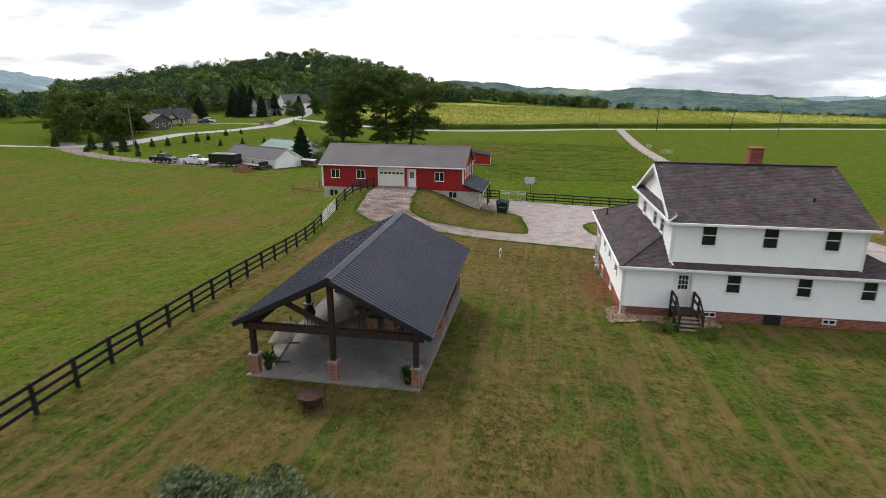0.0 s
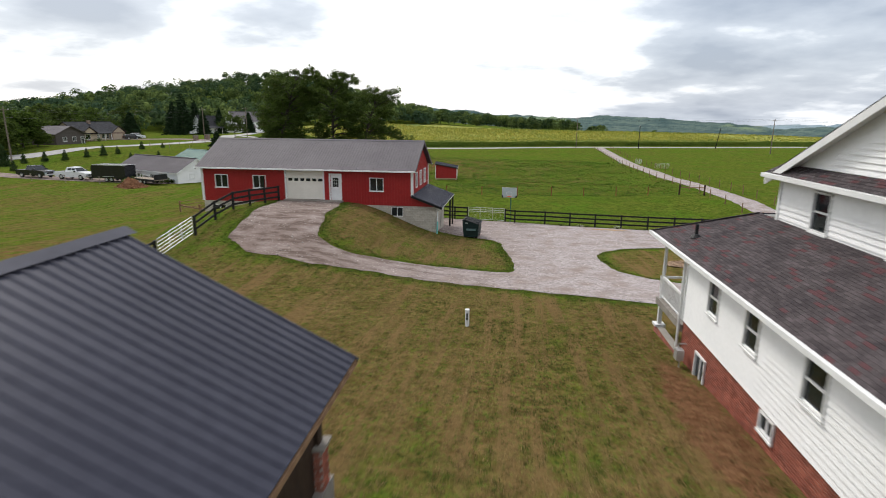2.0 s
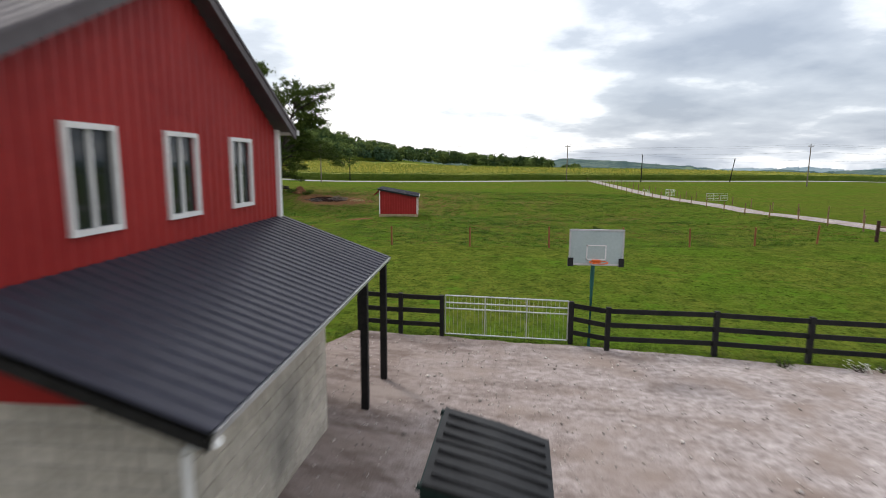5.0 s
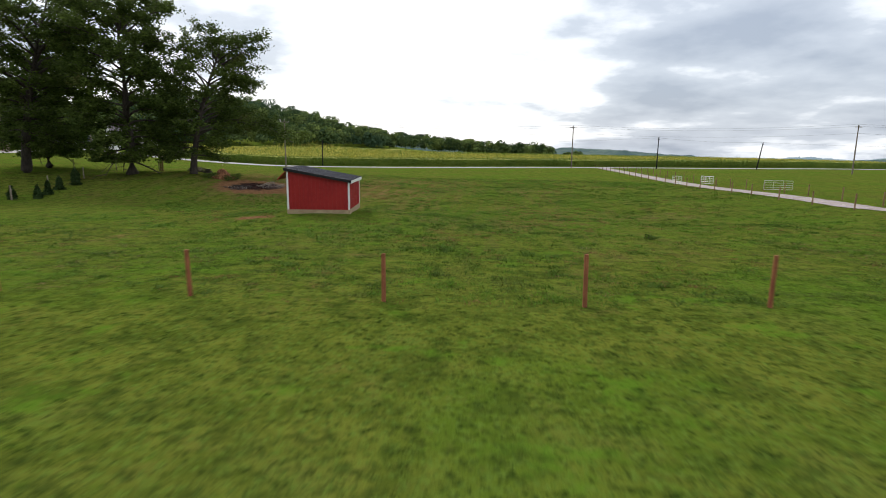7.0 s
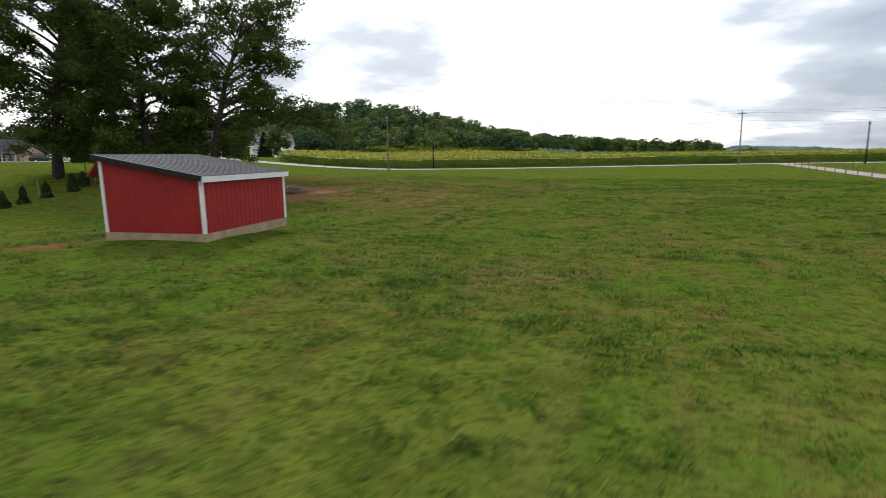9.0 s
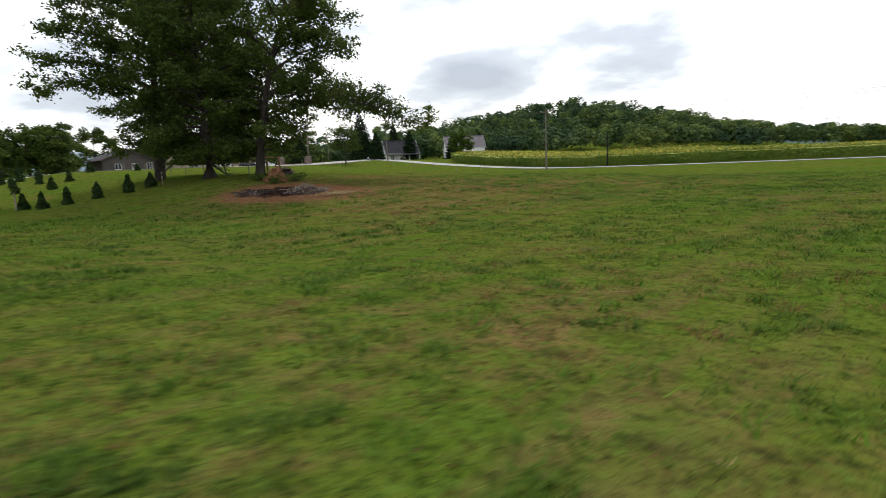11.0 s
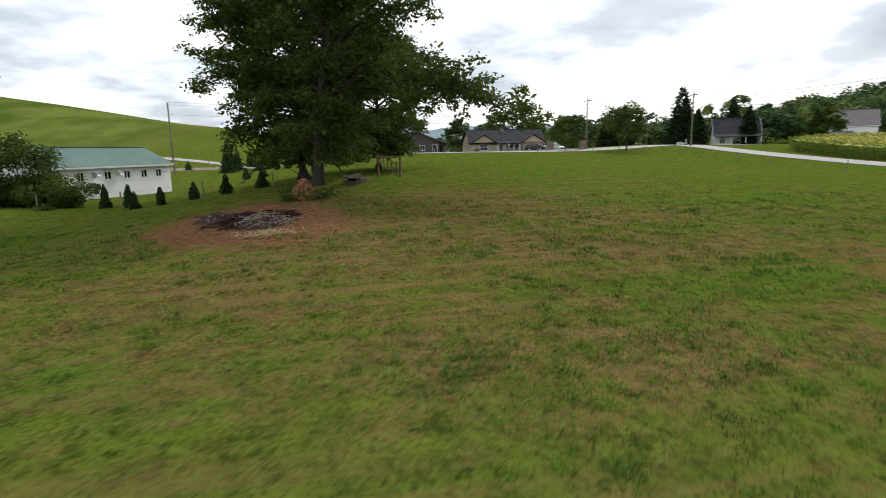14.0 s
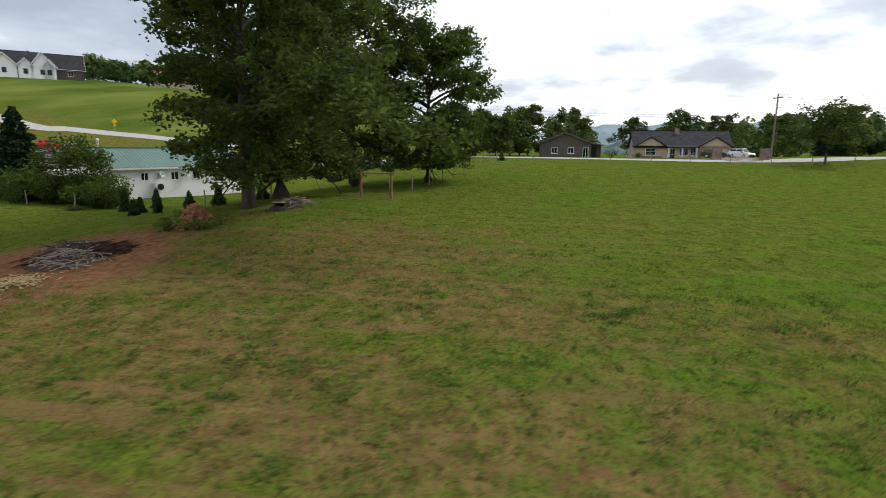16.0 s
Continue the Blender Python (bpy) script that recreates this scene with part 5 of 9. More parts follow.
for k in range(4):
    part("ridge_cap", Build().prism([(-0.2, -0.08), (0, 0.035), (0.2, -0.08), (0, 0.0)], R0 + k * 3.02, R0 + k * 3.02 + 3.0).move(Matrix.Translation((0, 0, PR + 0.03))), DARK_ROOF, pav)
b1 = Build()
for s in (-1, 1):
    b1.slab((0, R0, PR - 0.05), (0, R1, PR - 0.05), (s * HW, R1, PE - 0.05), (s * HW, R0, PE - 0.05), 0.05)
part("roof_deck", b1, DARK_WOOD, pav)
for y in (R0, R1):
    for s in (-1, 1):
        part("fascia", Build().beam((s * HW, y, PE - 0.12), (0, y, PR - 0.12), 0.06, 0.2), BLACK, pav)
for s in (-1, 1):
    part("eave_fascia", Build().box(s * HW - 0.02, s * HW + 0.02, R0, R1, PE - 0.12, PE - 0.035), RAW_WOOD, pav)
PIERS = [(-3.38, 0.15), (0, 0.15), (3.38, 0.15), (-3.38, 5.7), (3.38, 5.7), (-3.38, 11.4), (0, 11.4), (3.38, 11.4)]
for x, y in PIERS:
    pier = part("pier", Build().box(x - 0.17, x + 0.17, y - 0.17, y + 0.17, -0.2, 0.78), MORTAR, pav, "red brick pier")
    part("pier_cap", Build().box(x - 0.22, x + 0.22, y - 0.22, y + 0.22, 0.78, 0.84), CONCRETE, pier)
    b1 = Build()
    for ang in (0, 90, 180, 270):
        b2 = Build()
        masonry(b2, courses(0, 0.34, 0.0, 0.78, [], 0.2, 0.075, 0.012), 0.01)
        b2.move(Matrix.Translation((x, y, 0)) @ pose(0, 0, 0, 0, 0, ang) @ Matrix.Translation((-0.17, -0.17, 0)))
        k = len(b1.v)
        b1.v += b2.v
        b1.f += [tuple(i + k for i in q) for q in b2.f]
    part("brick", b1, BRICK, pier, "", "stuff")
    top = PR - 0.3 if x == 0 else PE + 0.1
    part("post", Build().box(x - 0.1, x + 0.1, y - 0.1, y + 0.1, 0.84, top), DARK_WOOD, pav)
for y in (0.15, 11.4):
    part("tie_beam", Build().box(-3.7, 3.7, y - 0.13, y - 0.1 + 0.2, 1.95, 2.22), DARK_WOOD, pav)
    for s in (-1, 1):
        part("rafter", Build().beam((s * (HW - 0.12), y, PE - 0.1), (0, y, PR - 0.22), 0.14, 0.24), DARK_WOOD, pav)
        part("brace", Build().beam((s * 0.1, y, 2.25), (s * 1.9, y, PR - 1.2), 0.12, 0.2), DARK_WOOD, pav)
for s in (-1, 1):
    part("side_beam", Build().box(s * 3.38 - 0.1, s * 3.38 + 0.1, 0.1, 11.5, 2.0, 2.3), DARK_WOOD, pav)
for k in range(1, 10):
    for s in (-1, 1):
        part("rafter", Build().beam((s * (HW - 0.1), 0.15 + k * 1.13, PE - 0.14), (0, 0.15 + k * 1.13, PR - 0.19), 0.06, 0.16), DARK_WOOD, pav)
room = part("store_wall", Build().box(-3.3, 3.3, 10.6, 10.7, 0, 2.6).box(3.3, 3.4, 6.2, 11.3, 0, 2.2).box(-3.4, -3.3, 9.4, 11.3, 0, 2.2), DARK_WOOD, pav, "dark board wall of a store at the pavilion's end")
for x0, x1 in ((-2.1, -1.3), (-1.0, -0.2), (0.6, 1.5)):
    part("store_panel", Build().box(x0, x1, 10.54, 10.6, 0.1, 2.0), TRIM, room, "white panelled store door")


def at_pav(x, y, z=0.0, rz=0.0):
    return PM @ pose(x, y, z, 0, 0, rz)


def chair(m, label, group):
    c = thing("patio_chair", m, label, "chair", group)
    part("seat", Build().box(-0.25, 0.25, -0.25, 0.25, 0.4, 0.45), RAW_WOOD, c)
    part("backrest", Build().beam((0, 0.25, 0.45), (0, 0.38, 1.0), 0.5, 0.03, (0, 1, 0)), RAW_WOOD, c)
    for x, y in ((-0.23, -0.23), (0.23, -0.23), (-0.23, 0.23), (0.23, 0.23)):
        part("leg", Build().tube([(x, y, 0.4), (x * 1.1, y * 1.1, 0)], 0.018, 6), BLACK, c)
    return c


table = thing("patio_table", at_pav(0.9, 5.3), "dark patio dining table under the pavilion", "table")
part("tabletop", Build().box(-0.9, 0.9, -0.55, 0.55, 0.7, 0.75), BLACK, table)
for x, y in ((-0.8, -0.45), (0.8, -0.45), (-0.8, 0.45), (0.8, 0.45)):
    part("leg", Build().box(x - 0.03, x + 0.03, y - 0.03, y + 0.03, 0, 0.7), BLACK, table)
c0 = chair(at_pav(-0.6, 5.0, 0, 80), "brown sling patio chair with dark steel legs", "chairs round the patio table")
for x, y, r in ((0.4, 4.4, 185), (1.3, 4.4, 170), (2.3, 5.3, -90), (0.5, 6.2, 5), (1.4, 6.2, -8), (-0.9, 6.4, 60)):
    copy_thing(c0, at_pav(x, y, 0, r))
for x, y in ((-3.0, 0.45), (3.0, 0.3)):
    pl = thing("potted_fern", at_pav(x, y), "bushy green fern in a dark pot on the slab", "plant", "ferns at the pavilion")
    part("pot", Build().tube([(0, 0, 0), (0, 0, 0.3)], [0.14, 0.2], 10), BLACK, pl)
    rng = random.Random(3)
    b1 = Build()
    for k in range(150):
        a, e = rng.uniform(0, 6.283), rng.uniform(0.1, 1.35)
        d = Vector((math.cos(a) * math.cos(e), math.sin(a) * math.cos(e), math.sin(e)))
        r = rng.uniform(0.25, 0.45)
        s = d.cross(Vector((0, 0, 1))).normalized() * 0.035
        p = Vector((0, 0, 0.3))
        q = p + d * r
        b1.face(p, q - s + Vector((0, 0, 0.02)), q + d * 0.1 - Vector((0, 0, 0.06)), q + s)
    part("fronds", b1, LEAF_LIGHT, pl, "", "stuff")
ham = thing("hammock", at_pav(-3.0, 1.9, 0, 100), "white rope hammock slung on a steel stand", "hammock")
part("stand", Build().tube([(-1.5, 0, 1.1), (-1.2, 0, 0.06), (1.2, 0, 0.06), (1.5, 0, 1.1)], 0.03, 6).tube([(-0.9, -0.5, 0.04), (-0.9, 0.5, 0.04)], 0.03, 6).tube([(0.9, -0.5, 0.04), (0.9, 0.5, 0.04)], 0.03, 6), BLACK, ham)
b1 = Build()
for k in range(22):
    y = (k / 21 - 0.5) * 1.0
    b1.tube([(x, y * (1 - 0.35 * abs(x) ** 2), 0.72 + 0.24 * x * x) for x in np.linspace(-1.1, 1.1, 9)], 0.015, 4, False)
for x in np.linspace(-1.1, 1.1, 24):
    w_ = 0.5 * (1 - 0.35 * x * x)
    b1.tube([(x, -w_, 0.72 + 0.24 * x * x), (x, w_, 0.72 + 0.24 * x * x)], 0.015, 4, False)
part("net", b1, ROPE, ham, "woven white rope bed")
grill = thing("kamado_grill", at_pav(-2.9, 4.6), "dark green egg-shaped kamado grill on a wheeled nest", "grill")
part("body", Build().tube([(0, 0, z) for z in (0.5, 0.55, 0.7, 0.85, 1.0, 1.12, 1.2)], [0.1, 0.22, 0.3, 0.31, 0.26, 0.15, 0.05], 14), DUMPSTER, grill, smooth=True)
for a in range(4):
    x, y = 0.3 * math.cos(a * 1.571 + 0.8), 0.3 * math.sin(a * 1.571 + 0.8)
    part("leg", Build().tube([(x * 0.7, y * 0.7, 0.55), (x, y, 0.05)], 0.02, 6), BLACK, grill)
fire = thing("fire_pit", pose(-5.5, 11.9, g(-5.5, 11.9), 0, 0, 10), "rusty steel fire bowl on short legs in the grass", "fire pit")
part("bowl", Build().tube([(0, 0, 0.25), (0, 0, 0.3), (0, 0, 0.58), (0, 0, 0.6), (0, 0, 0.5), (0, 0, 0.42)], [0.25, 0.4, 0.47, 0.5, 0.42, 0.1], 18), RUST, fire)
for a in range(3):
    x, y = 0.36 * math.cos(a * 2.09), 0.36 * math.sin(a * 2.09)
    part("leg", Build().tube([(x, y, 0.35), (x * 1.15, y * 1.15, 0)], 0.025, 6), RUST, fire)
part("handle_rod", Build().tube([(0.5, 0.1, 0.1), (0.5, 0.1, 0.85)], 0.015, 6), RUST, fire)

# ---- fences ----


def board_fence(line, rails, h, mat, label, name="board_fence", post=0.13, board=(0.03, 0.14), spacing=2.4):
    """A fence of posts and rails along a line."""
    f_ = thing(name, pose(0, 0, 0), label, "fence")
    pts = []
    for (ax, ay), (bx, by) in zip(line, line[1:]):
        n = max(1, round(math.hypot(bx - ax, by - ay) / spacing))
        pts += [(ax + (bx - ax) * k / n, ay + (by - ay) * k / n) for k in range(n)]
    pts.append(line[-1])
    rng = random.Random(len(pts))
    for x, y in pts:
        t = rng.uniform(-0.02, 0.02)
        z = g(x, y)
        part("post", Build().beam((x, y, z - 0.3), (x + t, y + t, z + h + 0.05), post, post, (0, 1, 0)), mat, f_)
    for (ax, ay), (bx, by) in zip(pts, pts[1:]):
        for r in rails:
            part("rail", Build().beam((ax, ay, g(ax, ay) + r + rng.uniform(-0.012, 0.012)), (bx, by, g(bx, by) + r + rng.uniform(-0.012, 0.012)), *board), mat, f_)
    return f_


def tube_gate(a, b_, h, n, label, wires=False):
    gt = thing("tube_gate", pose(0, 0, 0), label, "gate")
    za, zb_ = g(*a), g(*b_)
    levels = (0.1, 0.9, 1.08, h) if wires else [0.25 + (h - 0.25) * k / (n - 1) for k in range(n)]
    for r in levels:
        part("rail", Build().tube([(*a, za + r), (*b_, zb_ + r)], 0.022, 6), GALV, gt)
    for t in (0, 0.33, 0.67, 1):
        x, y, z = a[0] + (b_[0] - a[0]) * t, a[1] + (b_[1] - a[1]) * t, za + (zb_ - za) * t
        part("upright", Build().tube([(x, y, z + levels[0]), (x, y, z + h)], 0.02, 6), GALV, gt)
    if wires:
        w_ = Build()
        for k in range(30):
            t = k / 29
            x, y, z = a[0] + (b_[0] - a[0]) * t, a[1] + (b_[1] - a[1]) * t, za + (zb_ - za) * t
            w_.tube([(x, y, z + levels[0]), (x, y, z + h)], 0.004, 4, False)
        part("wire_mesh", w_, GALV, gt)


board_fence([(-12.6, -11), (-14.8, 9.5), (-15.45, 15.5), (-16.6, 24.7), (-19.1, 44.8)], (0.35, 0.75, 1.15), 1.2, BLACK_FENCE, "black three-board fence along the lawn")
tube_gate((-19.08, 45.0), (-19.0, 48.4), 1.25, 6, "galvanised tube gate in the black fence")
board_fence([(-18.98, 48.6), (-18.5, 59.9)], (0.35, 0.75, 1.15), 1.2, BLACK_FENCE, "black three-board fence climbing the bank to the barn")
board_fence([(-6.6, 72.4), (-4.05, 72.3)], (0.36, 0.78, 1.2), 1.25, BLACK_FENCE, "short black three-board fence beside the barn", spacing=1.3)
tube_gate((-3.95, 72.3), (-0.3, 72.1), 1.3, 4, "galvanised mesh gate in the black fence", True)
board_fence([(-0.2, 72.1), (0.75, 71.6), (3.7, 71.5), (13.2, 70.3), (24.8, 69.1), (25.6, 68.2)], (0.36, 0.77, 1.18), 1.25, BLACK_FENCE, "black three-board fence beside the gravel", spacing=2.35)


def wire_fence(line, label, h=1.15, spacing=4.5, mat=RAW_WOOD, r=0.055, name="wire_fence", wires=(0.3, 0.65, 1.05)):
    f_ = thing(name, pose(0, 0, 0), label, "fence")
    pts = []
    for (ax, ay), (bx, by) in zip(line, line[1:]):
        n = max(1, round(math.hypot(bx - ax, by - ay) / spacing))
        pts += [(ax + (bx - ax) * k / n, ay + (by - ay) * k / n) for k in range(n)]
    pts.append(line[-1])
    rng = random.Random(7)
    for x, y in pts:
        z = g(x, y)
        part("post", Build().tube([(x, y, z - 0.3), (x + rng.uniform(-0.05, 0.05), y + rng.uniform(-0.05, 0.05), z + h + rng.uniform(-0.06, 0.06))], [r, r * 0.92], 7), mat, f_)
    for w_ in wires:
        part("wire", Build().tube([(x, y, g(x, y) + w_) for x, y in pts], 0.0013, 3, False), RUST, f_)


wire_fence([(-22, 87.0), (-8.17, 87.6), (0.95, 87.7), (5.2, 88.2), (21.9, 92.3)], "red-brown timber posts with thin wire across the pasture", mat=RED_POST)
wire_fence([(25.3, 70), (25.0, 90), (24.6, 106), (24.2, 130), (24.4, 160), (25.3, 190), (26.2, 214)], "timber posts and wire along the gravel lane")
wire_fence([(30.4, 70), (30.5, 90), (30.0, 106), (29.4, 130), (29.8, 160), (30.6, 190), (32, 214)], "timber posts and wire along the far side of the lane")
wire_fence([(-41.5, 96), (-40.9, 107.5), (-41.2, 111.6), (-39.8, 117.7), (-40.9, 123), (-41.2, 128)], "grey timber posts along the saplings", mat=GREY_WOOD, spacing=4.4)
wire_fence([(-39, 137.4), (-60, 137.6), (-86, 139)], "weathered posts along the pasture's end", mat=GREY_WOOD, spacing=5.2)
wire_fence([(-86, 139), (-84.5, 160), (-86, 185), (-80, 189), (-45, 189.5)], "weathered posts beside the road", mat=GREY_WOOD, spacing=5.5)
wire_fence([(-126, 113), (-107, 100), (-91, 92.5), (-75, 88.8), (-58, 88)], "timber posts beside the farm drive", mat=GREY_WOOD, spacing=6)
board_fence([(-35.1, 71.6), (-31.6, 69.6), (-25.4, 66.5)], (0.7,), 1.15, RAW_WOOD, "raw timber pen rails beside the barn", "pen_fence", board=(0.04, 0.15), spacing=3.6)
board_fence([(-25.4, 73.5), (-32.5, 75.5), (-35.1, 71.6)], (0.35, 0.75, 1.1), 1.15, RAW_WOOD, "raw timber pen with steel rails", "pen_fence", board=(0.04, 0.05), spacing=3.6)


# ---- utility poles and lines ----


def pole(x, y, top, label, arm=1.0, mat=POLE_WOOD, lean=0.0, ang=0.0):
    z = g(x, y)
    p = thing("utility_pole", pose(x, y, z, 0, lean, ang), label, "utility pole", "roadside utility poles")
    part("shaft", Build().tube([(0, 0, -0.5), (0, 0, top - z)], [0.16, 0.1], 10), mat, p)
    if arm:
        part("crossarm", Build().box(-arm, arm, -0.06, 0.06, top - z - 0.55, top - z - 0.42), mat, p)
        for k in (-0.9, 0.9, 0):
            part("insulator", Build().tube([(k * arm, 0, top - z - 0.42 if k else top - z), (k * arm, 0, top - z - 0.25 if k else top - z + 0.16)], 0.05, 6), TRIM, p)


POLES = [(-43.07, 190.1, 8.35), (20.7, 216.7, 8.9), (77.5, 200, 8.85), (-91, 107, 9.7), (-95.5, 178.4, 10.6), (-91, 197, 11.2), (-151, 223, 10.2)]
for x, y, t in POLES:
    pole(x, y, t, "weathered grey utility pole with crossarm", 0.9, ang=20)
pole(42, 218, 6.3, "short dark utility pole by the corn", 0.25, BLACK_FENCE)
pole(70, 226, 5.6, "short dark leaning utility pole", 0.25, BLACK_FENCE, 8)
pole(-39.5, 205, 4.6, "short dark pole at the corn edge", 0, BLACK_FENCE)


def line_wire(a, b_, sag, name="power_line"):
    pts = []
    for k in range(13):
        t = k / 12
        pts.append((a[0] + (b_[0] - a[0]) * t, a[1] + (b_[1] - a[1]) * t, a[2] + (b_[2] - a[2]) * t - sag * 4 * t * (1 - t)))
    solid(name, Build().tube(pts, 0.012, 4, False), BLACK, "thin sagging overhead cable between poles", "cable")


ORDER = [POLES[3], POLES[6], POLES[4], POLES[5], POLES[0], POLES[1], POLES[2], (190, 215, 8)]
for p, q in zip(ORDER, ORDER[1:]):
    for dz, dx in ((0.1, 0), (-0.35, 0.6), (-1.8, 0)):
        line_wire((p[0] + dx, p[1], p[2] + dz), (q[0] + dx, q[1], q[2] + dz), 0.9)
line_wire((-43, 190, 3.6), (42, 218, 6.2), 0.7)
line_wire((42, 218, 6.2), (70, 226, 5.5), 0.4)
line_wire((70, 226, 5.5), (160, 250, 6), 0.8)

# ---- trees ----


def leaf_quads(centres, size, rng, flat=0.5, slim=0.55):
    """Small four-cornered leaves, one at each centre, turned at random."""
    n = len(centres)
    a = rng.normal(size=(n, 3))
    a /= np.linalg.norm(a, axis=1, keepdims=True)
    a[:, 2] *= flat
    a /= np.linalg.norm(a, axis=1, keepdims=True)
    t = rng.normal(size=(n, 3))
    b_ = np.cross(a, t)
    b_ /= np.linalg.norm(b_, axis=1, keepdims=True) + 1e-9
    s = size * rng.uniform(0.6, 1.3, (n, 1))
    v = np.stack([centres - a * s, centres + b_ * s * slim, centres + a * s, centres - b_ * s * slim], 1).reshape(-1, 3)
    return v, np.arange(4 * n).reshape(-1, 4)


def tree(x, y, h, rad, label, leaf_mat=LEAF, n_blob=110, per=170, size=0.17, trunk=0.35, low=0.12, seed=1, lean=(0, 0), reach=None, name="tree", group="", gap=1.0, z=None):
    """Tapered trunk, limbs, and a crown of leaf clumps hung on the limbs' ends."""
    rng = np.random.default_rng(seed)
    zz = g(x, y) if z is None else z
    tr = thing(name, pose(x, y, zz), label, "tree", group)
    b = Build()
    spine = [Vector((lean[0] * t * t * h + rng.normal() * 0.12 * t, lean[1] * t * t * h + rng.normal() * 0.12 * t, h * 0.86 * t)) for t in np.linspace(0, 1, 7)]
    b.tube([spine[0] - Vector((0, 0, 0.3))] + spine, [trunk * 1.5] + [trunk * (1.15 - 0.98 * t) for t in np.linspace(0, 1, 7)], 10)
    tips = []
    n_limb = max(10, n_blob // 5)
    for k in range(n_limb):
        t = low + 0.1 + (0.88 - low) * (k + rng.uniform(0, 1)) / n_limb
        i = min(5, int(t * 6))
        p = spine[i].lerp(spine[i + 1], t * 6 - i)
        az = k * 2.399 + rng.normal() * 0.35
        prof = math.sin(math.pi * min(0.98, max(0.08, (t - low + 0.12) / (1.12 - low)))) ** 0.6
        r = rad * prof * rng.uniform(0.75, 1.08)
        rise, far = (0.15 + 0.5 * t) * r + rng.normal() * 0.3, False
        if reach and abs((az - reach[0] + math.pi) % (2 * math.pi) - math.pi) < 0.6 and t < 0.42:
            r, rise, far = r * reach[1], 0.12 * r, True
        e = p + Vector((math.cos(az) * r, math.sin(az) * r, rise))
        m = p.lerp(e, 0.5) + Vector((rng.normal() * 0.25, rng.normal() * 0.25, (0.07 if far else 0.25) * r * (0.4 + rng.uniform(0, 0.3))))
        b.tube([p, p.lerp(m, 0.6), m, m.lerp(e, 0.6), e], [trunk * 0.42 * (1.1 - t), trunk * 0.3 * (1.1 - t), trunk * 0.22 * (1.1 - t), 0.05, 0.02], 6, False)
        for q in np.linspace(0.3 if far else 0.45, 1, 13 if far else 5):
            c = (p.lerp(m, q * 2) if q < 0.5 else m.lerp(e, q * 2 - 1)) if q <= 1 else e
            off = Vector(tuple(rng.normal(size=3) * (0.32 + (0.05 if far else 0.1) * r)))
            tips.append((c + off, 0.62 + (0.04 if far else 0.1) * r))
            if q > 0.6:
                b.tube([c, c + off * 0.9], [0.03, 0.012], 4, False)
    part("trunk", b, BARK, tr, "", "", True)
    pts = []
    for c, rr in tips:
        k = int(per * rng.uniform(0.5, 1.3) * gap)
        d = rng.normal(size=(k, 3))
        d /= np.linalg.norm(d, axis=1, keepdims=True)
        d *= (rng.uniform(0, 1, (k, 1)) ** 0.45) * rr * np.array([1.25, 1.25, 0.8])
        pts.append(np.array(c) + d - np.array([0, 0, 1]) * 0.35 * (np.linalg.norm(d[:, :2], axis=1, keepdims=True)) ** 1.2)
    pts = np.concatenate(pts)
    pts = pts[pts[:, 2] > 0.7]
    v, f_ = leaf_quads(pts, size, rng)
    part("crown", fast_mesh("crown", v, f_, leaf_mat), leaf_mat, tr)
    return tr


def conifer(x, y, h, r, label, seed=1, mat=NEEDLE, group="", n=1, name="conifer", z=None, dense=1.0, leaf=0.0):
    rng = np.random.default_rng(seed)
    zz = g(x, y) if z is None else z
    tr = thing(name, pose(x, y, zz), label, "tree", group)
    part("trunk", Build().tube([(0, 0, -0.2), (0, 0, h * 0.9)], [0.05 * r + 0.03, 0.02], 7), BARK, tr)
    k = int(dense * (500 + 900 * min(h, 8)))
    t = 1 - np.sqrt(rng.uniform(0, 1, k))
    az = rng.uniform(0, 2 * math.pi, k)
    lay = 0.85 + 0.22 * np.sin(t * h * 7.0 + az * 2 + seed)
    rr = r * (1 - t) ** 0.7 * rng.uniform(0.72, 1.12, k) * np.sqrt(rng.uniform(0.25, 1, k)) * lay + 0.03
    c = np.stack([np.cos(az) * rr, np.sin(az) * rr, 0.05 * h + t * h * 0.95 - 0.18 * rr], 1)
    v, f_ = leaf_quads(c, leaf or 0.05 + 0.016 * h, rng, 0.35)
    part("foliage", fast_mesh("foliage", v, f_, mat), mat, tr)
    return tr


def bush(x, y, w, h, label, seed=1, mat=LEAF, n=1500, size=0.1, name="shrub", z=None):
    rng = np.random.default_rng(seed)
    zz = g(x, y) if z is None else z
    tr = thing(name, pose(x, y, zz), label, "shrub")
    b = Build()
    for k in range(7):
        a = k * 0.9
        b.tube([(0, 0, -0.1), (math.cos(a) * w * 0.3, math.sin(a) * w * 0.3, h * 0.6)], [0.03, 0.012], 5, False)
    part("stems", b, BARK, tr)
    blobs = rng.normal(size=(14, 3)) * np.array([w * 0.3, w * 0.3, h * 0.18]) + np.array([0, 0, h * 0.5])
    c = blobs[rng.integers(0, 14, n)]
    d = rng.normal(size=(n, 3))
    d /= np.linalg.norm(d, axis=1, keepdims=True)
    c = c + d * (rng.uniform(0, 1, (n, 1)) ** 0.4) * np.array([w * 0.28, w * 0.28, h * 0.34])
    c = c[c[:, 2] > 0.02]
    v, f_ = leaf_quads(c, size, rng)
    part("leaves", fast_mesh("leaves", v, f_, mat), mat, tr)


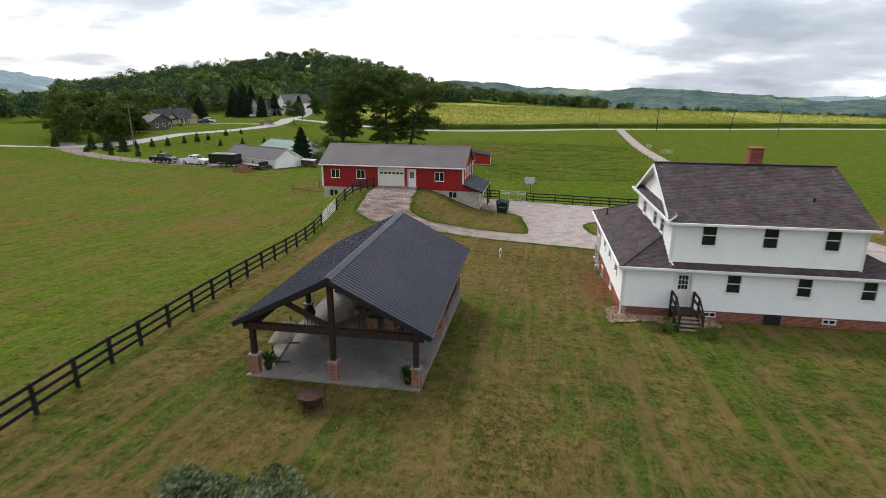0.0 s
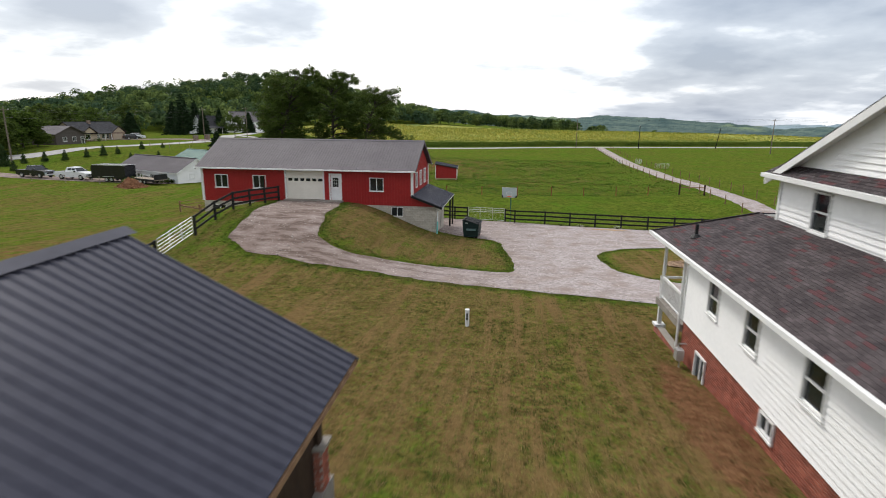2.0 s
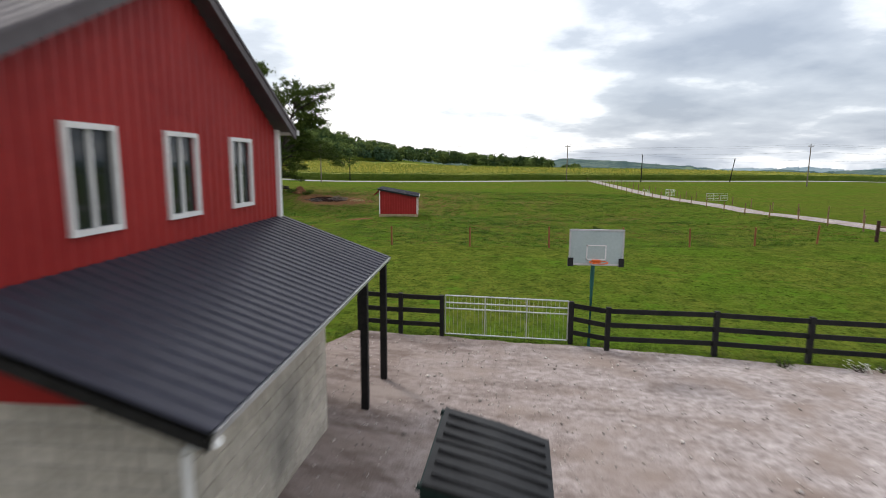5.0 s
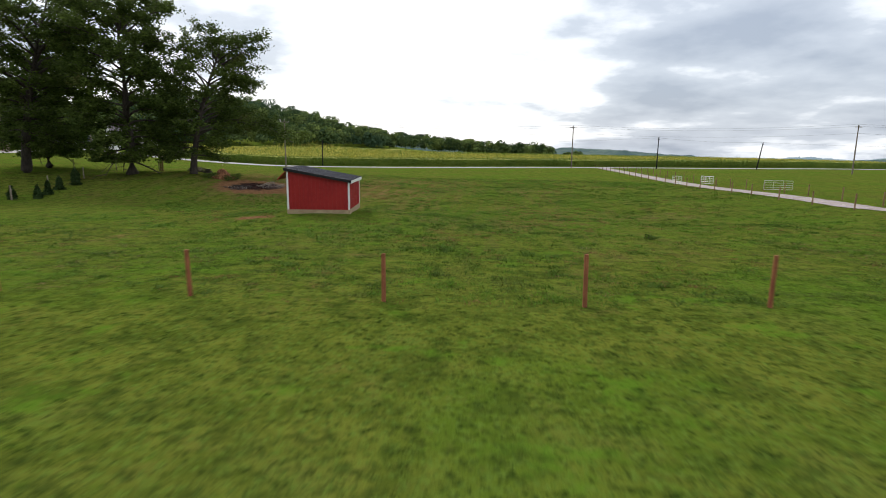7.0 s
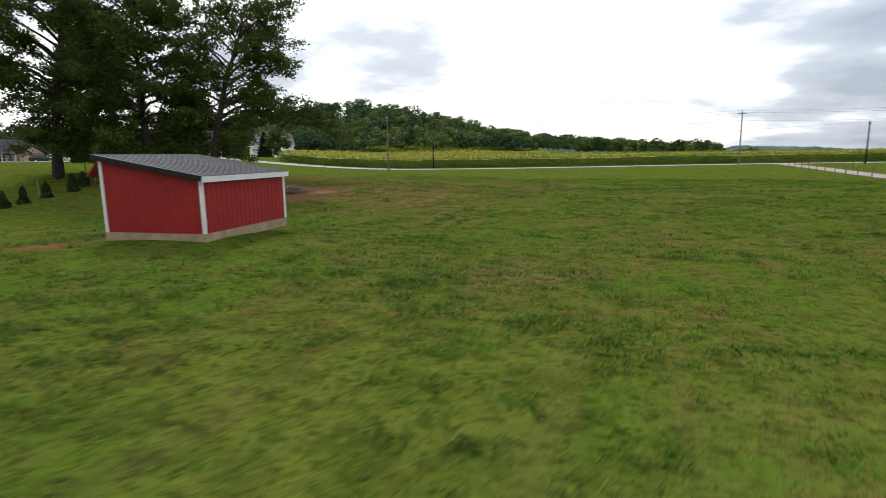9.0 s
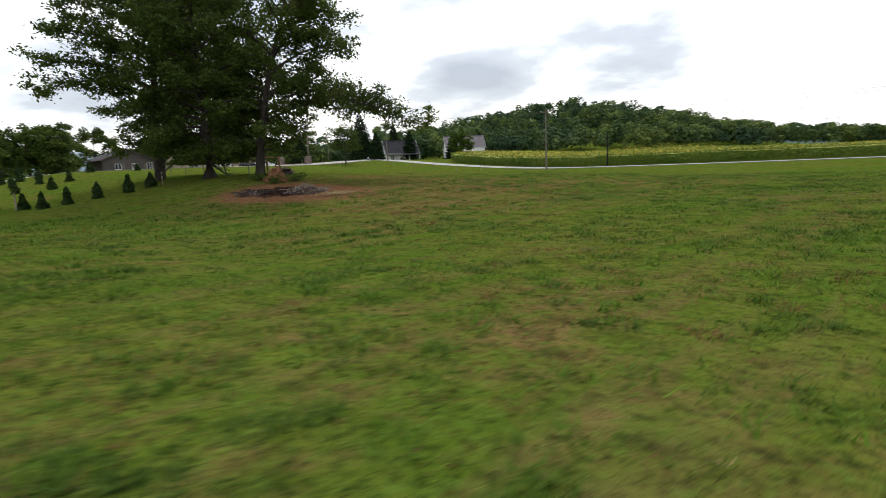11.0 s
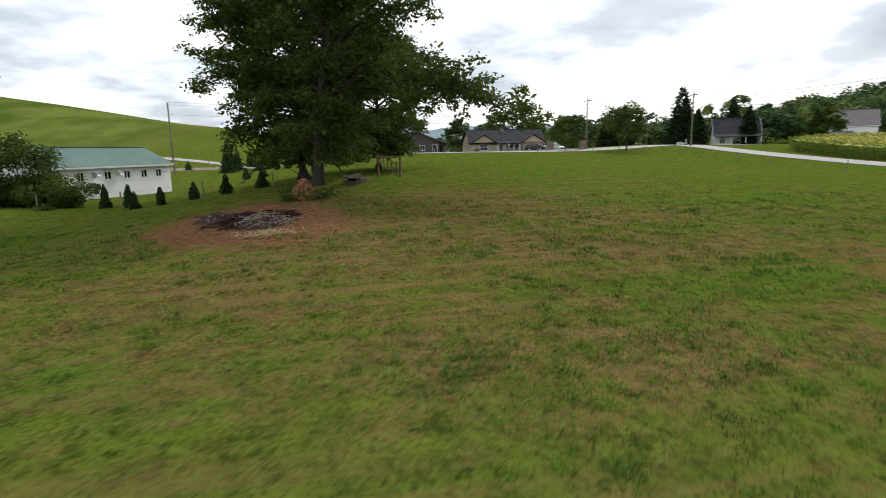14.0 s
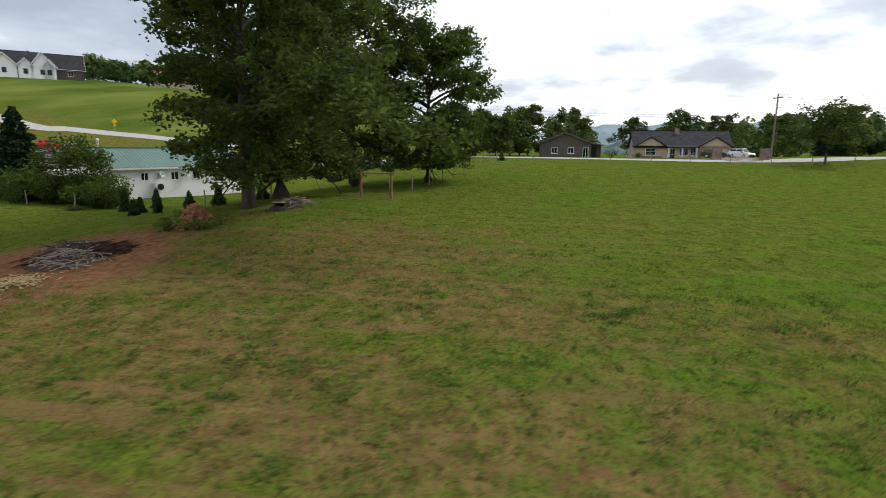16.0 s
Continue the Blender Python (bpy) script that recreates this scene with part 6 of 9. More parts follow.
def big_tree(x, y, h, rad, label, low=0.1, n_limb=54, leaf=0.125, per=62, trunk=0.42, lean=(0, 0), arms=(), seed=1, shape=0.62, droop=0.3, leaf_mat=None):
    """A grown broadleaf tree: trunk, limbs, boughs and twigs, with leaves in clumps along the twigs. arms: single long limbs (height share, azimuth, length, rise)."""
    rng = np.random.default_rng(seed)
    tr = thing("tree", pose(x, y, g(x, y)), label, "tree", "grown trees in the pasture corner")
    wood = Build()
    spine = [Vector((lean[0] * t ** 1.6 * h + rng.normal() * 0.14 * t, lean[1] * t ** 1.6 * h + rng.normal() * 0.14 * t, h * 0.9 * t)) for t in np.linspace(0, 1, 9)]
    wood.tube([spine[0] - Vector((0, 0, 0.4)), spine[0] + Vector((0, 0, 0.25))] + spine[1:], [trunk * 1.7, trunk * 1.2] + [trunk * (1.06 - 0.98 * t) + 0.02 for t in np.linspace(0, 1, 9)[1:]], 10)
    limbs = []
    for k in range(n_limb):
        t = low + (0.97 - low) * (k + rng.uniform(0, 1)) / n_limb
        s_ = (t - low) / (1 - low)
        reach = rad * (math.sin(math.pi * min(0.97, 0.15 + 0.78 * s_ ** 1.35)) ** shape) * rng.uniform(0.66, 1.1)
        limbs.append((t, k * 2.399 + rng.normal() * 0.3, reach, (0.08 + 0.62 * s_) * reach - droop * (1 - s_) ** 2 * reach))
    clumps = []
    for t, az, reach, rise in limbs + list(arms):
        i = min(7, int(t * 8))
        p = spine[i].lerp(spine[i + 1], t * 8 - i)
        e = p + Vector((math.cos(az) * reach, math.sin(az) * reach, rise))
        bow = Vector((rng.normal() * 0.3, rng.normal() * 0.3, 0.14 * reach + rng.normal() * 0.2))
        line = [p.lerp(e, q) + bow * 4 * q * (1 - q) for q in (0, 0.2, 0.4, 0.6, 0.8, 1)]
        girth = min(trunk * 0.45, 0.035 + 0.02 * reach) * (1.15 - 0.6 * t)
        wood.tube(line, [girth * (1 - 0.88 * q) + 0.008 for q in (0, 0.2, 0.4, 0.6, 0.8, 1)], 6, False)
        way = (e - p).normalized()
        n_sub = max(4, int(1.6 * reach))
        for j in range(n_sub):
            q = 0.28 + 0.72 * (j + rng.uniform(0.2, 0.8)) / n_sub
            c = p.lerp(e, q) + bow * 4 * q * (1 - q)
            turn = (0.55 + 0.5 * rng.uniform()) * (-1 if j % 2 else 1)
            d = Vector((way.x * math.cos(turn) - way.y * math.sin(turn), way.x * math.sin(turn) + way.y * math.cos(turn), way.z * 0.4 + rng.normal() * 0.3))
            length = (0.9 + 0.26 * min(reach, 8.0)) * rng.uniform(0.6, 1.15) * (1.1 - 0.35 * q)
            f_ = c + d * length
            wood.tube([c, c.lerp(f_, 0.5) + Vector((0, 0, 0.08 * length)), f_], [0.03, 0.018, 0.007], 4, False)
            for u in (0.3, 0.55, 0.78, 1.0):
                clumps.append((c.lerp(f_, u) + Vector(tuple(rng.normal(size=3) * 0.16)), 0.3 + 0.16 * rng.uniform()))
    part("trunk", wood, BARK, tr, "", "", True)
    centres = np.array([tuple(c) for c, _ in clumps])
    size = np.array([r for _, r in clumps])
    number = (per * rng.uniform(0.35, 1.4, len(clumps))).astype(int)
    pick = np.repeat(np.arange(len(clumps)), number)
    d = rng.normal(size=(len(pick), 3)) * np.array([0.75, 0.75, 0.5]) * size[pick][:, None]
    pts = centres[pick] + d
    pts[:, 2] -= 0.3 * np.hypot(d[:, 0], d[:, 1])
    pts = pts[pts[:, 2] > 1.2]
    v, f_ = leaf_quads(pts, leaf, rng)
    part("crown", fast_mesh("crown", v, f_, leaf_mat or LEAF), leaf_mat or LEAF, tr)


big_tree(-49.8, 131.0, 18.8, 6.0, "tall spreading broadleaf tree with a full dark crown", 0.17, 44, 0.15, 35, 0.45, (0.24, -0.02), seed=11, droop=0.45, shape=0.75, arms=((0.42, -1.5, 9.0, 0.6), (0.5, -1.7, 8.6, 1.5), (0.62, -1.5, 8.2, 1.8), (0.72, -1.35, 7.4, 2.2), (0.8, -1.6, 6.6, 2.0), (0.5, 1.5, 6.6, 0.8), (0.62, 1.6, 6.6, 1.2), (0.74, 1.3, 6.0, 1.4)))
big_tree(-37.8, 130.6, 18.2, 5.5, "dense dark broadleaf tree with yellowing leaves", 0.08, 54, 0.14, 52, 0.45, (0.0, -0.02), seed=12, droop=0.6, shape=0.45)
big_tree(-31.9, 131.9, 14.9, 4.5, "leaning open-crowned oak with a long spreading limb", 0.13, 38, 0.13, 44, 0.32, (0.2, 0.13), seed=13, shape=0.5, arms=((0.3, 1.0, 12.2, -0.6), (0.33, 1.08, 9.6, 0.5), (0.36, 1.25, 6.8, 0.6), (0.45, 1.5, 6.0, 0.8), (0.6, 0.2, 4.5, 1.6), (0.85, 0.15, 4.6, 2.4), (0.55, 1.1, 6.0, 2.2), (0.72, 1.0, 5.0, 2.2)))
big_tree(-52.0, 136.8, 12.6, 5.4, "light green drooping tree behind the oaks", 0.14, 42, 0.15, 44, 0.34, (0, 0.03), seed=14, droop=0.7, leaf_mat=LEAF_LIGHT)
tree(-87.5, 182.2, 8.0, 3.6, "small round green tree beside the road", LEAF, 50, 100, 0.2, 0.15, 0.2, 21)
tree(-44.4, 109.0, 5.0, 2.6, "slender dark tree above the shrubs", LEAF, 40, 90, 0.14, 0.1, 0.3, 22)
conifer(-46.8, 100.4, 7.6, 2.9, "dense dark green conifer beside the white barn", 31, dense=1.6)
for k, (x, y, hh, r) in enumerate([(-41.0, 116.2, 1.75, 0.42), (-38.6, 119.0, 1.25, 0.42), (-43.5, 116.9, 1.6, 0.45), (-39.0, 120.6, 1.35, 0.4), (-39.6, 122.7, 1.3, 0.5), (-39.7, 124.9, 1.45, 0.55), (-41.5, 127.2, 1.3, 0.6), (-40.2, 118.2, 1.2, 0.45), (-34.6, 98.5, 1.3, 0.5), (-38, 104, 1.3, 0.5)]):
    conifer(x, y, hh, r, "young dark conifer sapling in the grass", 40 + k, group="young conifers", name="conifer_sapling", mat=NEEDLE_YOUNG)
for k, (x, y, hh, r) in enumerate([(-119.5, 114, 3.6, 1.2), (-108.5, 113.5, 4.2, 1.4), (-103.6, 113.2, 4.4, 1.5), (-99.3, 113.3, 4.6, 1.5), (-103, 106, 1.6, 0.8), (-92.8, 101.9, 1.9, 0.7), (-87.3, 103.5, 2.0, 0.8), (-82, 104, 1.7, 0.6), (-100, 118.5, 2.1, 0.8), (-97, 120.5, 2.2, 0.8), (-93.6, 122, 2.2, 0.8), (-90.6, 124.5, 1.9, 0.7), (-88, 126.2, 2.4, 0.9), (-86, 128, 1.7, 0.7), (-84.5, 134, 1.8, 0.8), (-83.5, 140, 1.3, 0.6), (-70, 128, 1.5, 0.6), (-75, 126, 1.7, 0.6), (-80, 124, 1.6, 0.6), (-66, 122, 1.5, 0.6), (-62, 124.5, 1.5, 0.6)]):
    conifer(x, y, hh, r, "clipped young conifer in a row by the drive", 70 + k, group="conifers along the drive", name="conifer_sapling", dense=0.6, mat=NEEDLE_YOUNG)
for k, (x, y, w, hh) in enumerate([(-43.6, 111.4, 3.4, 2.2), (-44.5, 109.4, 3.6, 2.4), (-42.6, 113.2, 2.4, 1.5), (-44.4, 107.0, 3.6, 2.4), (-43.8, 104.4, 3.4, 2.1), (-42.4, 108.6, 2.6, 1.6), (-43.0, 102.0, 3.4, 2.2), (-42.6, 106.0, 2.6, 1.7)]):
    bush(x, y, w, hh, "dark green leafy shrub along the pasture fence", 90 + k, LEAF if k % 3 else LEAF_LIGHT, 5200, 0.1)
bush(10.9, 22.9, 0.9, 0.55, "clipped round green shrub beside the steps", 101, LEAF_LIGHT, 1600, 0.035)
bush(8.9, 23.2, 0.9, 0.6, "clipped round green shrub beside the steps", 102, LEAF_LIGHT, 1600, 0.035)
bush(-5.5, 5.4, 2.8, 1.7, "broad pale-leaved shrub on the lawn", 103, LEAF_GREY, 16000, 0.07)
bush(-3.4, 5.2, 3.0, 1.25, "broad pale-leaved shrub on the lawn", 104, LEAF_GREY, 14000, 0.07)
for k, (x, y, w, hh) in enumerate([(-53.6, 88.2, 1.4, 1.0), (-49.6, 91.2, 1.2, 0.9), (-52, 92.2, 1.4, 0.9), (-54.6, 92.8, 1.2, 1.0), (-120, 158, 2.4, 1.6), (-119, 163, 1.6, 1.2)]):
    bush(x, y, w, hh, "weedy green bush against the barn", 110 + k, n=500, size=0.1)
# roadside and far trees
FAR = [(-113, 127, 10, 5.0), (-111, 119, 9, 4.6), (-117, 122, 11, 5.2), (-124, 117, 12, 6), (-113, 131, 9, 4.4), (-131, 124, 13, 6.5), (-121, 133, 10, 5), (-133, 141, 12, 5.5), (-141, 150, 13, 6), (-136, 134, 13, 6), (-150, 186, 12, 5.5), (-149, 176, 13, 6), (-152, 199, 13, 6), (-158, 167, 12, 5), (-146, 210, 14, 6), (-102, 236, 9, 4)]
for k, (x, y, hh, r) in enumerate(FAR):
    grow = 0.86 if y < 136 else 0.9
    y = y + 5 if y < 136 else y
    hh, r = hh * grow, r * grow
    tree(x, y, hh, r, "full green broadleaf tree beyond the road", LEAF if k % 3 else LEAF_LIGHT, 60, 85, 0.3, 0.2, -0.06, 130 + k, group="trees beyond the road")
for k, (x, y, hh, r) in enumerate([(-128.5, 219.4, 16, 5.5), (-121, 233, 10, 3.2), (-137, 226, 13, 4.5), (-116, 248, 9, 3), (-140, 205, 9, 4), (-136, 240, 14, 3.5), (-119, 217.5, 9, 3.0)]):
    conifer(x, y, hh, r, "tall dark conifer by the white house", 160 + k, dense=0.5, leaf=0.4)


def far_trees(name, spots, label, seed, per=215, size=0.68):
    """One mesh of many distant trees: crowns of rounded lobes, each a shell of leaf clumps."""
    rng = np.random.default_rng(seed)
    vs = []
    for x, y, hh, r in spots:
        z = g(x, y)
        k = int(per * (hh / 13) ** 1.3)
        m = rng.integers(7, 12)
        up = rng.uniform(0.3, 0.95, m)
        az = rng.uniform(0, 6.283, m)
        out = r * 0.72 * np.sqrt(np.clip(1.05 - ((up - 0.45) / 0.58) ** 2, 0.02, 1)) * rng.uniform(0.35, 1, m)
        lobes = np.stack([np.cos(az) * out, np.sin(az) * out, up * hh * 0.86], 1)
        girth = r * rng.uniform(0.3, 0.5, m)
        pick = rng.integers(0, m, k)
        d = rng.normal(size=(k, 3))
        d[:, 2] = np.where(d[:, 2] < -0.5, -d[:, 2], d[:, 2])
        d /= np.linalg.norm(d, axis=1, keepdims=True)
        c = lobes[pick] + d * girth[pick][:, None] * np.array([1, 1, 0.85]) * rng.uniform(0.82, 1.08, (k, 1))
        c[:, 2] = np.maximum(c[:, 2], 0.3)
        nd = d + rng.normal(size=(k, 3)) * 0.3
        a = np.cross(nd, rng.normal(size=(k, 3)))
        a /= np.linalg.norm(a, axis=1, keepdims=True) + 1e-9
        b_ = np.cross(nd, a)
        b_ /= np.linalg.norm(b_, axis=1, keepdims=True) + 1e-9
        sz = size * rng.uniform(0.6, 1.3, (k, 1))
        c = c + np.array([x, y, z])
        vs.append(np.stack([c - a * sz, c + b_ * sz * 0.8, c + a * sz, c - b_ * sz * 0.8], 1).reshape(-1, 3))
    v = np.concatenate(vs)
    solid(name, fast_mesh(name, v, np.arange(len(v)).reshape(-1, 4), WOODS), WOODS, label, "woodland", "stuff")


rng = np.random.default_rng(5)
hill = []
while len(hill) < 900:
    x, y = rng.uniform(-520, -95), rng.uniform(285, 640)
    if math.hypot((x + 290) / 188, (y - 480) / 185) < 1 or (x < -150 + (y - 300) * 0.2 and y < 420 and x > -430):
        if not (x > -150 and y < 330) and x > -1.0 * (y + 4):
            big = rng.uniform() < 0.12
            hill.append((x, y, (rng.uniform(8, 17) + 5 * big) * (0.72 if x < -250 else 1.0), rng.uniform(4.0, 8.6) + 1.2 * big))
hill += [(x, 425 + 0.1 * x + 1.5 * (x + 60) + y, rng.uniform(8, 15), rng.uniform(4, 7)) for x, y in zip(rng.uniform(-205, -62, 230), rng.uniform(2, 75, 230))]
far_trees("hillside_woods", hill, "dense green woodland climbing a hillside", 51)
band = [(x, 430 + 0.12 * x + rng.uniform(0, 60), rng.uniform(0.8, 1.1) * (12.5 - 0.022 * (x + 40)), rng.uniform(4.2, 6.5)) for x in rng.uniform(-130, 46, 230)]
band += [(x, 470 + rng.uniform(0, 20), rng.uniform(8, 10), rng.uniform(3.5, 5)) for x in rng.uniform(56, 67, 8)]
far_trees("field_edge_woods", band, "band of green woodland beyond the corn", 52)
west = [(rng.uniform(-330, -150), rng.uniform(100, 290), rng.uniform(10, 16), rng.uniform(4.5, 7)) for _ in range(330)]
west = [s for s in west if s[0] + 0.4 * (s[1] - 190) < -165 or s[1] > 255]
west = [s for s in west if not (140 < s[1] < 190 and s[0] > -240) and rng.uniform() < 0.72 and not s[1] < 145 and not 0.06 < (s[1] - 147.6) / (-5.9 - s[0]) < 0.13]
far_trees("roadside_woods", west, "mixed green woodland behind the houses", 53)
crest = [(-6 - math.sin(radians(a)) * r, 147.6 + math.cos(radians(a)) * r, rng.uniform(7, 11), rng.uniform(4, 6.5)) for a, r in zip(np.concatenate([rng.uniform(122, 134.3, 60), rng.uniform(137, 145, 16)]), rng.uniform(250, 300, 76))]
far_trees("hilltop_trees", crest, "green trees behind the hilltop houses", 54, 260)
east = [(a, b_, rng.uniform(8, 14), rng.uniform(5, 9)) for q, w_ in ((210, 620), (330, 560), (430, 760), (300, 900), (560, 700), (640, 980), (760, 640), (480, 1100)) for a, b_ in zip(rng.normal(q, 46, 34), rng.normal(w_, 16, 34))]
far_trees("valley_trees", east, "clumps of distant trees in the valley", 55, 90, 1.3)


def ridge(name, a0, a1, dist, top, rough, mat, label, seed):
    """A far wooded ridge: a curved bank with an uneven skyline; angles left of +y."""
    n = int((a1 - a0) * 12)
    v, f_ = [], []
    for i in range(n + 1):
        a = radians(a0 + (a1 - a0) * i / n)
        t = top(a0 + (a1 - a0) * i / n) + rough * (noise.noise((i * 0.022, seed, 0)) * 1.6 + noise.noise((i * 0.11, seed, 3)) * 0.6 + noise.noise((i * 0.9, seed, 5)) * 0.45 + abs(noise.noise((i * 2.3, seed, 8))) * 0.5)
        for rr, zz in ((dist, -75), (dist + 150, t * 0.5 - 30), (dist + 420, t), (dist + 900, -90)):
            v.append((-math.sin(a) * rr, 100 + math.cos(a) * rr, zz))
    for i in range(n):
        for j in range(3):
            k = i * 4 + j
            f_.append((k, k + 4, k + 5, k + 1))
    solid(name, fast_mesh(name, v, f_, mat), mat, label, "hills", "structure")


# the ridges' blue and pale tones are haze put into their colours
ridge("near_ridge", -75, 14, 1500, lambda a: -2 + 38 * math.exp(-(((a - 9) / 10) ** 2)) + 16 * math.exp(-(((a + 11) / 7) ** 2)) - 14 * math.exp(-(((a + 27) / 8) ** 2)), 6, PAINTED_HAZE_HILL, "wooded ridge across the valley, blue haze painted into its colour", 2.0)
ridge("far_ridge", -80, 112, 2900, lambda a: -25 + 158 * math.exp(-(((a - 70) / 26) ** 4)) + 20 * math.exp(-(((a + 40) / 14) ** 2)), 12, PAINTED_HAZE_HILL_2, "ridge on the horizon, pale haze painted into its colour", 7.0)
ridge("south_ridge", 60, 300, 1700, lambda a: 18, 12, PAINTED_HAZE_HILL, "wooded ridge on the horizon, blue haze painted into its colour", 11.0)

# ---- corn ----
CORN_FRONT = curve([(-128, 306), (-112, 280), (-95, 238), (-84, 212), (-72, 208.6), (-58, 207.6), (-42, 206), (-9, 216), (22, 230), (69, 242), (125, 262), (220, 296), (400, 340)], 6)
cf_x, cf_y = np.array([p[0] for p in CORN_FRONT]), np.array([p[1] for p in CORN_FRONT])


def corn_far(x):
    return 425 + 0.1 * x - 1.5 * max(0.0, -60 - x)


cxs = np.arange(-125, 398, 1.6)
n_r = 70
top_n = []
for x in cxs:
    y0 = float(np.interp(x, cf_x, cf_y))
    for k in range(n_r):
        t = (k / (n_r - 1)) ** 1.9
        y = y0 + 0.6 + t * (corn_far(x) - y0)
        top_n.append((x, y, g(x, y) + 1.75 + 0.18 * noise.noise((x * 0.5, y * 0.5, 0)) + 0.2 * noise.noise((x * 0.05, y * 0.05, 2))))
top_n = np.array(top_n)
ii = np.arange(len(top_n)).reshape(len(cxs), n_r)
quads = np.stack([ii[:-1, :-1], ii[1:, :-1], ii[1:, 1:], ii[:-1, 1:]], -1).reshape(-1, 4)
skirt_top = ii[:, 0]
low_v = top_n[skirt_top] - np.array([0, 0, 2.2])
corn = thing("corn_field", pose(0, 0, 0), "ripening corn field with yellow tassels along the road", "corn", kind="stuff")
part("canopy", fast_mesh("canopy", top_n, quads, CORN_TOP), CORN_TOP, corn, "", "stuff")
side_v = np.concatenate([top_n[skirt_top], low_v])
side_i = np.arange(len(cxs))
sk = np.stack([side_i[:-1] + len(cxs), side_i[1:] + len(cxs), side_i[1:], side_i[:-1]], -1)
part("stalks", fast_mesh("stalks", side_v, sk, CORN), CORN, corn, "green corn stalks at the field edge", "stuff")
rng = np.random.default_rng(8)
n = 46000
px = rng.uniform(-80, 300, n)
px = np.where(rng.uniform(0, 1, n) < 0.55, rng.uniform(-110, 90, n), px)
fy = np.interp(px, cf_x, cf_y)
depth = rng.uniform(0, 1, n) ** 3.2 * 170
py = fy + depth - 0.2
base = gz(px, py)
hz = np.where(depth < 1.2, rng.uniform(0.2, 2.0, n), rng.uniform(1.6, 2.1, n))
d = rng.normal(size=(n, 3)) * np.array([1, 1, 0.6])
d /= np.linalg.norm(d, axis=1, keepdims=True)
up = np.stack([d[:, 0] * 0.5, d[:, 1] * 0.5, np.full(n, 0.8)], 1)
c = np.stack([px, py, base + hz], 1)
L = rng.uniform(0.25, 0.5, (n, 1)) * (1 + depth[:, None] / 90)
w_ = np.cross(up, d)
w_ /= np.linalg.norm(w_, axis=1, keepdims=True) + 1e-9
v = np.stack([c - w_ * 0.05, c + w_ * 0.05, c + up * L + d * L * 0.5 + w_ * 0.04, c + up * L + d * L * 0.9], 1).reshape(-1, 3)
part("leaves", fast_mesh("leaves", v, np.arange(4 * n).reshape(-1, 4), CORN), CORN, corn, "", "stuff")
sel = depth > 1.6
c2 = c[sel].copy()
c2[:, 2] = base[sel] + rng.uniform(1.95, 2.35, sel.sum())
v, f_ = leaf_quads(c2, 0.16, rng, 2.5)
grow = (1 + depth[sel] / 60)[:, None, None]
v = (c2[:, None] + (v.reshape(-1, 4, 3) - c2[:, None]) * grow).reshape(-1, 3)
part("tassels", fast_mesh("tassels", v, f_, TASSEL), TASSEL, corn, "yellow corn tassels", "stuff")

# ---- buildings round about ----


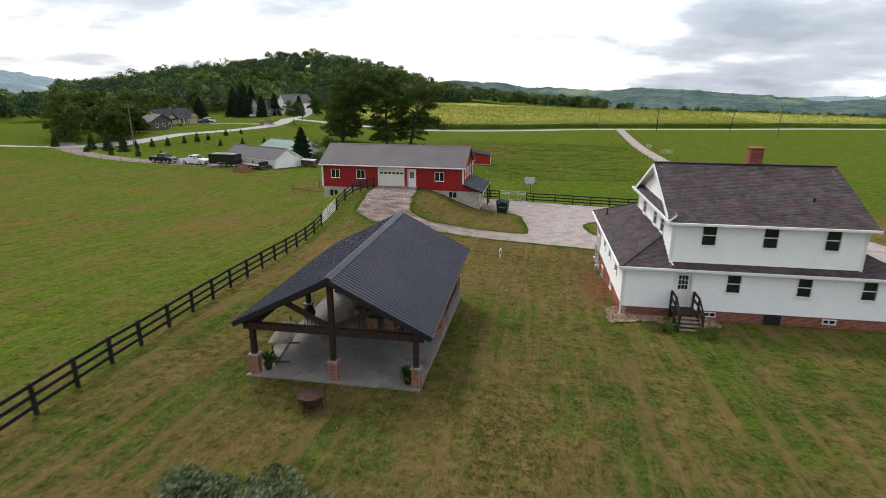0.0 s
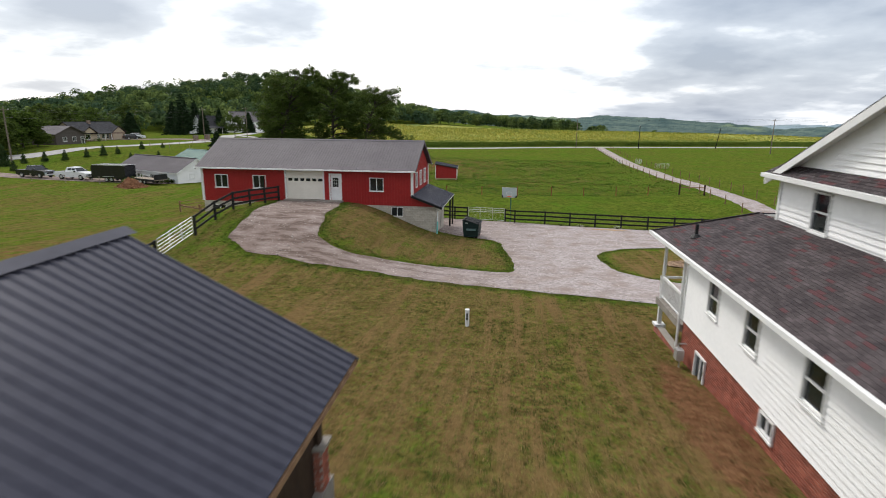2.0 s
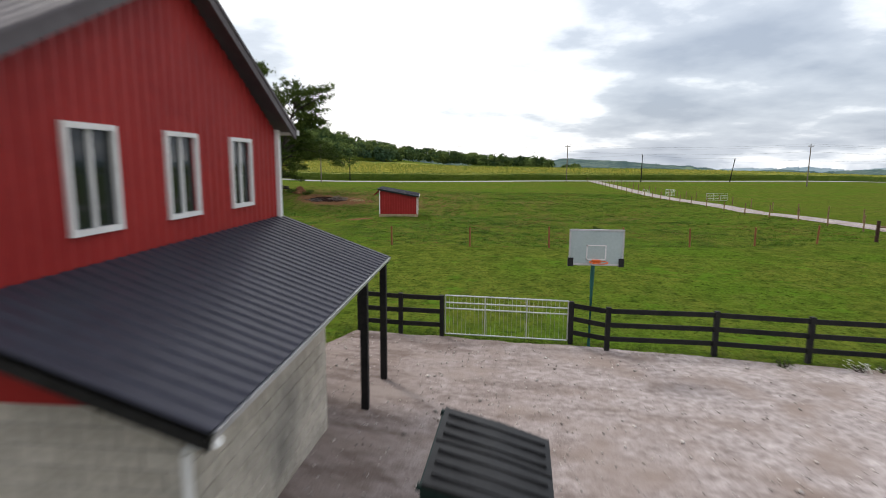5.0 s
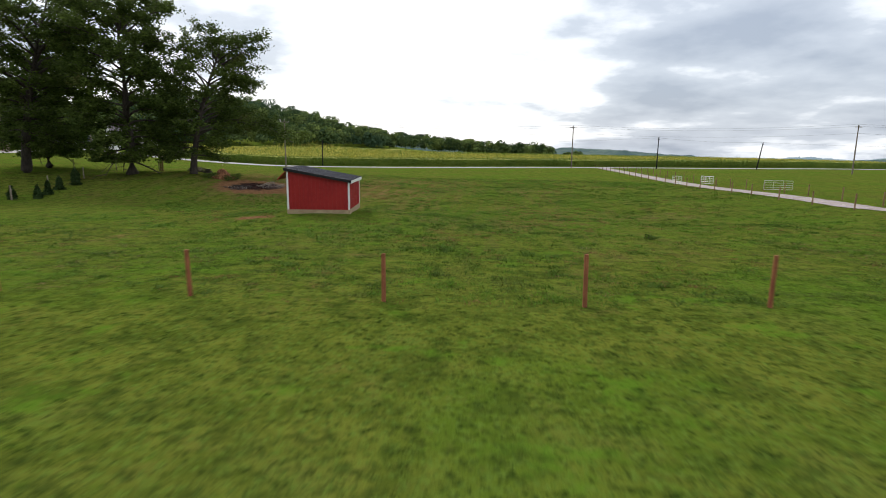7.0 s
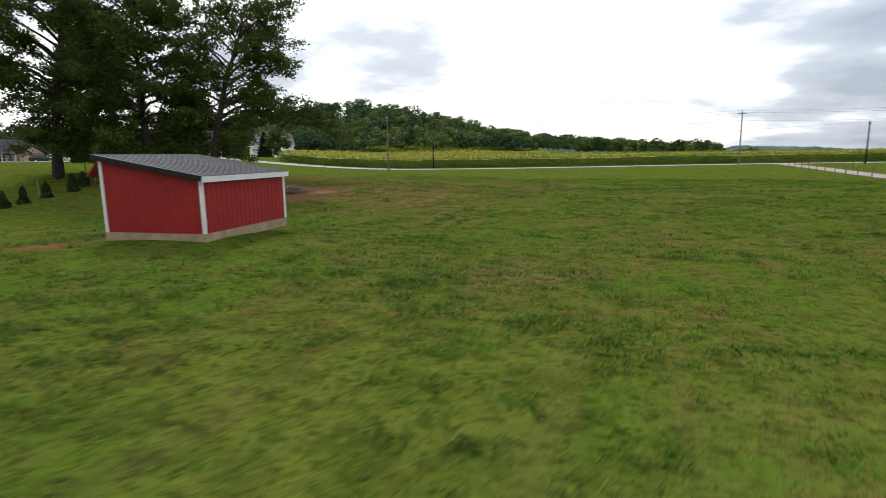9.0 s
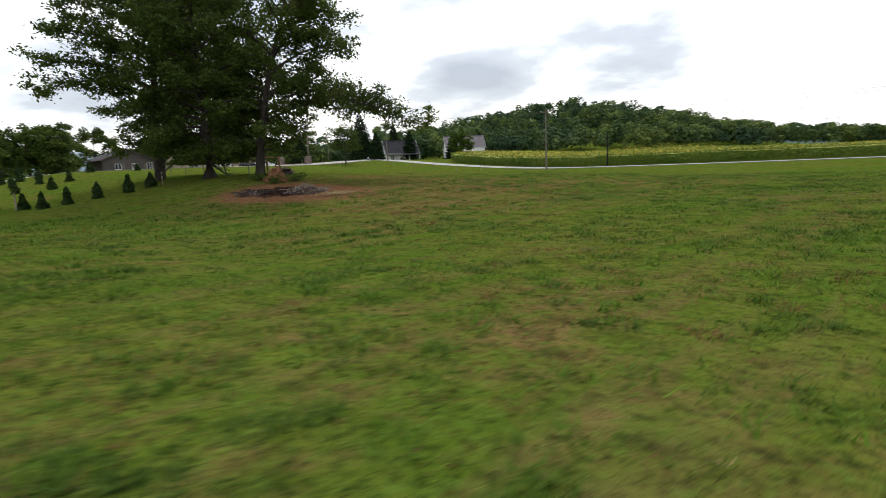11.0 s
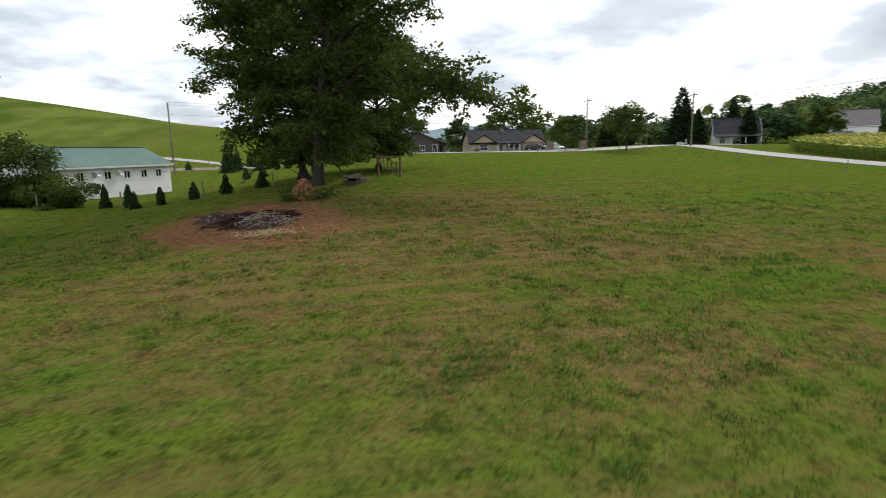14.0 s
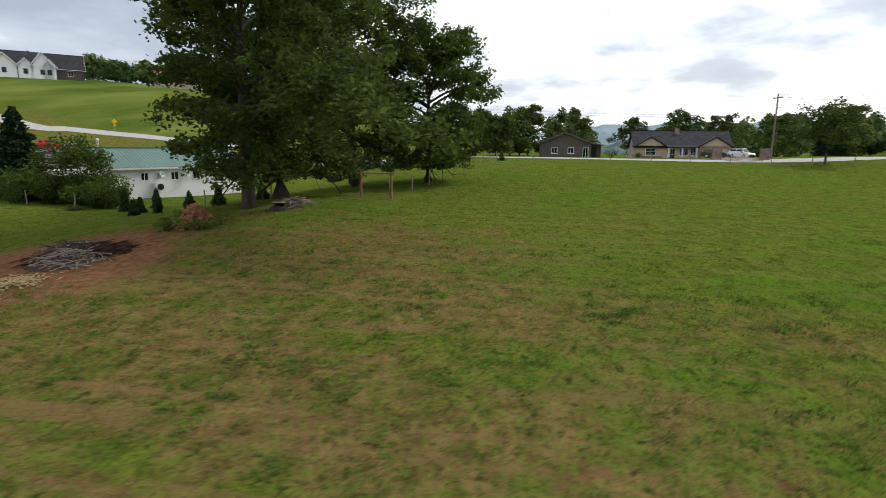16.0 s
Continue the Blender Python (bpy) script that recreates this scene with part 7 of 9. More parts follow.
def gabled(name, m, label, cat, W, D, H, R, wall, roof, along="x", holes=(), ov=0.4, ribbed=True, low=-1.0, trim=TRIM, sash="slide", group="", lap=0.16):
    """A gabled building: local x along the front, y into the depth, floor of the walls at low, eave H, ridge R."""
    t = thing(name, m, label, cat, group)
    for nm, mm, L, hs in (("front_wall", side(0, 0, 0, 0), W, holes), ("rear_wall", side(W, D, 0, 180), W, ()), ("side_wall", side(0, D, 0, -90), D, ()), ("side_wall", side(W, 0, 0, 90), D, ())):
        b = Build()
        wall_core(b, 0, L, low, H, hs, 0.14)
        lap_siding(b, 0, L, low, H, hs, lap)
        part(nm, b.move(mm), wall, t)
    ends = ((side(0, D, 0, -90), D), (side(W, 0, 0, 90), D)) if along == "x" else ((side(0, 0, 0, 0), W), (side(W, D, 0, 180), W))
    for mm, L in ends:
        s = (R - H) / (L / 2)
        b = Build().prism([(0.02, H), (L - 0.02, H), (L / 2, R - 0.06)], 0.01, 0.14)
        lap_siding(b, 0, L, H, R - 0.1, (), lap, top=lambda z: ((z - H) / s, L - (z - H) / s))
        part("gable", b.move(mm), wall, t)
    if along == "x":
        s = (R - H) / (D / 2)
        e = H - ov * s
        quads = [((-ov, -ov, e), (W + ov, -ov, e), (W + ov, D / 2, R), (-ov, D / 2, R)), ((W + ov, D + ov, e), (-ov, D + ov, e), (-ov, D / 2, R), (W + ov, D / 2, R))]
        ridge_line = ((-ov, D / 2, R), (W + ov, D / 2, R))
    else:
        s = (R - H) / (W / 2)
        e = H - ov * s
        quads = [((W + ov, -ov, e), (W + ov, D + ov, e), (W / 2, D + ov, R), (W / 2, -ov, R)), ((-ov, D + ov, e), (-ov, -ov, e), (W / 2, -ov, R), (W / 2, D + ov, R))]
        ridge_line = ((W / 2, -ov, R), (W / 2, D + ov, R))
    for q in quads:
        q = [(p[0], p[1], p[2] + 0.1) for p in q]
        b = Build()
        if ribbed:
            ribbed_roof(b, *q, 0.3, 0.03, 0.06)
        else:
            shingle_roof(b, *q, 0.3, 0.6, seed=3)
            b.slab(*q, 0.08)
        part("roof", b, roof, t)
        part("fascia", Build().beam(Vector(q[0]) - Vector((0, 0, 0.1)), Vector(q[1]) - Vector((0, 0, 0.1)), 0.06, 0.16), trim, t)
        for a, c in ((q[0], q[3]), (q[1], q[2])):
            part("rake_board", Build().beam(Vector(a) - Vector((0, 0, 0.11)), Vector(c) - Vector((0, 0, 0.11)), 0.05, 0.18), trim, t)
    part("ridge_cap", Build().beam(Vector(ridge_line[0]) + Vector((0, 0, 0.13)), Vector(ridge_line[1]) + Vector((0, 0, 0.13)), 0.3, 0.05), roof, t)
    for h in holes:
        if h[2] > low + 0.6 and len(h) == 4 and h[1] - h[0] < 2.2:
            window(t, *h, side(0, -0.02, 0, 0), sash)
    return t


def plain_door(t, x0, x1, z0, z1, mat, name="door", y=0.05):
    d = part(name, Build().box(x0, x1, y, y + 0.06, z0, z1), mat, t)
    for k in range(max(1, int((x1 - x0) / 1.2))):
        w = (x1 - x0) / max(1, int((x1 - x0) / 1.2))
        for j in range(3):
            part("door_panel", Build().box(x0 + k * w + 0.1, x0 + (k + 1) * w - 0.1, y - 0.015, y, z0 + 0.1 + j * (z1 - z0) / 3, z0 + (j + 1) * (z1 - z0) / 3 - 0.08), mat, d)
    return d


# white livestock barn in two joined blocks
wb = gabled("white_barn", side(-62.3, 97.4, 0, -23), "low white farm building with grey steel roof beside parked trailers", "barn", 15.3, 6.4, 0.45, 2.2, WHITE, GREY_ROOF, "x", [(5.2, 5.9, -0.75, -0.15), (8.6, 9.4, -0.75, -0.15), (11.8, 12.5, -0.75, -0.15)], 0.3, low=-2.6)
window(wb, 2.0, 2.7, -0.6, 0.0, side(15.32, 0, 0, 90), "slide")
gb = gabled("white_barn", side(-46.5, 110.0, 0, 153.6), "low white farm building with green steel roof and small windows", "barn", 13.1, 6.6, 0.85, 2.4, WHITE, GREEN_ROOF, "x", [(5.3, 5.95, -0.35, 0.3), (7.4, 8.05, -0.35, 0.3), (9.4, 10.05, -0.35, 0.3), (11.2, 11.85, -0.35, 0.3), (2.6, 3.2, -0.35, 0.3)], 0.3, low=-2.6)
part("stovepipe", Build().tube([(0.6, 3.3, 2.3), (0.6, 3.3, 3.2)], 0.09, 8), GALV, gb, "galvanised stovepipe")
part("stovepipe_cap", Build().tube([(0.6, 3.3, 3.22), (0.6, 3.3, 3.34)], [0.17, 0.05], 8), GALV, gb)
for x in (4.3, 6.7):
    dish = part("satellite_dish", Build().tube([(x, -0.32, 0.15), (x + 0.03, -0.42, 0.19)], [0.06, 0.3], 14, False), ACRYLIC, gb, "grey satellite dish")
    part("dish_arm", Build().tube([(x, -0.02, -0.1), (x, -0.3, 0.1), (x, -0.66, 0.2)], 0.02, 5), BLACK, dish)
hp = part("heat_pump", Build().box(3.6, 4.4, -0.55, -0.15, -1.35, -0.6), TRIM, gb, "white outdoor heat pump unit")
part("fan_grille", Build().tube([(4.0, -0.55, -0.97), (4.0, -0.58, -0.97)], 0.3, 16), BLACK, hp)
part("meter_box", Build().box(4.0, 4.3, -0.14, -0.02, -0.2, 0.25), GALV, gb)

# brown garage
gz0 = 0.6
ga = gabled("garage", side(-115.5, 144.2, gz0, 90) @ Matrix.Scale(1.04, 4), "brown-sided garage with pale steel roof beside the road", "garage", 9.3, 10.0, 2.9, 4.7, BROWN_SIDING, GREY_ROOF, "y", [(2.2, 3.2, 1.05, 2.05), (5.2, 6.2, 1.05, 2.05), (7.9, 8.8, 0.0, 2.1)], 0.5, low=-1.0, trim=BROWN_SIDING)
plain_door(ga, 7.92, 8.78, 0.0, 2.1, BLACK)
part("porch_roof", Build().slab((9.4, 2.0, 2.95), (9.4, 10.0, 2.95), (11.8, 10.0, 2.6), (11.8, 2.0, 2.6), 0.14), GREY_ROOF, ga)
part("porch_wall", Build().box(9.3, 11.3, 3.2, 3.35, -1, 2.7), BROWN_SIDING, ga)
part("porch_door", Build().box(9.6, 10.5, 3.1, 3.2, 0, 2.1), BLACK, ga)
part("porch_slab", Build().box(9.3, 12.2, -0.3, 3.2, -0.6, 0.05), CONCRETE, ga)

# tan ranch house
RM = side(-125.0, 163.1, 0.55, 90) @ Matrix.Scale(0.97, 4)
rh = gabled("ranch_house", RM, "tan ranch house with dark shingle roof and stone base", "house", 18.6, 9.5, 2.75, 5.9, TAN_SIDING, DARK_SHINGLE, "x", [(2.2, 4.1, 0.9, 2.2), (7.0, 7.95, 0.0, 2.1), (8.9, 10.5, 0.9, 2.2), (11.0, 11.9, 0.9, 2.2)], 0.5, False, low=-1.2, trim=DARK_WOOD, sash="grid")
plain_door(rh, 7.02, 7.93, 0, 2.1, DARK_WOOD)
for x0, W in ((0.0, 6.0), (12.4, 6.2)):
    b = Build()
    b.prism([(x0 + 0.3, 2.75), (x0 + W - 0.3, 2.75), (x0 + W / 2, 4.45)], -0.75, -0.6)
    lap_siding(b, x0, x0 + W, 2.8, 4.3, (), 0.16, top=lambda z: (x0 + 0.3 + (z - 2.75) * 1.7, x0 + W - 0.3 - (z - 2.75) * 1.7))
    part("front_gable", b.move(pose(0, 0, 0)) if not x0 else b, TAN_SIDING, rh, "tan gable over the front")
    for s in (-1, 1):
        xe = x0 + W / 2 + s * (W / 2 + 0.3)
        q = [(xe, -1.1, 2.65), (xe, 3.2, 2.65), (x0 + W / 2, 3.2, 4.68), (x0 + W / 2, -1.1, 4.68)]
        b = Build().slab(*q, 0.1)
        shingle_roof(b, *q, 0.3, 0.6, seed=4)
        part("gable_roof", b, DARK_SHINGLE, rh)
        part("rake_board", Build().beam((xe, -1.12, 2.55), (x0 + W / 2, -1.12, 4.58), 0.05, 0.2), DARK_WOOD, rh)
wall_n = Build()
wall_core(wall_n, 12.5, 18.5, -1.2, 2.75, [(13.1, 17.9, -0.0, 2.2)], 0.5)
part("garage_wall", wall_n.move(pose(0, -0.6, 0)), STONE, rh, "brown stone garage front")
plain_door(rh, 13.1, 17.9, 0.0, 2.2, TAN_SIDING, "garage_door", -0.45)
for k in range(9):
    for j in range(3):
        x = 0.05 + k * 0.6 + (j % 2) * 0.12
        part("stone", Build().box(x, x + 0.54, -0.12, -0.03, -0.5 + j * 0.4, -0.14 + j * 0.4), STONE, rh)
for x in (6.5, 9.2, 12.0):
    part("porch_post", Build().tube([(x, -0.9, -0.3), (x, -0.9, 2.6)], 0.12, 10), TRIM, rh)
part("porch_roof", Build().slab((6.2, -1.15, 2.55), (12.5, -1.15, 2.55), (12.5, 0.2, 3.0), (6.2, 0.2, 3.0), 0.12), DARK_SHINGLE, rh)
part("porch_floor", Build().box(6.2, 12.5, -1.3, 0, -0.8, -0.02), CONCRETE, rh)
part("roof_vent", Build().box(8.4, 9.2, 3.6, 4.3, 5.2, 6.4), STONE, rh, "stone chimney")
for x, y in ((-93.6, 170.5), (-93.6, 176.9)):
    pr = thing("gate_pier", pose(x, y, g(x, y)), "square brown stone gate pier beside the drive", "gate pier", "stone gate piers")
    part("shaft", Build().box(-0.5, 0.5, -0.5, 0.5, -0.4, 1.45), MORTAR, pr)
    for k in range(6):
        for s, a in enumerate((0, 90, 180, 270)):
            for j in range(2):
                part("stone", Build().box(-0.5 + j * 0.52 + (k % 2) * 0.04, -0.02 + j * 0.46 + (k % 2) * 0.04, -0.55, -0.48, k * 0.24, k * 0.24 + 0.21).move(pose(0, 0, 0, 0, 0, a)), STONE, pr)
    part("cap", Build().box(-0.6, 0.6, -0.6, 0.6, 1.45, 1.58), CONCRETE, pr)

# houses by the far conifers
zz = g(-128, 232)
fh = gabled("white_house", side(-124, 226, zz, 60), "white farmhouse with dark roof among conifers", "house", 10, 9, 3.2, 7.2, WHITE, DARK_SHINGLE, "x", [(1.2, 2.2, 1, 2.3), (4.2, 5.2, 0, 2.1), (7.4, 8.4, 1, 2.3)], 0.5, False)
part("porch_roof", Build().slab((-0.3, -2.2, 2.6), (10.3, -2.2, 2.6), (10.3, 0, 3.2), (-0.3, 0, 3.2), 0.12), DARK_SHINGLE, fh)
for x in (0, 3.3, 6.7, 10):
    part("porch_post", Build().box(x - 0.07, x + 0.07, -2.1, -1.96, -0.3, 2.55), TRIM, fh)
zz = g(-134, 265)
sb = gabled("white_barn", side(-128, 258, zz, 48), "tall white barn with grey steel roof and side sheds", "barn", 14, 11, 5.2, 9.4, WHITE, GREY_ROOF, "x", [(2, 3, 2.5, 3.4), (6, 8, 0, 3), (11, 12, 2.5, 3.4)], 0.4, low=-2)
part("shed_roof", Build().slab((-1, -4, 2.4), (9, -4, 2.4), (9, 0, 3.8), (-1, 0, 3.8), 0.12), GREY_ROOF, sb)
part("shed_wall", Build().box(-0.8, 8.8, -3.8, -3.65, -2, 2.4), WHITE, sb)
part("side_shed", Build().slab((14.2, 0, 3.6), (14.2, 9, 3.6), (18.5, 9, 2.4), (18.5, 0, 2.4), 0.12).box(18.1, 18.3, 0.3, 8.7, -2, 2.4), GREY_ROOF, sb)

# hilltop houses
zz = g(-159, -17)
hh_ = gabled("hilltop_house", side(-150, -25.5, zz + 0.3, 137), "large grey and white many-gabled house on a hilltop", "house", 25, 10, 3.4, 8.2, BROWN_SIDING, DARK_SHINGLE, "x", [(3, 4.4, 1, 2.5), (20.5, 22, 1, 2.5)], 0.5, False, low=-4)
for x0, W, R in ((0.5, 7, 6.6), (7.2, 4.4, 5.4), (10.5, 6.5, 7.6), (13.6, 4.0, 5.6)):
    b = Build().prism([(x0 + 0.3, -4), (x0 + W - 0.3, -4), (x0 + W - 0.3, 3.2), (x0 + W / 2, R), (x0 + 0.3, 3.2)], -1.6, -1.4)
    part("front_gable", b, WHITE, hh_, "white front gable")
    for s in (-1, 1):
        xe = x0 + W / 2 + s * (W / 2 + 0.2)
        part("gable_roof", Build().slab((xe, -2, 3.1), (xe, 4, 3.1), (x0 + W / 2, 4, R + 0.25), (x0 + W / 2, -2, R + 0.25), 0.2), DARK_SHINGLE, hh_)
        part("rake_board", Build().beam((xe, -2.02, 3.0), (x0 + W / 2, -2.02, R + 0.15), 0.06, 0.3), TRIM, hh_)
    part("window", Build().box(x0 + W / 2 - 0.6, x0 + W / 2 + 0.6, -1.64, -1.6, 0.8, 2.4), GLASS, hh_)
zz = g(-190, 10)
gabled("hilltop_house", side(-186, 4, zz + 0.2, 125), "cream house with tan roof on a hilltop", "house", 15, 9, 2.8, 6.2, TAN_SIDING, TAN_SHINGLE, "x", [(2, 3.4, 0.9, 2.2), (6.5, 8, 0.9, 2.2), (11.5, 12.7, 0.9, 2.2)], 0.5, False, low=-4)

# ---- vehicles ----


def wheel(parent, x, y, r=0.38, w=0.26):
    s = 1 if y > 0 else -1
    ty = part("tyre", Build().tube([(0, -w / 2, 0), (0, -w / 2 + 0.04, 0), (0, w / 2 - 0.04, 0), (0, w / 2, 0)], [r * 0.86, r, r, r * 0.86], 18).move(Matrix.Translation((x, y, r))), RUBBER, parent, "", "", False)
    part("rim", Build().tube([(0, s * (w / 2 - 0.02), 0), (0, s * (w / 2 + 0.012), 0)], [r * 0.62, r * 0.55], 14).move(Matrix.Translation((x, y, r))), GALV, ty)


def car(m, paint, label, style="pickup"):
    """Nose towards +x, wheels on the ground."""
    c = thing("pickup_truck" if style == "pickup" else "car", m, label, "truck" if style == "pickup" else "car")
    L, H = (5.8, 1.88) if style == "pickup" else (4.7, 1.55 if style == "car" else 1.75)
    x0, x1 = -L / 2, L / 2
    hood, belt = (1.12, 1.2) if style == "pickup" else (0.92, 1.0)
    low = 0.5 if style == "pickup" else 0.32
    body = Build().prism([(x0, low), (x0, belt - 0.05), (x0 + 0.1, belt), (x1 - 1.6, belt), (x1 - 0.25, hood), (x1, hood - 0.2), (x1, low), (x1 - 0.5, low - 0.1), (x0 + 0.5, low - 0.1)], -0.96, 0.96)
    part("body", body, paint, c)
    if style == "pickup":
        cab = [(-0.9, belt), (-0.75, H - 0.06), (-0.6, H), (0.55, H), (1.25, belt)]
        part("bed_well", Build().box(x0 + 0.12, -1.0, -0.78, 0.78, belt - 0.02, belt + 0.006), BLACK, c)
    else:
        cab = [(x0 + 0.15, belt), (x0 + 0.55, H - 0.05), (x0 + 0.9, H), (0.5, H), (1.3, belt)]
    b = Build()
    k, n = 0, len(cab)
    for s, t in ((-0.9, -0.68), (0.9, 0.68)):
        b.v += [(x, s + (t - s) * (z - belt) / (H - belt), z) for x, z in cab]
    b.f += [tuple(range(n)), tuple(reversed(range(n, 2 * n)))] + [((i + 1) % n, i, n + i, n + (i + 1) % n) for i in range(n)]
    part("cabin", b, paint, c)
    a, d = cab[0][0] + 0.25, cab[-1][0] - 0.25
    for s in (-1, 1):
        for p, q in ((a, (a + d) / 2 - 0.05), ((a + d) / 2 + 0.05, d)):
            zt = H - 0.14
            y0, y1 = s * (0.9 - 0.22 * 0.12 / (H - belt) + 0.012), s * (0.9 - 0.22 * (zt - belt) / (H - belt) + 0.012)
            part("side_window", Build().face((p, y0, belt + 0.06), (q, y0, belt + 0.06), (q - (0.28 if q == d else 0), y1, zt), (p + (0.12 if p == a else 0), y1, zt)), GLASS, c)
        part("headlight", Build().box(x1 - 0.06, x1 + 0.012, s * 0.7 - 0.16, s * 0.7 + 0.16, hood - 0.42, hood - 0.22), ACRYLIC, c)
        part("tail_light", Build().box(x0 - 0.012, x0 + 0.05, s * 0.82 - 0.09, s * 0.82 + 0.09, belt - 0.4, belt - 0.1), CAR_RED, c)
        part("mirror", Build().box(0.9, 1.05, s * 1.08 - 0.1, s * 1.08 + 0.1, belt + 0.02, belt + 0.22), BLACK, c)
    zt = H - 0.1
    f0 = (cab[-1][0] - 0.06, cab[-2][0] + 0.1)
    part("windscreen", Build().face((f0[0] + 0.02, -0.8, belt + 0.07), (f0[0] + 0.02, 0.8, belt + 0.07), (f0[1] + 0.03, 0.66, zt), (f0[1] + 0.03, -0.66, zt)), GLASS, c)
    part("grille", Build().box(x1 - 0.03, x1 + 0.015, -0.5, 0.5, hood - 0.5, hood - 0.24), BLACK, c)
    for x in (x0 - 0.06, x1 - 0.06):
        part("bumper", Build().box(x, x + 0.14, -0.92, 0.92, low - 0.05, low + 0.18), GALV if style == "pickup" else BLACK, c)
    for x in (x0 + 1.15, x1 - 1.05):
        for y in (-0.86, 0.86):
            wheel(c, x, y, 0.42 if style == "pickup" else 0.35)
    return c


def on(x, y, rz, dz=0.0):
    return pose(x, y, g(x, y) + 0.05 + dz, 0, 0, rz)


car(on(-73.4, 93.6, -8), CAR_BLACK, "black crew-cab pickup parked on gravel")
car(on(-66.2, 93.2, -6), CAR_WHITE, "white crew-cab pickup parked behind a trailer")
car(on(-119.0, 176.8, 60), CAR_BLACK, "black sedan parked before the ranch house", "car")
car(on(-120.6, 181.8, 35), CAR_WHITE, "white sport utility parked beside the ranch house", "suv")
car(on(-121, 217, 20), CAR_WHITE, "white flatbed truck by the far conifers")
car(on(-91.5, 55.0, 130), CAR_RED, "red pickup parked behind shrubs")
car(on(-94.5, 58.5, 130), CAR_WHITE, "white pickup parked behind shrubs")


def trailer_box(m):
    t = thing("enclosed_trailer", m, "black enclosed cargo trailer with white roof edge", "trailer")
    part("box", Build().prism([(-2.9, 0.55), (-2.9, 2.5), (2.6, 2.5), (2.95, 2.2), (2.95, 0.55)], -1.05, 1.05), CAR_BLACK, t)
    for s in (-1, 1):
        part("roof_trim", Build().box(-2.9, 2.6, s * 1.06 - 0.02, s * 1.06 + 0.02, 2.42, 2.52), GALV, t)
        part("fender", Build().box(-0.9, 0.9, s * 1.08 - 0.1, s * 1.08 + 0.1, 0.78, 0.84), GALV, t)
        for x in (-0.42, 0.42):
            wheel(t, x, s * 1.0, 0.36, 0.2)
    part("tongue", Build().beam((2.9, -0.5, 0.5), (4.2, 0, 0.5), 0.08, 0.1).beam((2.9, 0.5, 0.5), (4.2, 0, 0.5), 0.08, 0.1), BLACK, t)
    part("jack", Build().tube([(4.1, 0, 0), (4.1, 0, 0.9)], 0.04, 6), GALV, t)
    return t


trailer_box(on(-58.8, 92.0, 176))
fb = thing("flatbed_trailer", on(-51.9, 90.2, 157), "low dark flatbed trailer with hay equipment beside the white barn", "trailer")
part("deck", Build().box(-2.9, 2.9, -1.0, 1.0, 0.62, 0.74), GREY_WOOD, fb)
for s in (-1, 1):
    part("side_rail", Build().box(-2.9, 2.9, s * 1.03 - 0.03, s * 1.03 + 0.03, 0.56, 0.8), BLACK, fb)
    for x in (-0.45, 0.45):
        wheel(fb, x, s * 0.9, 0.34, 0.2)
part("tongue", Build().beam((2.9, -0.5, 0.6), (4.2, 0, 0.55), 0.08, 0.1).beam((2.9, 0.5, 0.6), (4.2, 0, 0.55), 0.08, 0.1), BLACK, fb)
part("stake_rack", Build().box(-2.9, -2.84, -1.0, 1.0, 0.74, 1.5), BLACK, fb)

FLOWER = material("white_flowers", (0.55, 0.55, 0.5), (0.75, 0.75, 0.7), 3, 0.8, transmit=0.2)

# ---- heaps, pit and stores ----


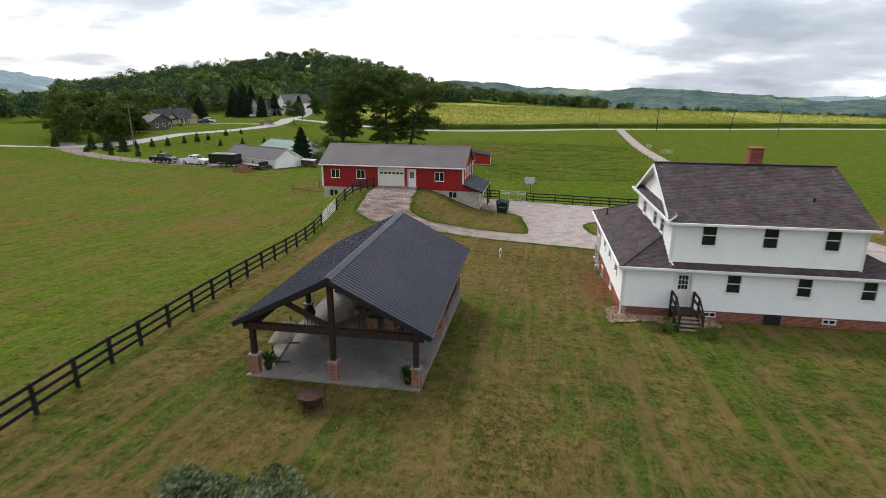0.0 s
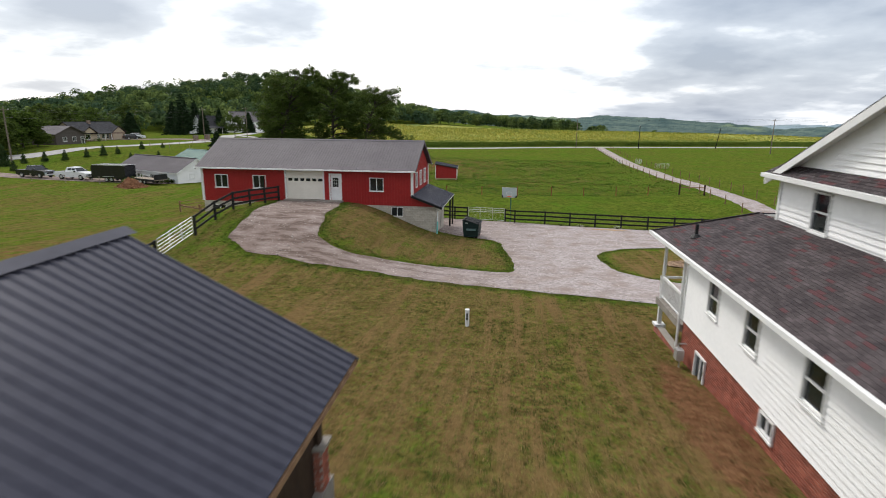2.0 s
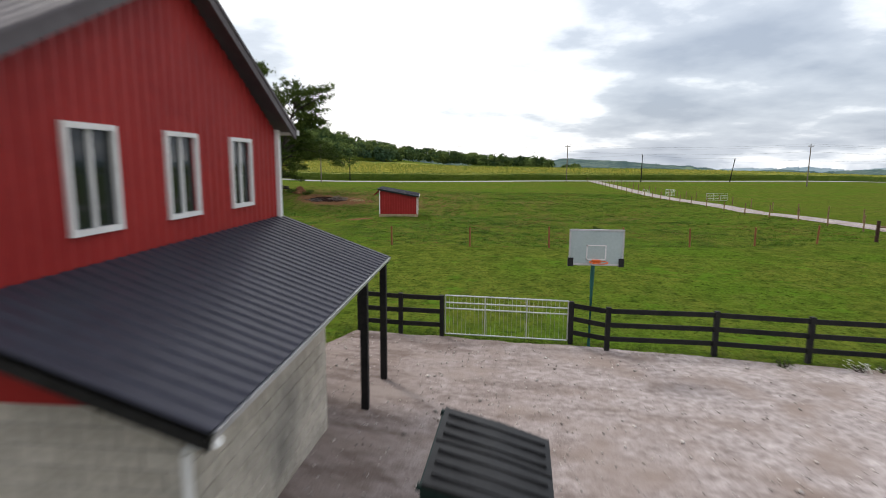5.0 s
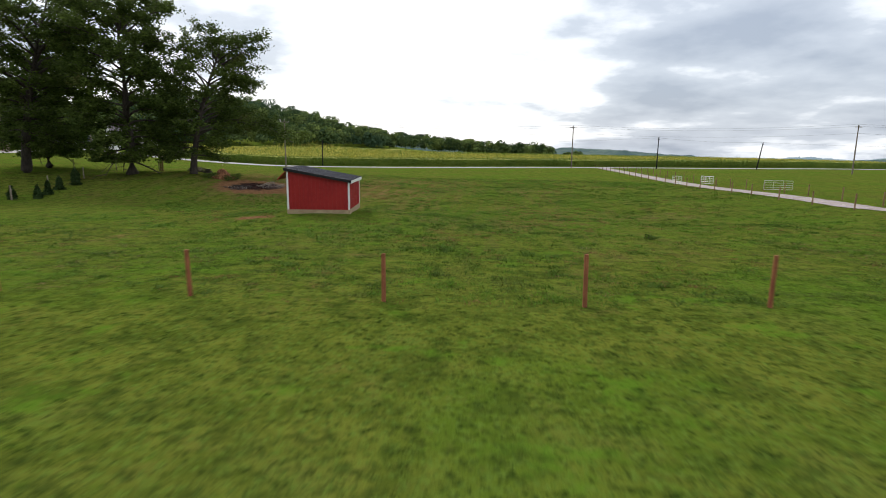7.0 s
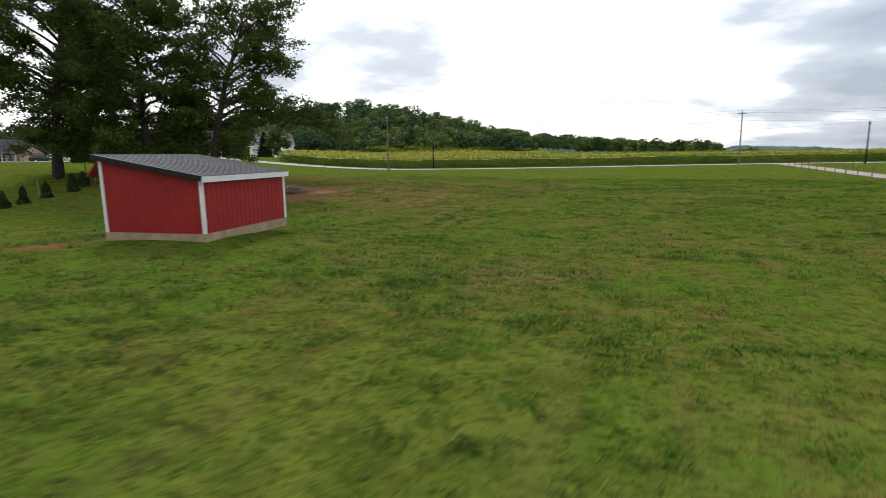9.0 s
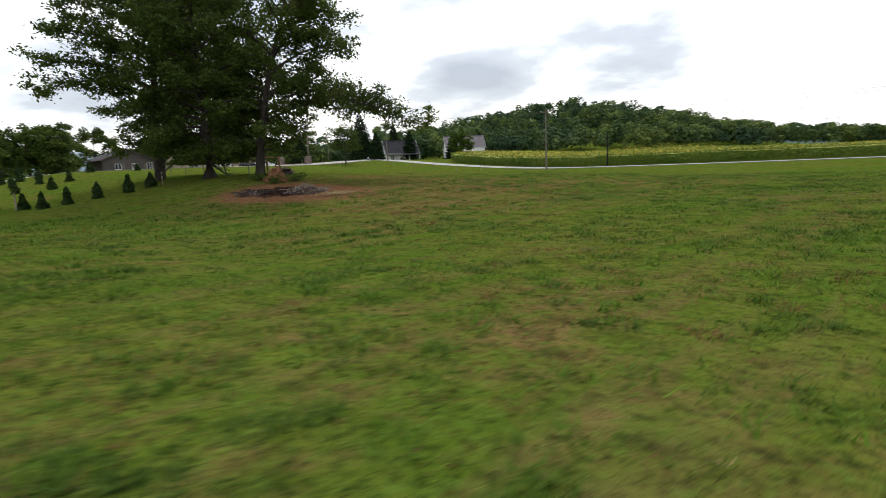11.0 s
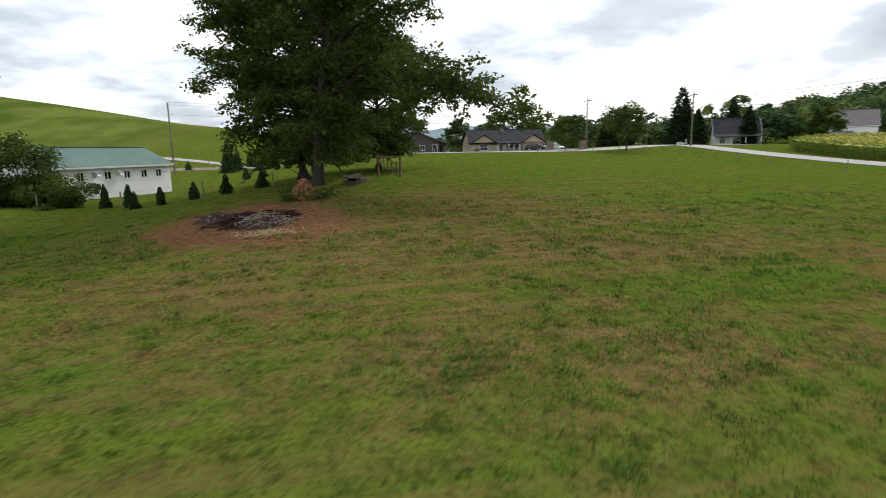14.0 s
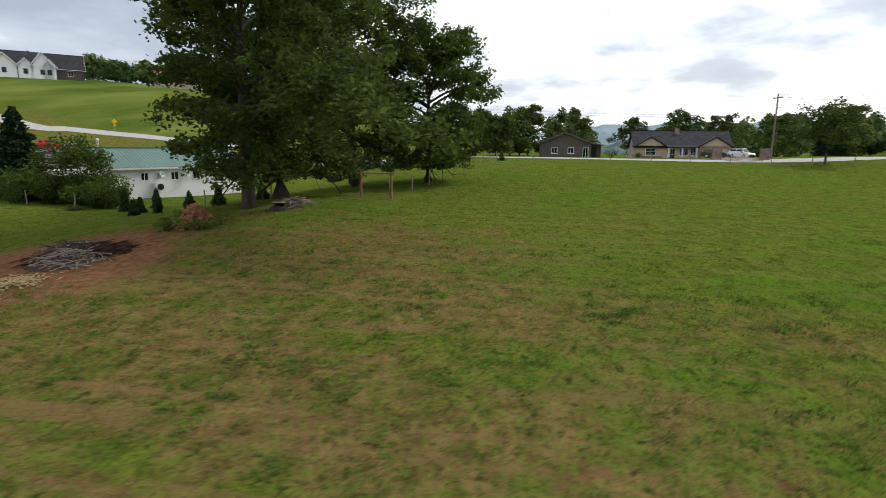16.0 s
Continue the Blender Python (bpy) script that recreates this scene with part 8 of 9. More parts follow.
def heap(name, x, y, w, d, h, mat, label, cat, seed, bits=0, bit=0.15, bit_mat=None, rz=0, litter=None):
    """A rough mound, with loose pieces on it."""
    rng = np.random.default_rng(seed)
    t = thing(name, pose(x, y, g(x, y), 0, 0, rz), label, cat)
    b = Build()
    n, rings = 26, 9
    for i in range(rings + 1):
        r = i / rings
        for k in range(n):
            a = 2 * math.pi * k / n
            e = 1 + 0.22 * noise.noise((math.cos(a) * 1.5, math.sin(a) * 1.5, seed))
            z = h * (math.cos(r * math.pi) * 0.5 + 0.5) * (1 + 0.5 * noise.noise((r * math.cos(a) * 3, r * math.sin(a) * 3, seed + 5))) - 0.12 * r
            b.v.append((math.cos(a) * r * e * w / 2, math.sin(a) * r * e * d / 2, z + 0.05 * rng.normal() * h))
    for i in range(rings):
        for k in range(n):
            b.f.append((i * n + k, i * n + (k + 1) % n, (i + 1) * n + (k + 1) % n, (i + 1) * n + k))
    part("mound", b, mat, t)
    if bits:
        b = Build()
        for _ in range(bits):
            a, r = rng.uniform(0, 6.283), rng.uniform(0, 1) ** 0.6
            z = h * (math.cos(r * math.pi) * 0.5 + 0.5)
            s = bit * rng.uniform(0.4, 1.3)
            b.box(-s, s, -s * 0.6, s * 0.6, -s * 0.4, s * 0.4, pose(math.cos(a) * r * w / 2, math.sin(a) * r * d / 2, z, *rng.uniform(0, 180, 3)))
        part("clods", b, bit_mat or mat, t, "", "stuff")
    if litter:
        b = Build()
        for _ in range(litter[0]):
            a, r = rng.uniform(0, 6.283), rng.uniform(0, 1) ** 0.6
            z = h * (math.cos(r * math.pi) * 0.5 + 0.5) + rng.uniform(0, litter[3])
            c = Vector((math.cos(a) * r * w / 2, math.sin(a) * r * d / 2, z))
            q = rng.uniform(0, 6.283)
            L = litter[1] * rng.uniform(0.3, 1.2)
            e = Vector((math.cos(q) * L, math.sin(q) * L, rng.uniform(-0.2, 0.35) * L))
            b.tube([c - e / 2, c + e * 0.1 + Vector((0, 0, 0.06 * L)), c + e / 2], [litter[2], litter[2] * 0.8, litter[2] * 0.4], 5, False)
        part("brushwood", b, litter[4], t, "", "stuff")
    return t


MULCH_RED = material("red_brown_chip_pile", (0.16, 0.07, 0.035), (0.3, 0.145, 0.075), 5, 0.95, 0.8, 20, island=0.3)
ASH_GREY = material("pale_ash", (0.07, 0.058, 0.052), (0.33, 0.29, 0.265), 5, 0.95, 0.5, 20, island=0.4)
heap("mulch_pile", -51.6, 86.0, 5.0, 3.2, 1.15, MULCH_RED, "heap of red-brown chips on the grass", "pile", 5, 160, 0.12)
heap("rubble_heap", -28.4, 131.2, 2.2, 1.7, 0.85, MULCH_RED, "heap of orange clay clods overgrown with weeds", "pile", 6, 140, 0.16)
heap("brush_heap", -22.8, 130.0, 2.6, 3.0, 0.3, ASH, "charred sticks and pale ash in the burn pit", "burn pile", 7, 110, 0.05, ASH_GREY, litter=(46, 1.1, 0.022, 0.16, GREY_WOOD))
heap("ash_heap", -25.2, 127.6, 2.4, 2.6, 0.14, ASH, "blackened ash and burned scraps", "burn pile", 8, 60, 0.05, ASH_GREY, litter=(50, 0.9, 0.025, 0.06, BARK))
heap("brush_heap", -32.6, 134.2, 2.4, 1.4, 0.22, BARK, "low heap of grey fallen branches under the tree", "branches", 9, litter=(60, 1.2, 0.025, 0.2, GREY_WOOD))
straw = Build()
rs = np.random.default_rng(4)
for _ in range(330):
    x, y = rs.normal(-20.2, 0.4), rs.normal(130.3, 0.55)
    q, L = rs.uniform(0, 6.283), rs.uniform(0.08, 0.3)
    z = g(x, y) + 0.07 + rs.uniform(0, 0.05)
    straw.beam((x, y, z), (x + math.cos(q) * L, y + math.sin(q) * L, z + rs.uniform(-0.02, 0.05)), 0.022, 0.01)
solid("straw_litter", straw, STRAW, "loose straw scattered beside the burn pit", "straw", "stuff")
for k, (x, y, w, h) in enumerate([(-29.5, 130.5, 1.5, 0.6), (-27.3, 132.1, 1.4, 0.6), (-27.5, 130.4, 1.1, 0.5), (6.2, 100.6, 0.5, 0.2)]):
    bush(x, y, w, h, "low clump of broad green weeds in the pasture", 300 + k, LEAF_LIGHT, 420 if w > 1 else 90, 0.07, "weed_clump")

wp = thing("woodpile", on(-43.5, 96.3, -20), "stacked split firewood under a pale green tarp", "firewood")
rs = random.Random(9)
for i in range(11):
    for j in range(5):
        part("log", Build().tube([(-1.6 + i * 0.3 + (j % 2) * 0.14, -0.45, 0.14 + j * 0.24), (-1.6 + i * 0.3 + (j % 2) * 0.14, 0.45 + rs.uniform(-0.05, 0.05), 0.14 + j * 0.24)], rs.uniform(0.1, 0.145), 7), RAW_WOOD if rs.random() < 0.6 else RUST, wp)
tarp = Build()
for i in range(13):
    for j in range(7):
        x, y = -1.9 + i * 0.32, -0.7 + j * 0.233
        tarp.v.append((x, y, 1.55 - 0.25 * (abs(y) / 0.7) ** 3 - 0.1 * (abs(x) / 1.9) ** 6 + 0.03 * noise.noise((x * 3, y * 3, 1))))
tarp.f += [(i * 7 + j, i * 7 + 7 + j, i * 7 + 8 + j, i * 7 + 1 + j) for i in range(12) for j in range(6)]
part("tarp", tarp, ACRYLIC, wp, "pale green tarp")

# ---- dumpster ----
LABEL_GREEN = material("faded_label", (0.09, 0.15, 0.15), (0.15, 0.22, 0.22), 5, 0.6)
dm = thing("dumpster", pose(-2.75, 62.2, g(-2.75, 62.2) + 0.04, 0, 0, -4), "dark green steel dumpster with black sloping lids on gravel", "dumpster")
body = Build().prism([(-0.55, 0.1), (0.62, 0.1), (0.66, 0.6), (0.7, 1.12), (-0.66, 1.45), (-0.6, 0.6)], -0.85, 0.85)
part("body", body, DUMPSTER, dm)
for s in (-1, 1):
    part("fork_pocket", Build().box(-0.28, 0.6, s * 0.92 - 0.08, s * 0.92 + 0.08, 0.62, 0.8), DUMPSTER, dm)
    part("rim", Build().beam((0.72, s * 0.86, 1.13), (-0.68, s * 0.86, 1.46), 0.06, 0.07), DUMPSTER, dm)
    lid = Build()
    for x0, z0, x1, z1 in ((0.76, 1.16, 0.1, 1.36), (0.1, 1.36, -0.62, 1.52)):
        lid.slab((x0, s * 0.03, z0), (x0, s * 0.9, z0), (x1, s * 0.9, z1), (x1, s * 0.03, z1), 0.05)
    lp = part("lid", lid, BLACK, dm, "black plastic lid")
    for k in range(3):
        y = s * (0.2 + 0.25 * k)
        part("lid_rib", Build().beam((0.7, y, 1.2), (-0.55, y, 1.53), 0.07, 0.03), BLACK, lp)
part("front_rib", Build().box(0.64, 0.7, -0.84, 0.84, 0.55, 0.63), DUMPSTER, dm)
part("side_label", Build().box(-0.3, 0.5, -1.006, -1.0, 0.64, 0.78), LABEL_GREEN, dm, "faded pale label strip")
part("front_label", Build().box(-0.42, -0.18, -0.856, -0.85, 1.2, 1.26), TRIM, dm)
for x in (-0.45, 0.5):
    for y in (-0.7, 0.7):
        part("skid", Build().box(x - 0.08, x + 0.08, y - 0.1, y + 0.1, -0.06, 0.1), RUST, dm)

# ---- basketball hoop ----
zb = g(0.3, 71.9)
hoop = thing("basketball_hoop", pose(0.3, 71.9, zb), "green basketball hoop post with frosted backboard by the fence", "basketball hoop")
part("pole", Build().tube([(0, 0, -0.3), (0, 0, 2.1), (-0.02, -0.15, 2.5), (-0.1, -0.75, 2.9)], [0.06, 0.06, 0.055, 0.05], 10), HOOP_GREEN, hoop)
for dz in (0.25, 0.55):
    part("arm", Build().beam((-0.05, -0.2, 2.3 + dz), (-0.14, -1.05, 2.75 + dz), 0.05, 0.05), HOOP_GREEN, hoop)
bx, by, b0, b1_ = -0.16, -1.15, 1.1 - zb, 2.03 - zb
bd = part("backboard", Build().box(bx - 0.69, bx + 0.69, by - 0.02, by + 0.02, b0, b1_), ACRYLIC, hoop, "frosted acrylic backboard")
for x0, x1, z0, z1 in ((-0.71, 0.71, b1_ - 0.03, b1_ + 0.01), (-0.71, 0.71, b0 - 0.02, b0 + 0.03), (-0.71, -0.67, b0, b1_), (0.67, 0.71, b0, b1_)):
    part("board_frame", Build().box(bx + x0, bx + x1, by - 0.03, by + 0.03, z0, z1), GALV, bd)
for x0, x1, z0, z1 in ((-0.26, 0.26, b0 + 0.5, b0 + 0.53), (-0.26, 0.26, b0 + 0.13, b0 + 0.16), (-0.26, -0.23, b0 + 0.13, b0 + 0.53), (0.23, 0.26, b0 + 0.13, b0 + 0.53)):
    part("target_line", Build().box(bx + x0, bx + x1, by - 0.027, by - 0.021, z0, z1), TRIM, bd)
for s in (-1, 1):
    part("corner_pad", Build().box(bx + s * 0.66 - 0.07, bx + s * 0.66 + 0.07, by - 0.05, by + 0.05, b0 - 0.05, b0 + 0.18), BLACK, bd)
    part("brace", Build().box(bx + s * 0.3 - 0.012, bx + s * 0.3 + 0.012, by + 0.02, by + 0.05, b0, b1_), BLACK, bd)
rim = Build().tube([(bx + math.cos(a) * 0.23, by - 0.38 + math.sin(a) * 0.23, b0 + 0.13) for a in np.linspace(0, 6.283, 22)], 0.014, 6, False)
part("rim", rim.box(bx - 0.1, bx + 0.1, by - 0.16, by - 0.02, b0 + 0.07, b0 + 0.14), ORANGE, hoop, "orange steel rim")

# ---- small things ----
wp_ = thing("vent_post", pose(-0.9, 38.05, g(-0.9, 38.05)), "short white plastic pipe standing in the lawn", "pipe")
part("pipe", Build().tube([(0, 0, -0.2), (0, 0, 0.64)], 0.085, 12), TRIM, wp_)
part("cap", Build().tube([(0, 0, 0.64), (0, 0, 0.7), (0, 0, 0.72)], [0.1, 0.1, 0.05], 12), TRIM, wp_)
part("slot", Build().box(-0.03, 0.03, -0.092, -0.07, 0.28, 0.56), BLACK, wp_)
st = thing("tree_stump", pose(-31.4, 133.9, g(-31.4, 133.9)), "low weathered tree stump beside the oak", "stump")
part("wood", Build().tube([(0, 0, -0.2), (0, 0, 0.12), (0.02, 0, 0.38)], [0.55, 0.45, 0.42], 12), BARK, st)
part("cut_face", Build().tube([(0.02, 0, 0.38), (0.02, 0, 0.395)], [0.4, 0.38], 12), GREY_WOOD, st)
sf = thing("timber_frame", pose(0, 0, 0), "weathered timber gate frame with one crossbar", "gate frame")
for x, y in ((-37.9, 135.9), (-38.7, 137.6)):
    part("post", Build().tube([(x, y, g(x, y) - 0.3), (x, y, g(x, y) + 1.65)], [0.09, 0.08], 8), RAW_WOOD, sf)
part("crossbar", Build().beam((-37.8, 135.7, g(-37.9, 135.9) + 1.5), (-38.75, 137.75, g(-38.7, 137.6) + 1.55), 0.07, 0.1), RAW_WOOD, sf)
sg = thing("road_sign", pose(-117.3, 47.3, g(-117.3, 47.3), 0, 0, 132), "yellow diamond warning sign with a smaller plate below", "sign")
part("post", Build().box(-0.04, 0.04, -0.03, 0.03, -0.3, 2.3), GALV, sg)
part("diamond", Build().box(-0.42, 0.42, 0.03, 0.05, -0.42, 0.42, pose(0, 0, 2.2, 0, 45, 0)), YELLOW, sg, "yellow diamond plate")
part("arrow", Build().box(-0.05, 0.05, 0.051, 0.056, 1.95, 2.4).box(-0.05, 0.22, 0.051, 0.056, 2.3, 2.4), BLACK, sg)
part("plate", Build().box(-0.28, 0.28, 0.03, 0.05, 1.05, 1.5), YELLOW, sg)
gm = thing("gas_meter", HM @ pose(-0.28, 9.7, 0.2), "grey gas meter on pipes against the brick wall", "meter")
part("meter_body", Build().box(-0.12, 0.12, -0.15, 0.15, 0.5, 0.85), GALV, gm)
part("riser", Build().tube([(0, -0.1, -0.3), (0, -0.1, 0.5)], 0.025, 6).tube([(0, 0.1, 0.85), (0, 0.1, 1.0), (0.25, 0.1, 1.0)], 0.025, 6), GALV, gm)

tube_gate((24.3, 152.6), (24.9, 150.8), 1.2, 5, "galvanised tube gate standing beside the gravel lane")
tube_gate((28.4, 153.4), (29.4, 151.8), 1.2, 5, "galvanised tube gate standing beside the gravel lane")
tube_gate((29.3, 138.2), (32.0, 137.6), 1.2, 5, "galvanised tube gate across the far field entrance")
br = thing("brace_rail", pose(0, 0, 0), "timber brace rail between two stout fence posts", "fence")
for x, y in ((21.9, 92.3), (24.9, 92.0)):
    part("post", Build().tube([(x, y, g(x, y) - 0.3), (x, y, g(x, y) + 1.35)], [0.11, 0.1], 8), RUST, br)
part("rail", Build().tube([(21.9, 92.3, g(21.9, 92.3) + 0.95), (24.9, 92.0, g(24.9, 92.0) + 1.0)], 0.06, 7), RAW_WOOD, br)
for k, x in enumerate((5.2, 7.0, 7.6, 10.4, 12.9, 14.2, 15.0)):
    y = 70.9 - (x - 4) * 0.115
    bush(x, y, 0.55, 0.3, "low weeds with white flowers along the fence foot", 330 + k, FLOWER if k % 2 else LEAF_LIGHT, 70, 0.035, "white_flower_weed")
TAN_SOIL = material("tan_clay_stain", (0.3, 0.19, 0.1), (0.42, 0.29, 0.17), 2.5, 0.95, 0.4, 30, spec=0.05)
overlay("clay_patch", lambda x, y: np.hypot((x - 9.4) / 1.7, (y - 69.1) / 0.34) - 1 + 0.5 * np.sin(x * 5.3) * np.sin(y * 9.1), 7, 12, 68, 70.4, 0.12, 0.045, TAN_SOIL, "tan clay stain on the gravel near the fence", "soil", 0.3)

# ---- grass ----
TUFT = material("long_green_grass", (0.045, 0.087, 0.008), (0.09, 0.145, 0.019), 0.35, 0.8, transmit=0.3, island=0.55, spec=0.1, mottle=((0.12, 0.122, 0.034), 0.3, 0.55, 0.7))
TUFT_DRY = material("dry_tan_grass", (0.150, 0.101, 0.043), (0.258, 0.185, 0.085), 0.5, 0.85, transmit=0.3, island=0.3, spec=0.1)
TUFT_LAWN = material("short_lawn_grass", (0.034, 0.053, 0.009), (0.071, 0.087, 0.019), 0.35, 0.85, transmit=0.3, island=0.35, spec=0.05, mottle=((0.088, 0.077, 0.030), 0.3, 0.5, 0.7))
TUFT_RANK = material("dark_rank_grass", (0.043, 0.086, 0.011), (0.088, 0.15, 0.018), 0.35, 0.8, transmit=0.3, island=0.3, spec=0.1)
TUFT_LIME = material("bright_young_grass", (0.06, 0.127, 0.01), (0.11, 0.195, 0.02), 0.4, 0.8, transmit=0.35, island=0.3, spec=0.1)
TUFT_RUSSET = material("russet_dead_grass", (0.105, 0.058, 0.022), (0.2, 0.125, 0.05), 0.6, 0.9, transmit=0.2, island=0.35, spec=0.05)


def clear_of(x, y):
    """Where grass may stand: off the gravel, slabs, buildings and pit."""
    ok = (drive_sd(x, y) > 0.05) & (line_sd(x, y, LANE, 1.8) > 0)
    p = HM.inverted()
    u, v = p[0][0] * x + p[0][1] * y + p[0][3], p[1][0] * x + p[1][1] * y + p[1][3]
    ok &= ~((u > -0.3) & (u < 15) & (v > -0.1) & (v < 15)) & (bed_sd(x, y) > 0)
    p = PM.inverted()
    u, v = p[0][0] * x + p[0][1] * y + p[0][3], p[1][0] * x + p[1][1] * y + p[1][3]
    ok &= ~((np.abs(u) < 3.85) & (v > -0.4) & (v < 11.8))
    ok &= ~((x > BX0 - 0.1) & (x < -4.9) & (y > BY0 - 0.1) & (y < 68.6))
    ok &= ~((x > -13.2) & (x < -8.6) & (y > 105.4) & (y < 110.8))
    ok &= np.hypot((x + 24.0) / 4.3, (y - 128.8) / 4.4) > 1
    return ok


def tufts(name, x, y, hgt, spread, mat, label, seed, blades=6):
    rng = np.random.default_rng(seed)
    n = len(x)
    X, Y = np.repeat(x, blades), np.repeat(y, blades)
    S, H = np.repeat(spread, blades), np.repeat(hgt, blades) * rng.uniform(0.55, 1.2, n * blades)
    X, Y = X + rng.normal(size=n * blades) * S, Y + rng.normal(size=n * blades) * S
    Z = gz(X, Y) - 0.01
    a = rng.uniform(0, 6.283, n * blades)
    lean = rng.uniform(0.7, 2.0, n * blades) * H
    w = H * 0.1 + 0.006
    dx, dy = np.cos(a), np.sin(a)
    v = np.stack([np.stack([X - dy * w, Y + dx * w, Z], 1), np.stack([X + dy * w, Y - dx * w, Z], 1), np.stack([X + dx * lean, Y + dy * lean, Z + H], 1)], 1).reshape(-1, 3)
    solid(name, fast_mesh(name, v, np.arange(3 * n * blades).reshape(-1, 3), mat), mat, label, "grass", "stuff")


rng = np.random.default_rng(77)


def clumpy(x, y, s, seed):
    return np.array([noise.noise((a * s, b * s, seed)) for a, b in zip(x, y)])


# pasture
n = 330000
px, py = rng.uniform(-34, 34, n), rng.uniform(72, 162, n)
keep = rng.uniform(0, 1, n) < np.clip(1.1 - np.hypot(np.maximum(np.abs(px - 1) - 8, 0), np.maximum(np.abs(py - 117) - 38, 0)) / 22, 0.07, 1)
px, py = px[keep], py[keep]
cl = 0.5 * clumpy(px, py, 0.9, 1.0) + 0.35 * clumpy(px, py, 0.22, 4.0) + 0.75 * clumpy(px, py, 2.1, 6.0)
keep = (rng.uniform(-1.0, 0.25, len(px)) < cl) & clear_of(px, py) & (py > 87.6 + 0.17 * np.maximum(px - 1, 0) + 0.3 * rng.normal(size=len(px)))
px, py, cl = px[keep], py[keep], cl[keep]
tall = np.clip(0.042 + 0.11 * cl, 0.02, 0.18)
sort = clumpy(px, py, 0.12, 9.0) + rng.normal(size=len(px)) * 0.15
rank = clumpy(px, py, 0.3, 21.0) + 0.6 * clumpy(px, py, 1.6, 25.0)
lime = clumpy(px, py, 0.1, 51.0) + 0.7 * clumpy(px, py, 0.8, 53.0)
dead = 0.9 * clumpy(px, py, 0.13, 41.0) + 0.8 * clumpy(px, py, 1.5, 43.0) + 0.45 * np.exp(-(((px + 15) / 11) ** 2) - ((py - 137) / 11) ** 2)
kind_of = np.where(rank > 0.3, 1, np.where(dead > 0.22, 2, np.where(lime > 0.1, 3, np.where(sort > 0.27, 4, 0))))
for k, (nm, mat, lab, f_h) in enumerate((("pasture_grass", TUFT, "clumpy green pasture grass", 1.0), ("rank_pasture_grass", TUFT_RANK, "dark rank clumps of ungrazed grass", 1.3), ("russet_pasture_grass", TUFT_RUSSET, "russet dead grass between green clumps", 0.7), ("young_pasture_grass", TUFT_LIME, "bright green patches of young grass", 1.0), ("dry_pasture_grass", TUFT_DRY, "dry tan pasture grass", 0.7))):
    sel = kind_of == k
    tufts(nm, px[sel], py[sel], tall[sel] * f_h, 0.05 + 0.4 * tall[sel], mat, lab, len(nm), 5)
# stout ungrazed tussocks, in loose drifts
n = 15000
px, py = rng.uniform(-27, 27, n), rng.uniform(89, 160, n)
keep = clear_of(px, py) & (clumpy(px, py, 0.35, 31.0) + 0.8 * clumpy(px, py, 0.08, 35.0) > rng.uniform(-0.15, 0.5, n))
px, py = px[keep], py[keep]
fresh = rng.uniform(0, 1, len(px)) < 0.64
for nm, sel, mat, lab, tall, wide in (("tussock_grass", fresh, TUFT_LIME, "broad bright green tussocks in the pasture", (0.06, 0.15), (0.08, 0.2)), ("dark_tussock_grass", ~fresh, TUFT_RANK, "stout dark green tussocks in the pasture", (0.06, 0.15), (0.08, 0.18))):
    tufts(nm, px[sel], py[sel], rng.uniform(*tall, sel.sum()), rng.uniform(*wide, sel.sum()), mat, lab, len(nm), 18)
# lawn
n = 70000
px, py = rng.uniform(-20, 7, n), rng.uniform(0, 62, n)
keep = clear_of(px, py) & (rng.uniform(0, 1, n) < np.clip(1.2 - np.abs(px + 3) / 20, 0.15, 1))
px, py = px[keep], py[keep]
is_dry = (clumpy(px, py, 0.22, 14.0) + 0.5 * clumpy(px, py, 0.9, 17.0) + rng.normal(size=len(px)) * 0.18) > -0.2
is_dry &= drive_sd(px, py) > 0.9 + 0.35 * rng.normal(size=len(px))
tufts("lawn_grass", px[~is_dry], py[~is_dry], rng.uniform(0.03, 0.075, (~is_dry).sum()), np.full((~is_dry).sum(), 0.06), TUFT_LAWN, "short green lawn grass", 3, 7)
tufts("dry_lawn_grass", px[is_dry], py[is_dry], rng.uniform(0.03, 0.065, is_dry.sum()), np.full(is_dry.sum(), 0.06), TUFT_DRY, "short dry tan lawn grass", 4, 7)

# ragged grass along the gravel
px, py = rng.uniform(-20, 34, 200000), rng.uniform(42, 73, 200000)
e = drive_sd(px, py)
sel = (e > -0.12 + 0.25 * np.sin(px * 2.1) * np.sin(py * 1.7)) & (e < 0.5) & ((px < -4.6) | (py < 60.6) | (py > 69))
px, py = px[sel][:9000], py[sel][:9000]
tufts("verge_grass", px, py, rng.uniform(0.03, 0.08, len(px)), np.full(len(px), 0.07), TUFT, "ragged green grass along the gravel edge", 6, 7)

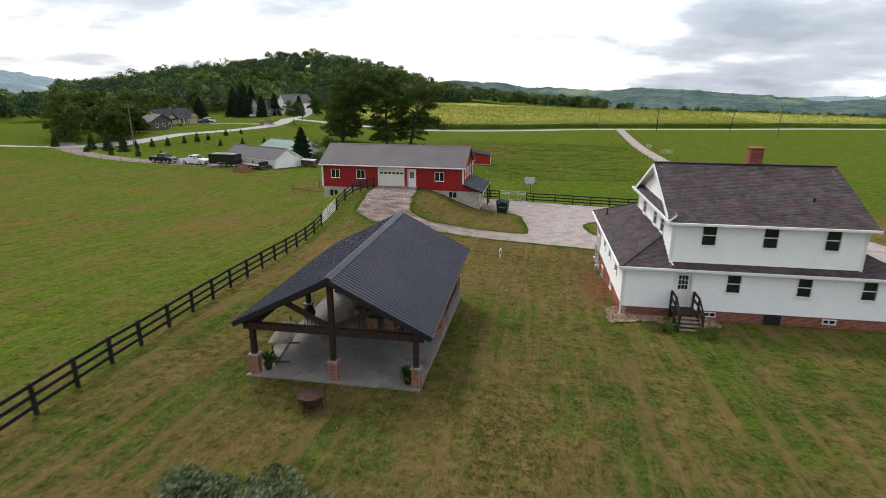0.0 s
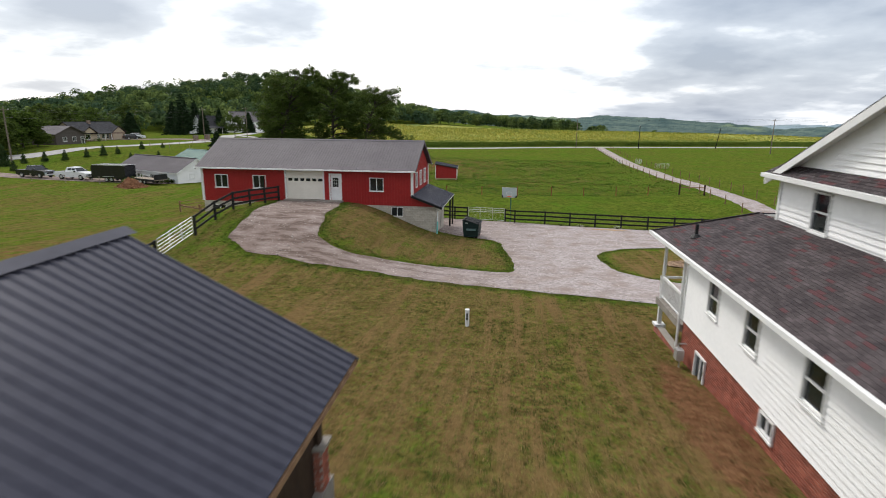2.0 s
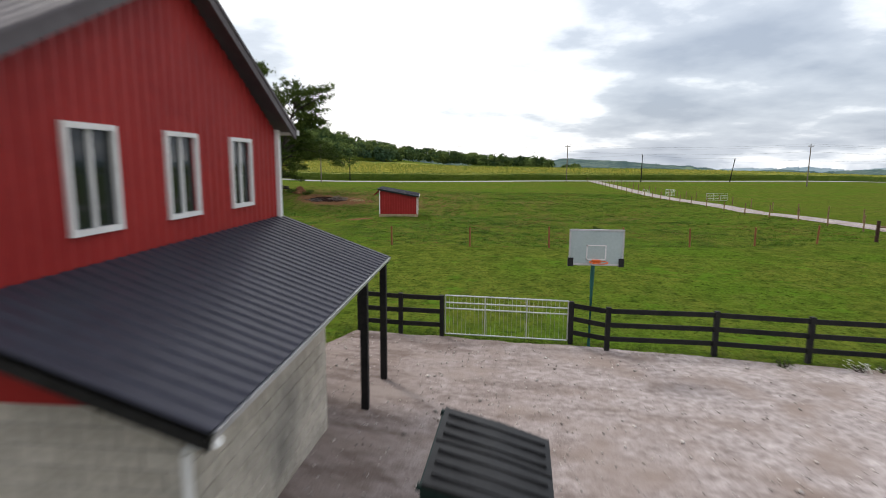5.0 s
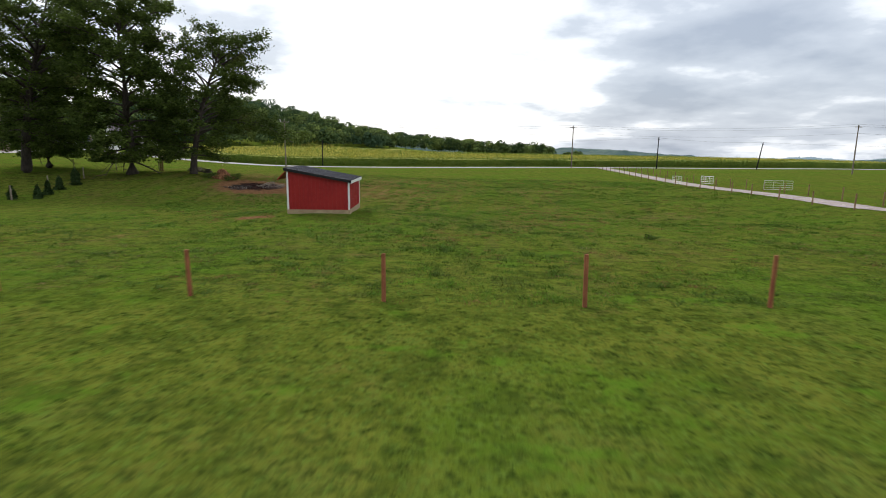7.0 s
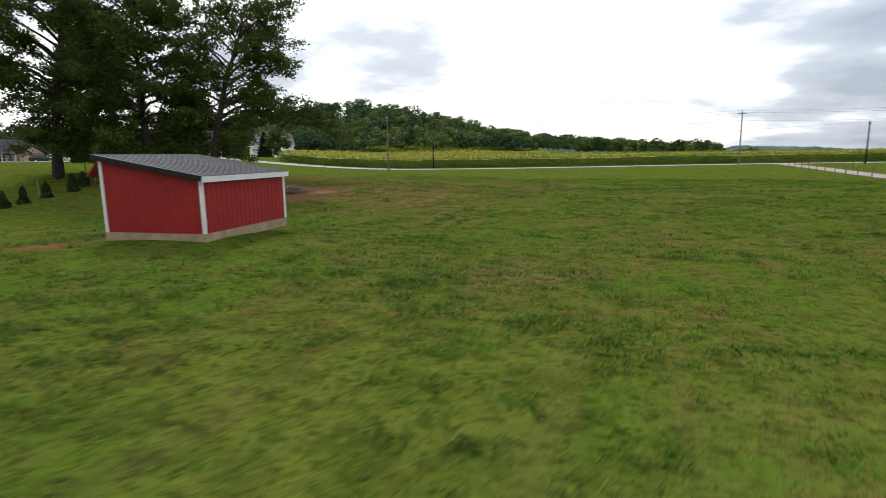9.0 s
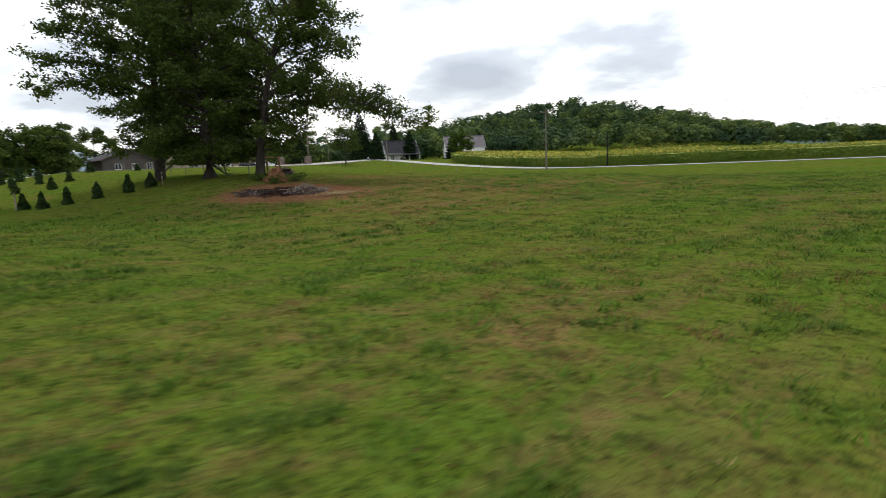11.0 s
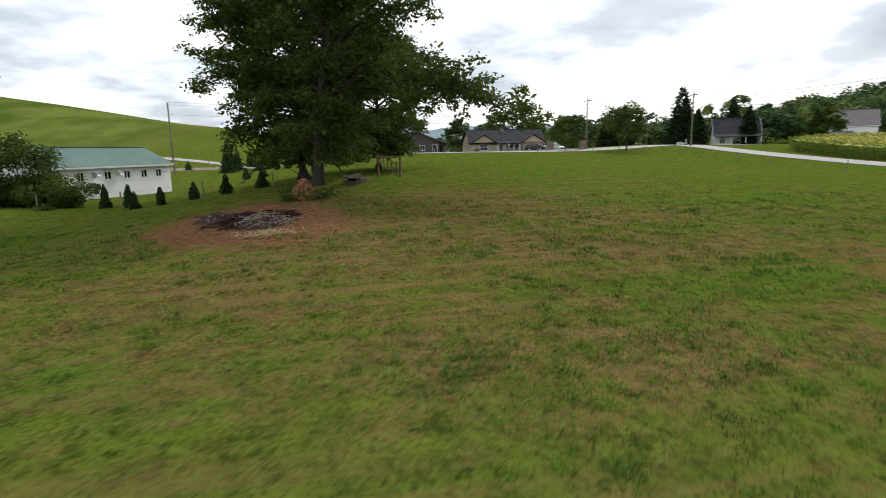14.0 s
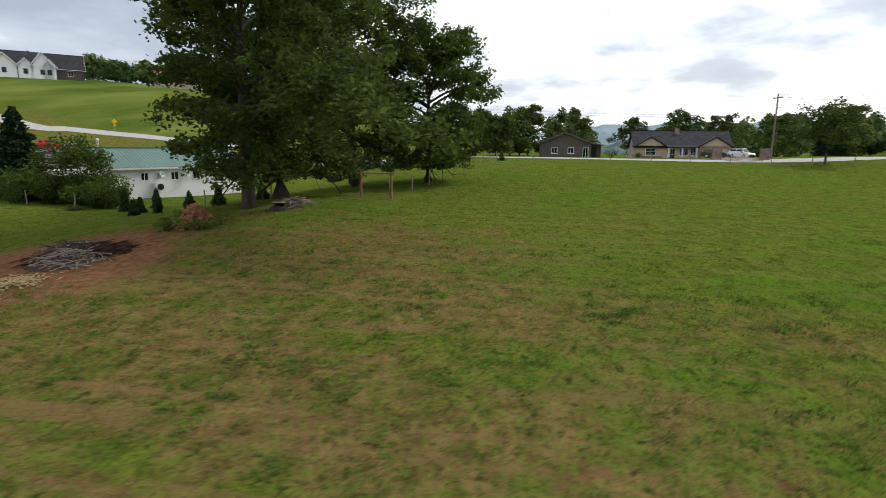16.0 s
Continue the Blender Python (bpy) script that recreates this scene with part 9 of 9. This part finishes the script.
# wood chips on the two beds
CHIP = material("pale_wood_chips", (0.2, 0.12, 0.07), (0.5, 0.37, 0.26), 2.0, 0.9, island=0.4)
chips = Build()
cr = np.random.default_rng(31)
for _ in range(5200):
    if cr.uniform() < 0.7:
        x, y = cr.uniform(5.5, 12.5), cr.uniform(23, 28)
        if bed_sd(x, y) > 0.05:
            continue
    else:
        a, r = cr.uniform(0, 6.283), math.sqrt(cr.uniform(0, 1))
        x, y = 12.6 + math.cos(a) * r * 1.95, 53.8 + math.sin(a) * r * 1.3
    s = cr.uniform(0.03, 0.075)
    chips.box(-s, s, -s * 0.5, s * 0.5, -0.008, 0.008, pose(x, y, g(x, y) + 0.07 + cr.uniform(0, 0.03), cr.normal() * 25, cr.normal() * 25, cr.uniform(0, 360)))
solid("wood_chips", chips, CHIP, "pale wood chips strewn over the beds", "mulch", "stuff")

# loose stones on the gravel
n = 30000
px, py = rng.uniform(-19, 22, n), rng.uniform(43, 72, n)
sel = (drive_sd(px, py) < -0.1) & (rng.uniform(0, 1, n) < np.clip(0.35 - px / 26, 0.12, 1))
px, py = px[sel], py[sel]
r = rng.uniform(0.012, 0.034, len(px)) * np.where(rng.uniform(0, 1, len(px)) < 0.06, 1.8, 1)
o = np.array([(1, 0, 0), (0, 1, 0), (-1, 0, 0), (0, -1, 0), (0, 0, 0.7), (0, 0, -0.6)])
v = np.stack([px, py, gz(px, py) + 0.04 + r * 0.2], 1)[:, None] + o[None] * r[:, None, None] * rng.uniform(0.6, 1.3, (len(px), 6, 1))
f_ = np.array([(0, 1, 4), (1, 2, 4), (2, 3, 4), (3, 0, 4), (1, 0, 5), (2, 1, 5), (3, 2, 5), (0, 3, 5)])
STONES = material("loose_limestone", (0.32, 0.27, 0.24), (0.6, 0.55, 0.52), 1.5, 0.9, 0.2, 30, island=0.45)
solid("loose_stones", fast_mesh("loose_stones", v.reshape(-1, 3), (f_[None] + 6 * np.arange(len(px))[:, None, None]).reshape(-1, 3), STONES), STONES, "loose pale stones scattered over the gravel", "stones", "stuff")

# ---- masonry ----


def unit(name, mat, L, H):
    b = Build()
    masonry(b, [(0, L, 0, H)], 0.012)
    return b.mesh(name, mat)


def lay(name, wall, m, rects, L, H, mat, near):
    """Whole pieces in the near stretch as parts of their own; the rest joined."""
    me = unit(name, mat, L, H)
    rest = []
    for r in rects:
        if near(r) and abs(r[1] - r[0] - L) < 0.004 and abs(r[3] - r[2] - H) < 0.004:
            ob = new(name, me)
            ob.parent = wall
            ob.matrix_local = m @ Matrix.Translation((r[0], 0, r[2]))
        else:
            rest.append(r)
    b = Build()
    masonry(b, rest, 0.012)
    part(name + "work", b.move(m), mat, wall, "", "stuff")


walls = [c for c in house.children if c.name.startswith("basement_wall")]
m_front, m_west = side(0, 0.026, 0, 0), side(0.026, WL, 0, -90)
lay("brick", walls[0], m_front, courses(0, 13.9, 0.405, ZB, bw_front, 0.21, 0.075, 0.012), 0.198, 0.063, BRICK, lambda r: r[1] < 0.0)
lay("brick", walls[1], m_west, courses(0, WL, -0.72, ZB, bw_west, 0.21, 0.075, 0.012), 0.198, 0.063, BRICK, lambda r: r[1] < 3.3 and r[2] > 0.0)
bw = next(c for c in barn.children if c.name.startswith("basement_wall"))
lay("block", bw, side(0, BY0 + 0.016, 0, 0), courses(BX0, -5.5, -2.2, 1.6, base_holes, 0.4, 0.2, 0.012), 0.388, 0.188, BLOCK, lambda r: r[0] > -13.5 and r[2] > -1.5)
lay("block", bw, side(-5.496, BY0 + 0.02, 0, 90), courses(0, 4.4, -2.2, 1.4, [], 0.4, 0.2, 0.012), 0.388, 0.188, BLOCK, lambda r: r[2] > -1.4 and r[0] > 9)
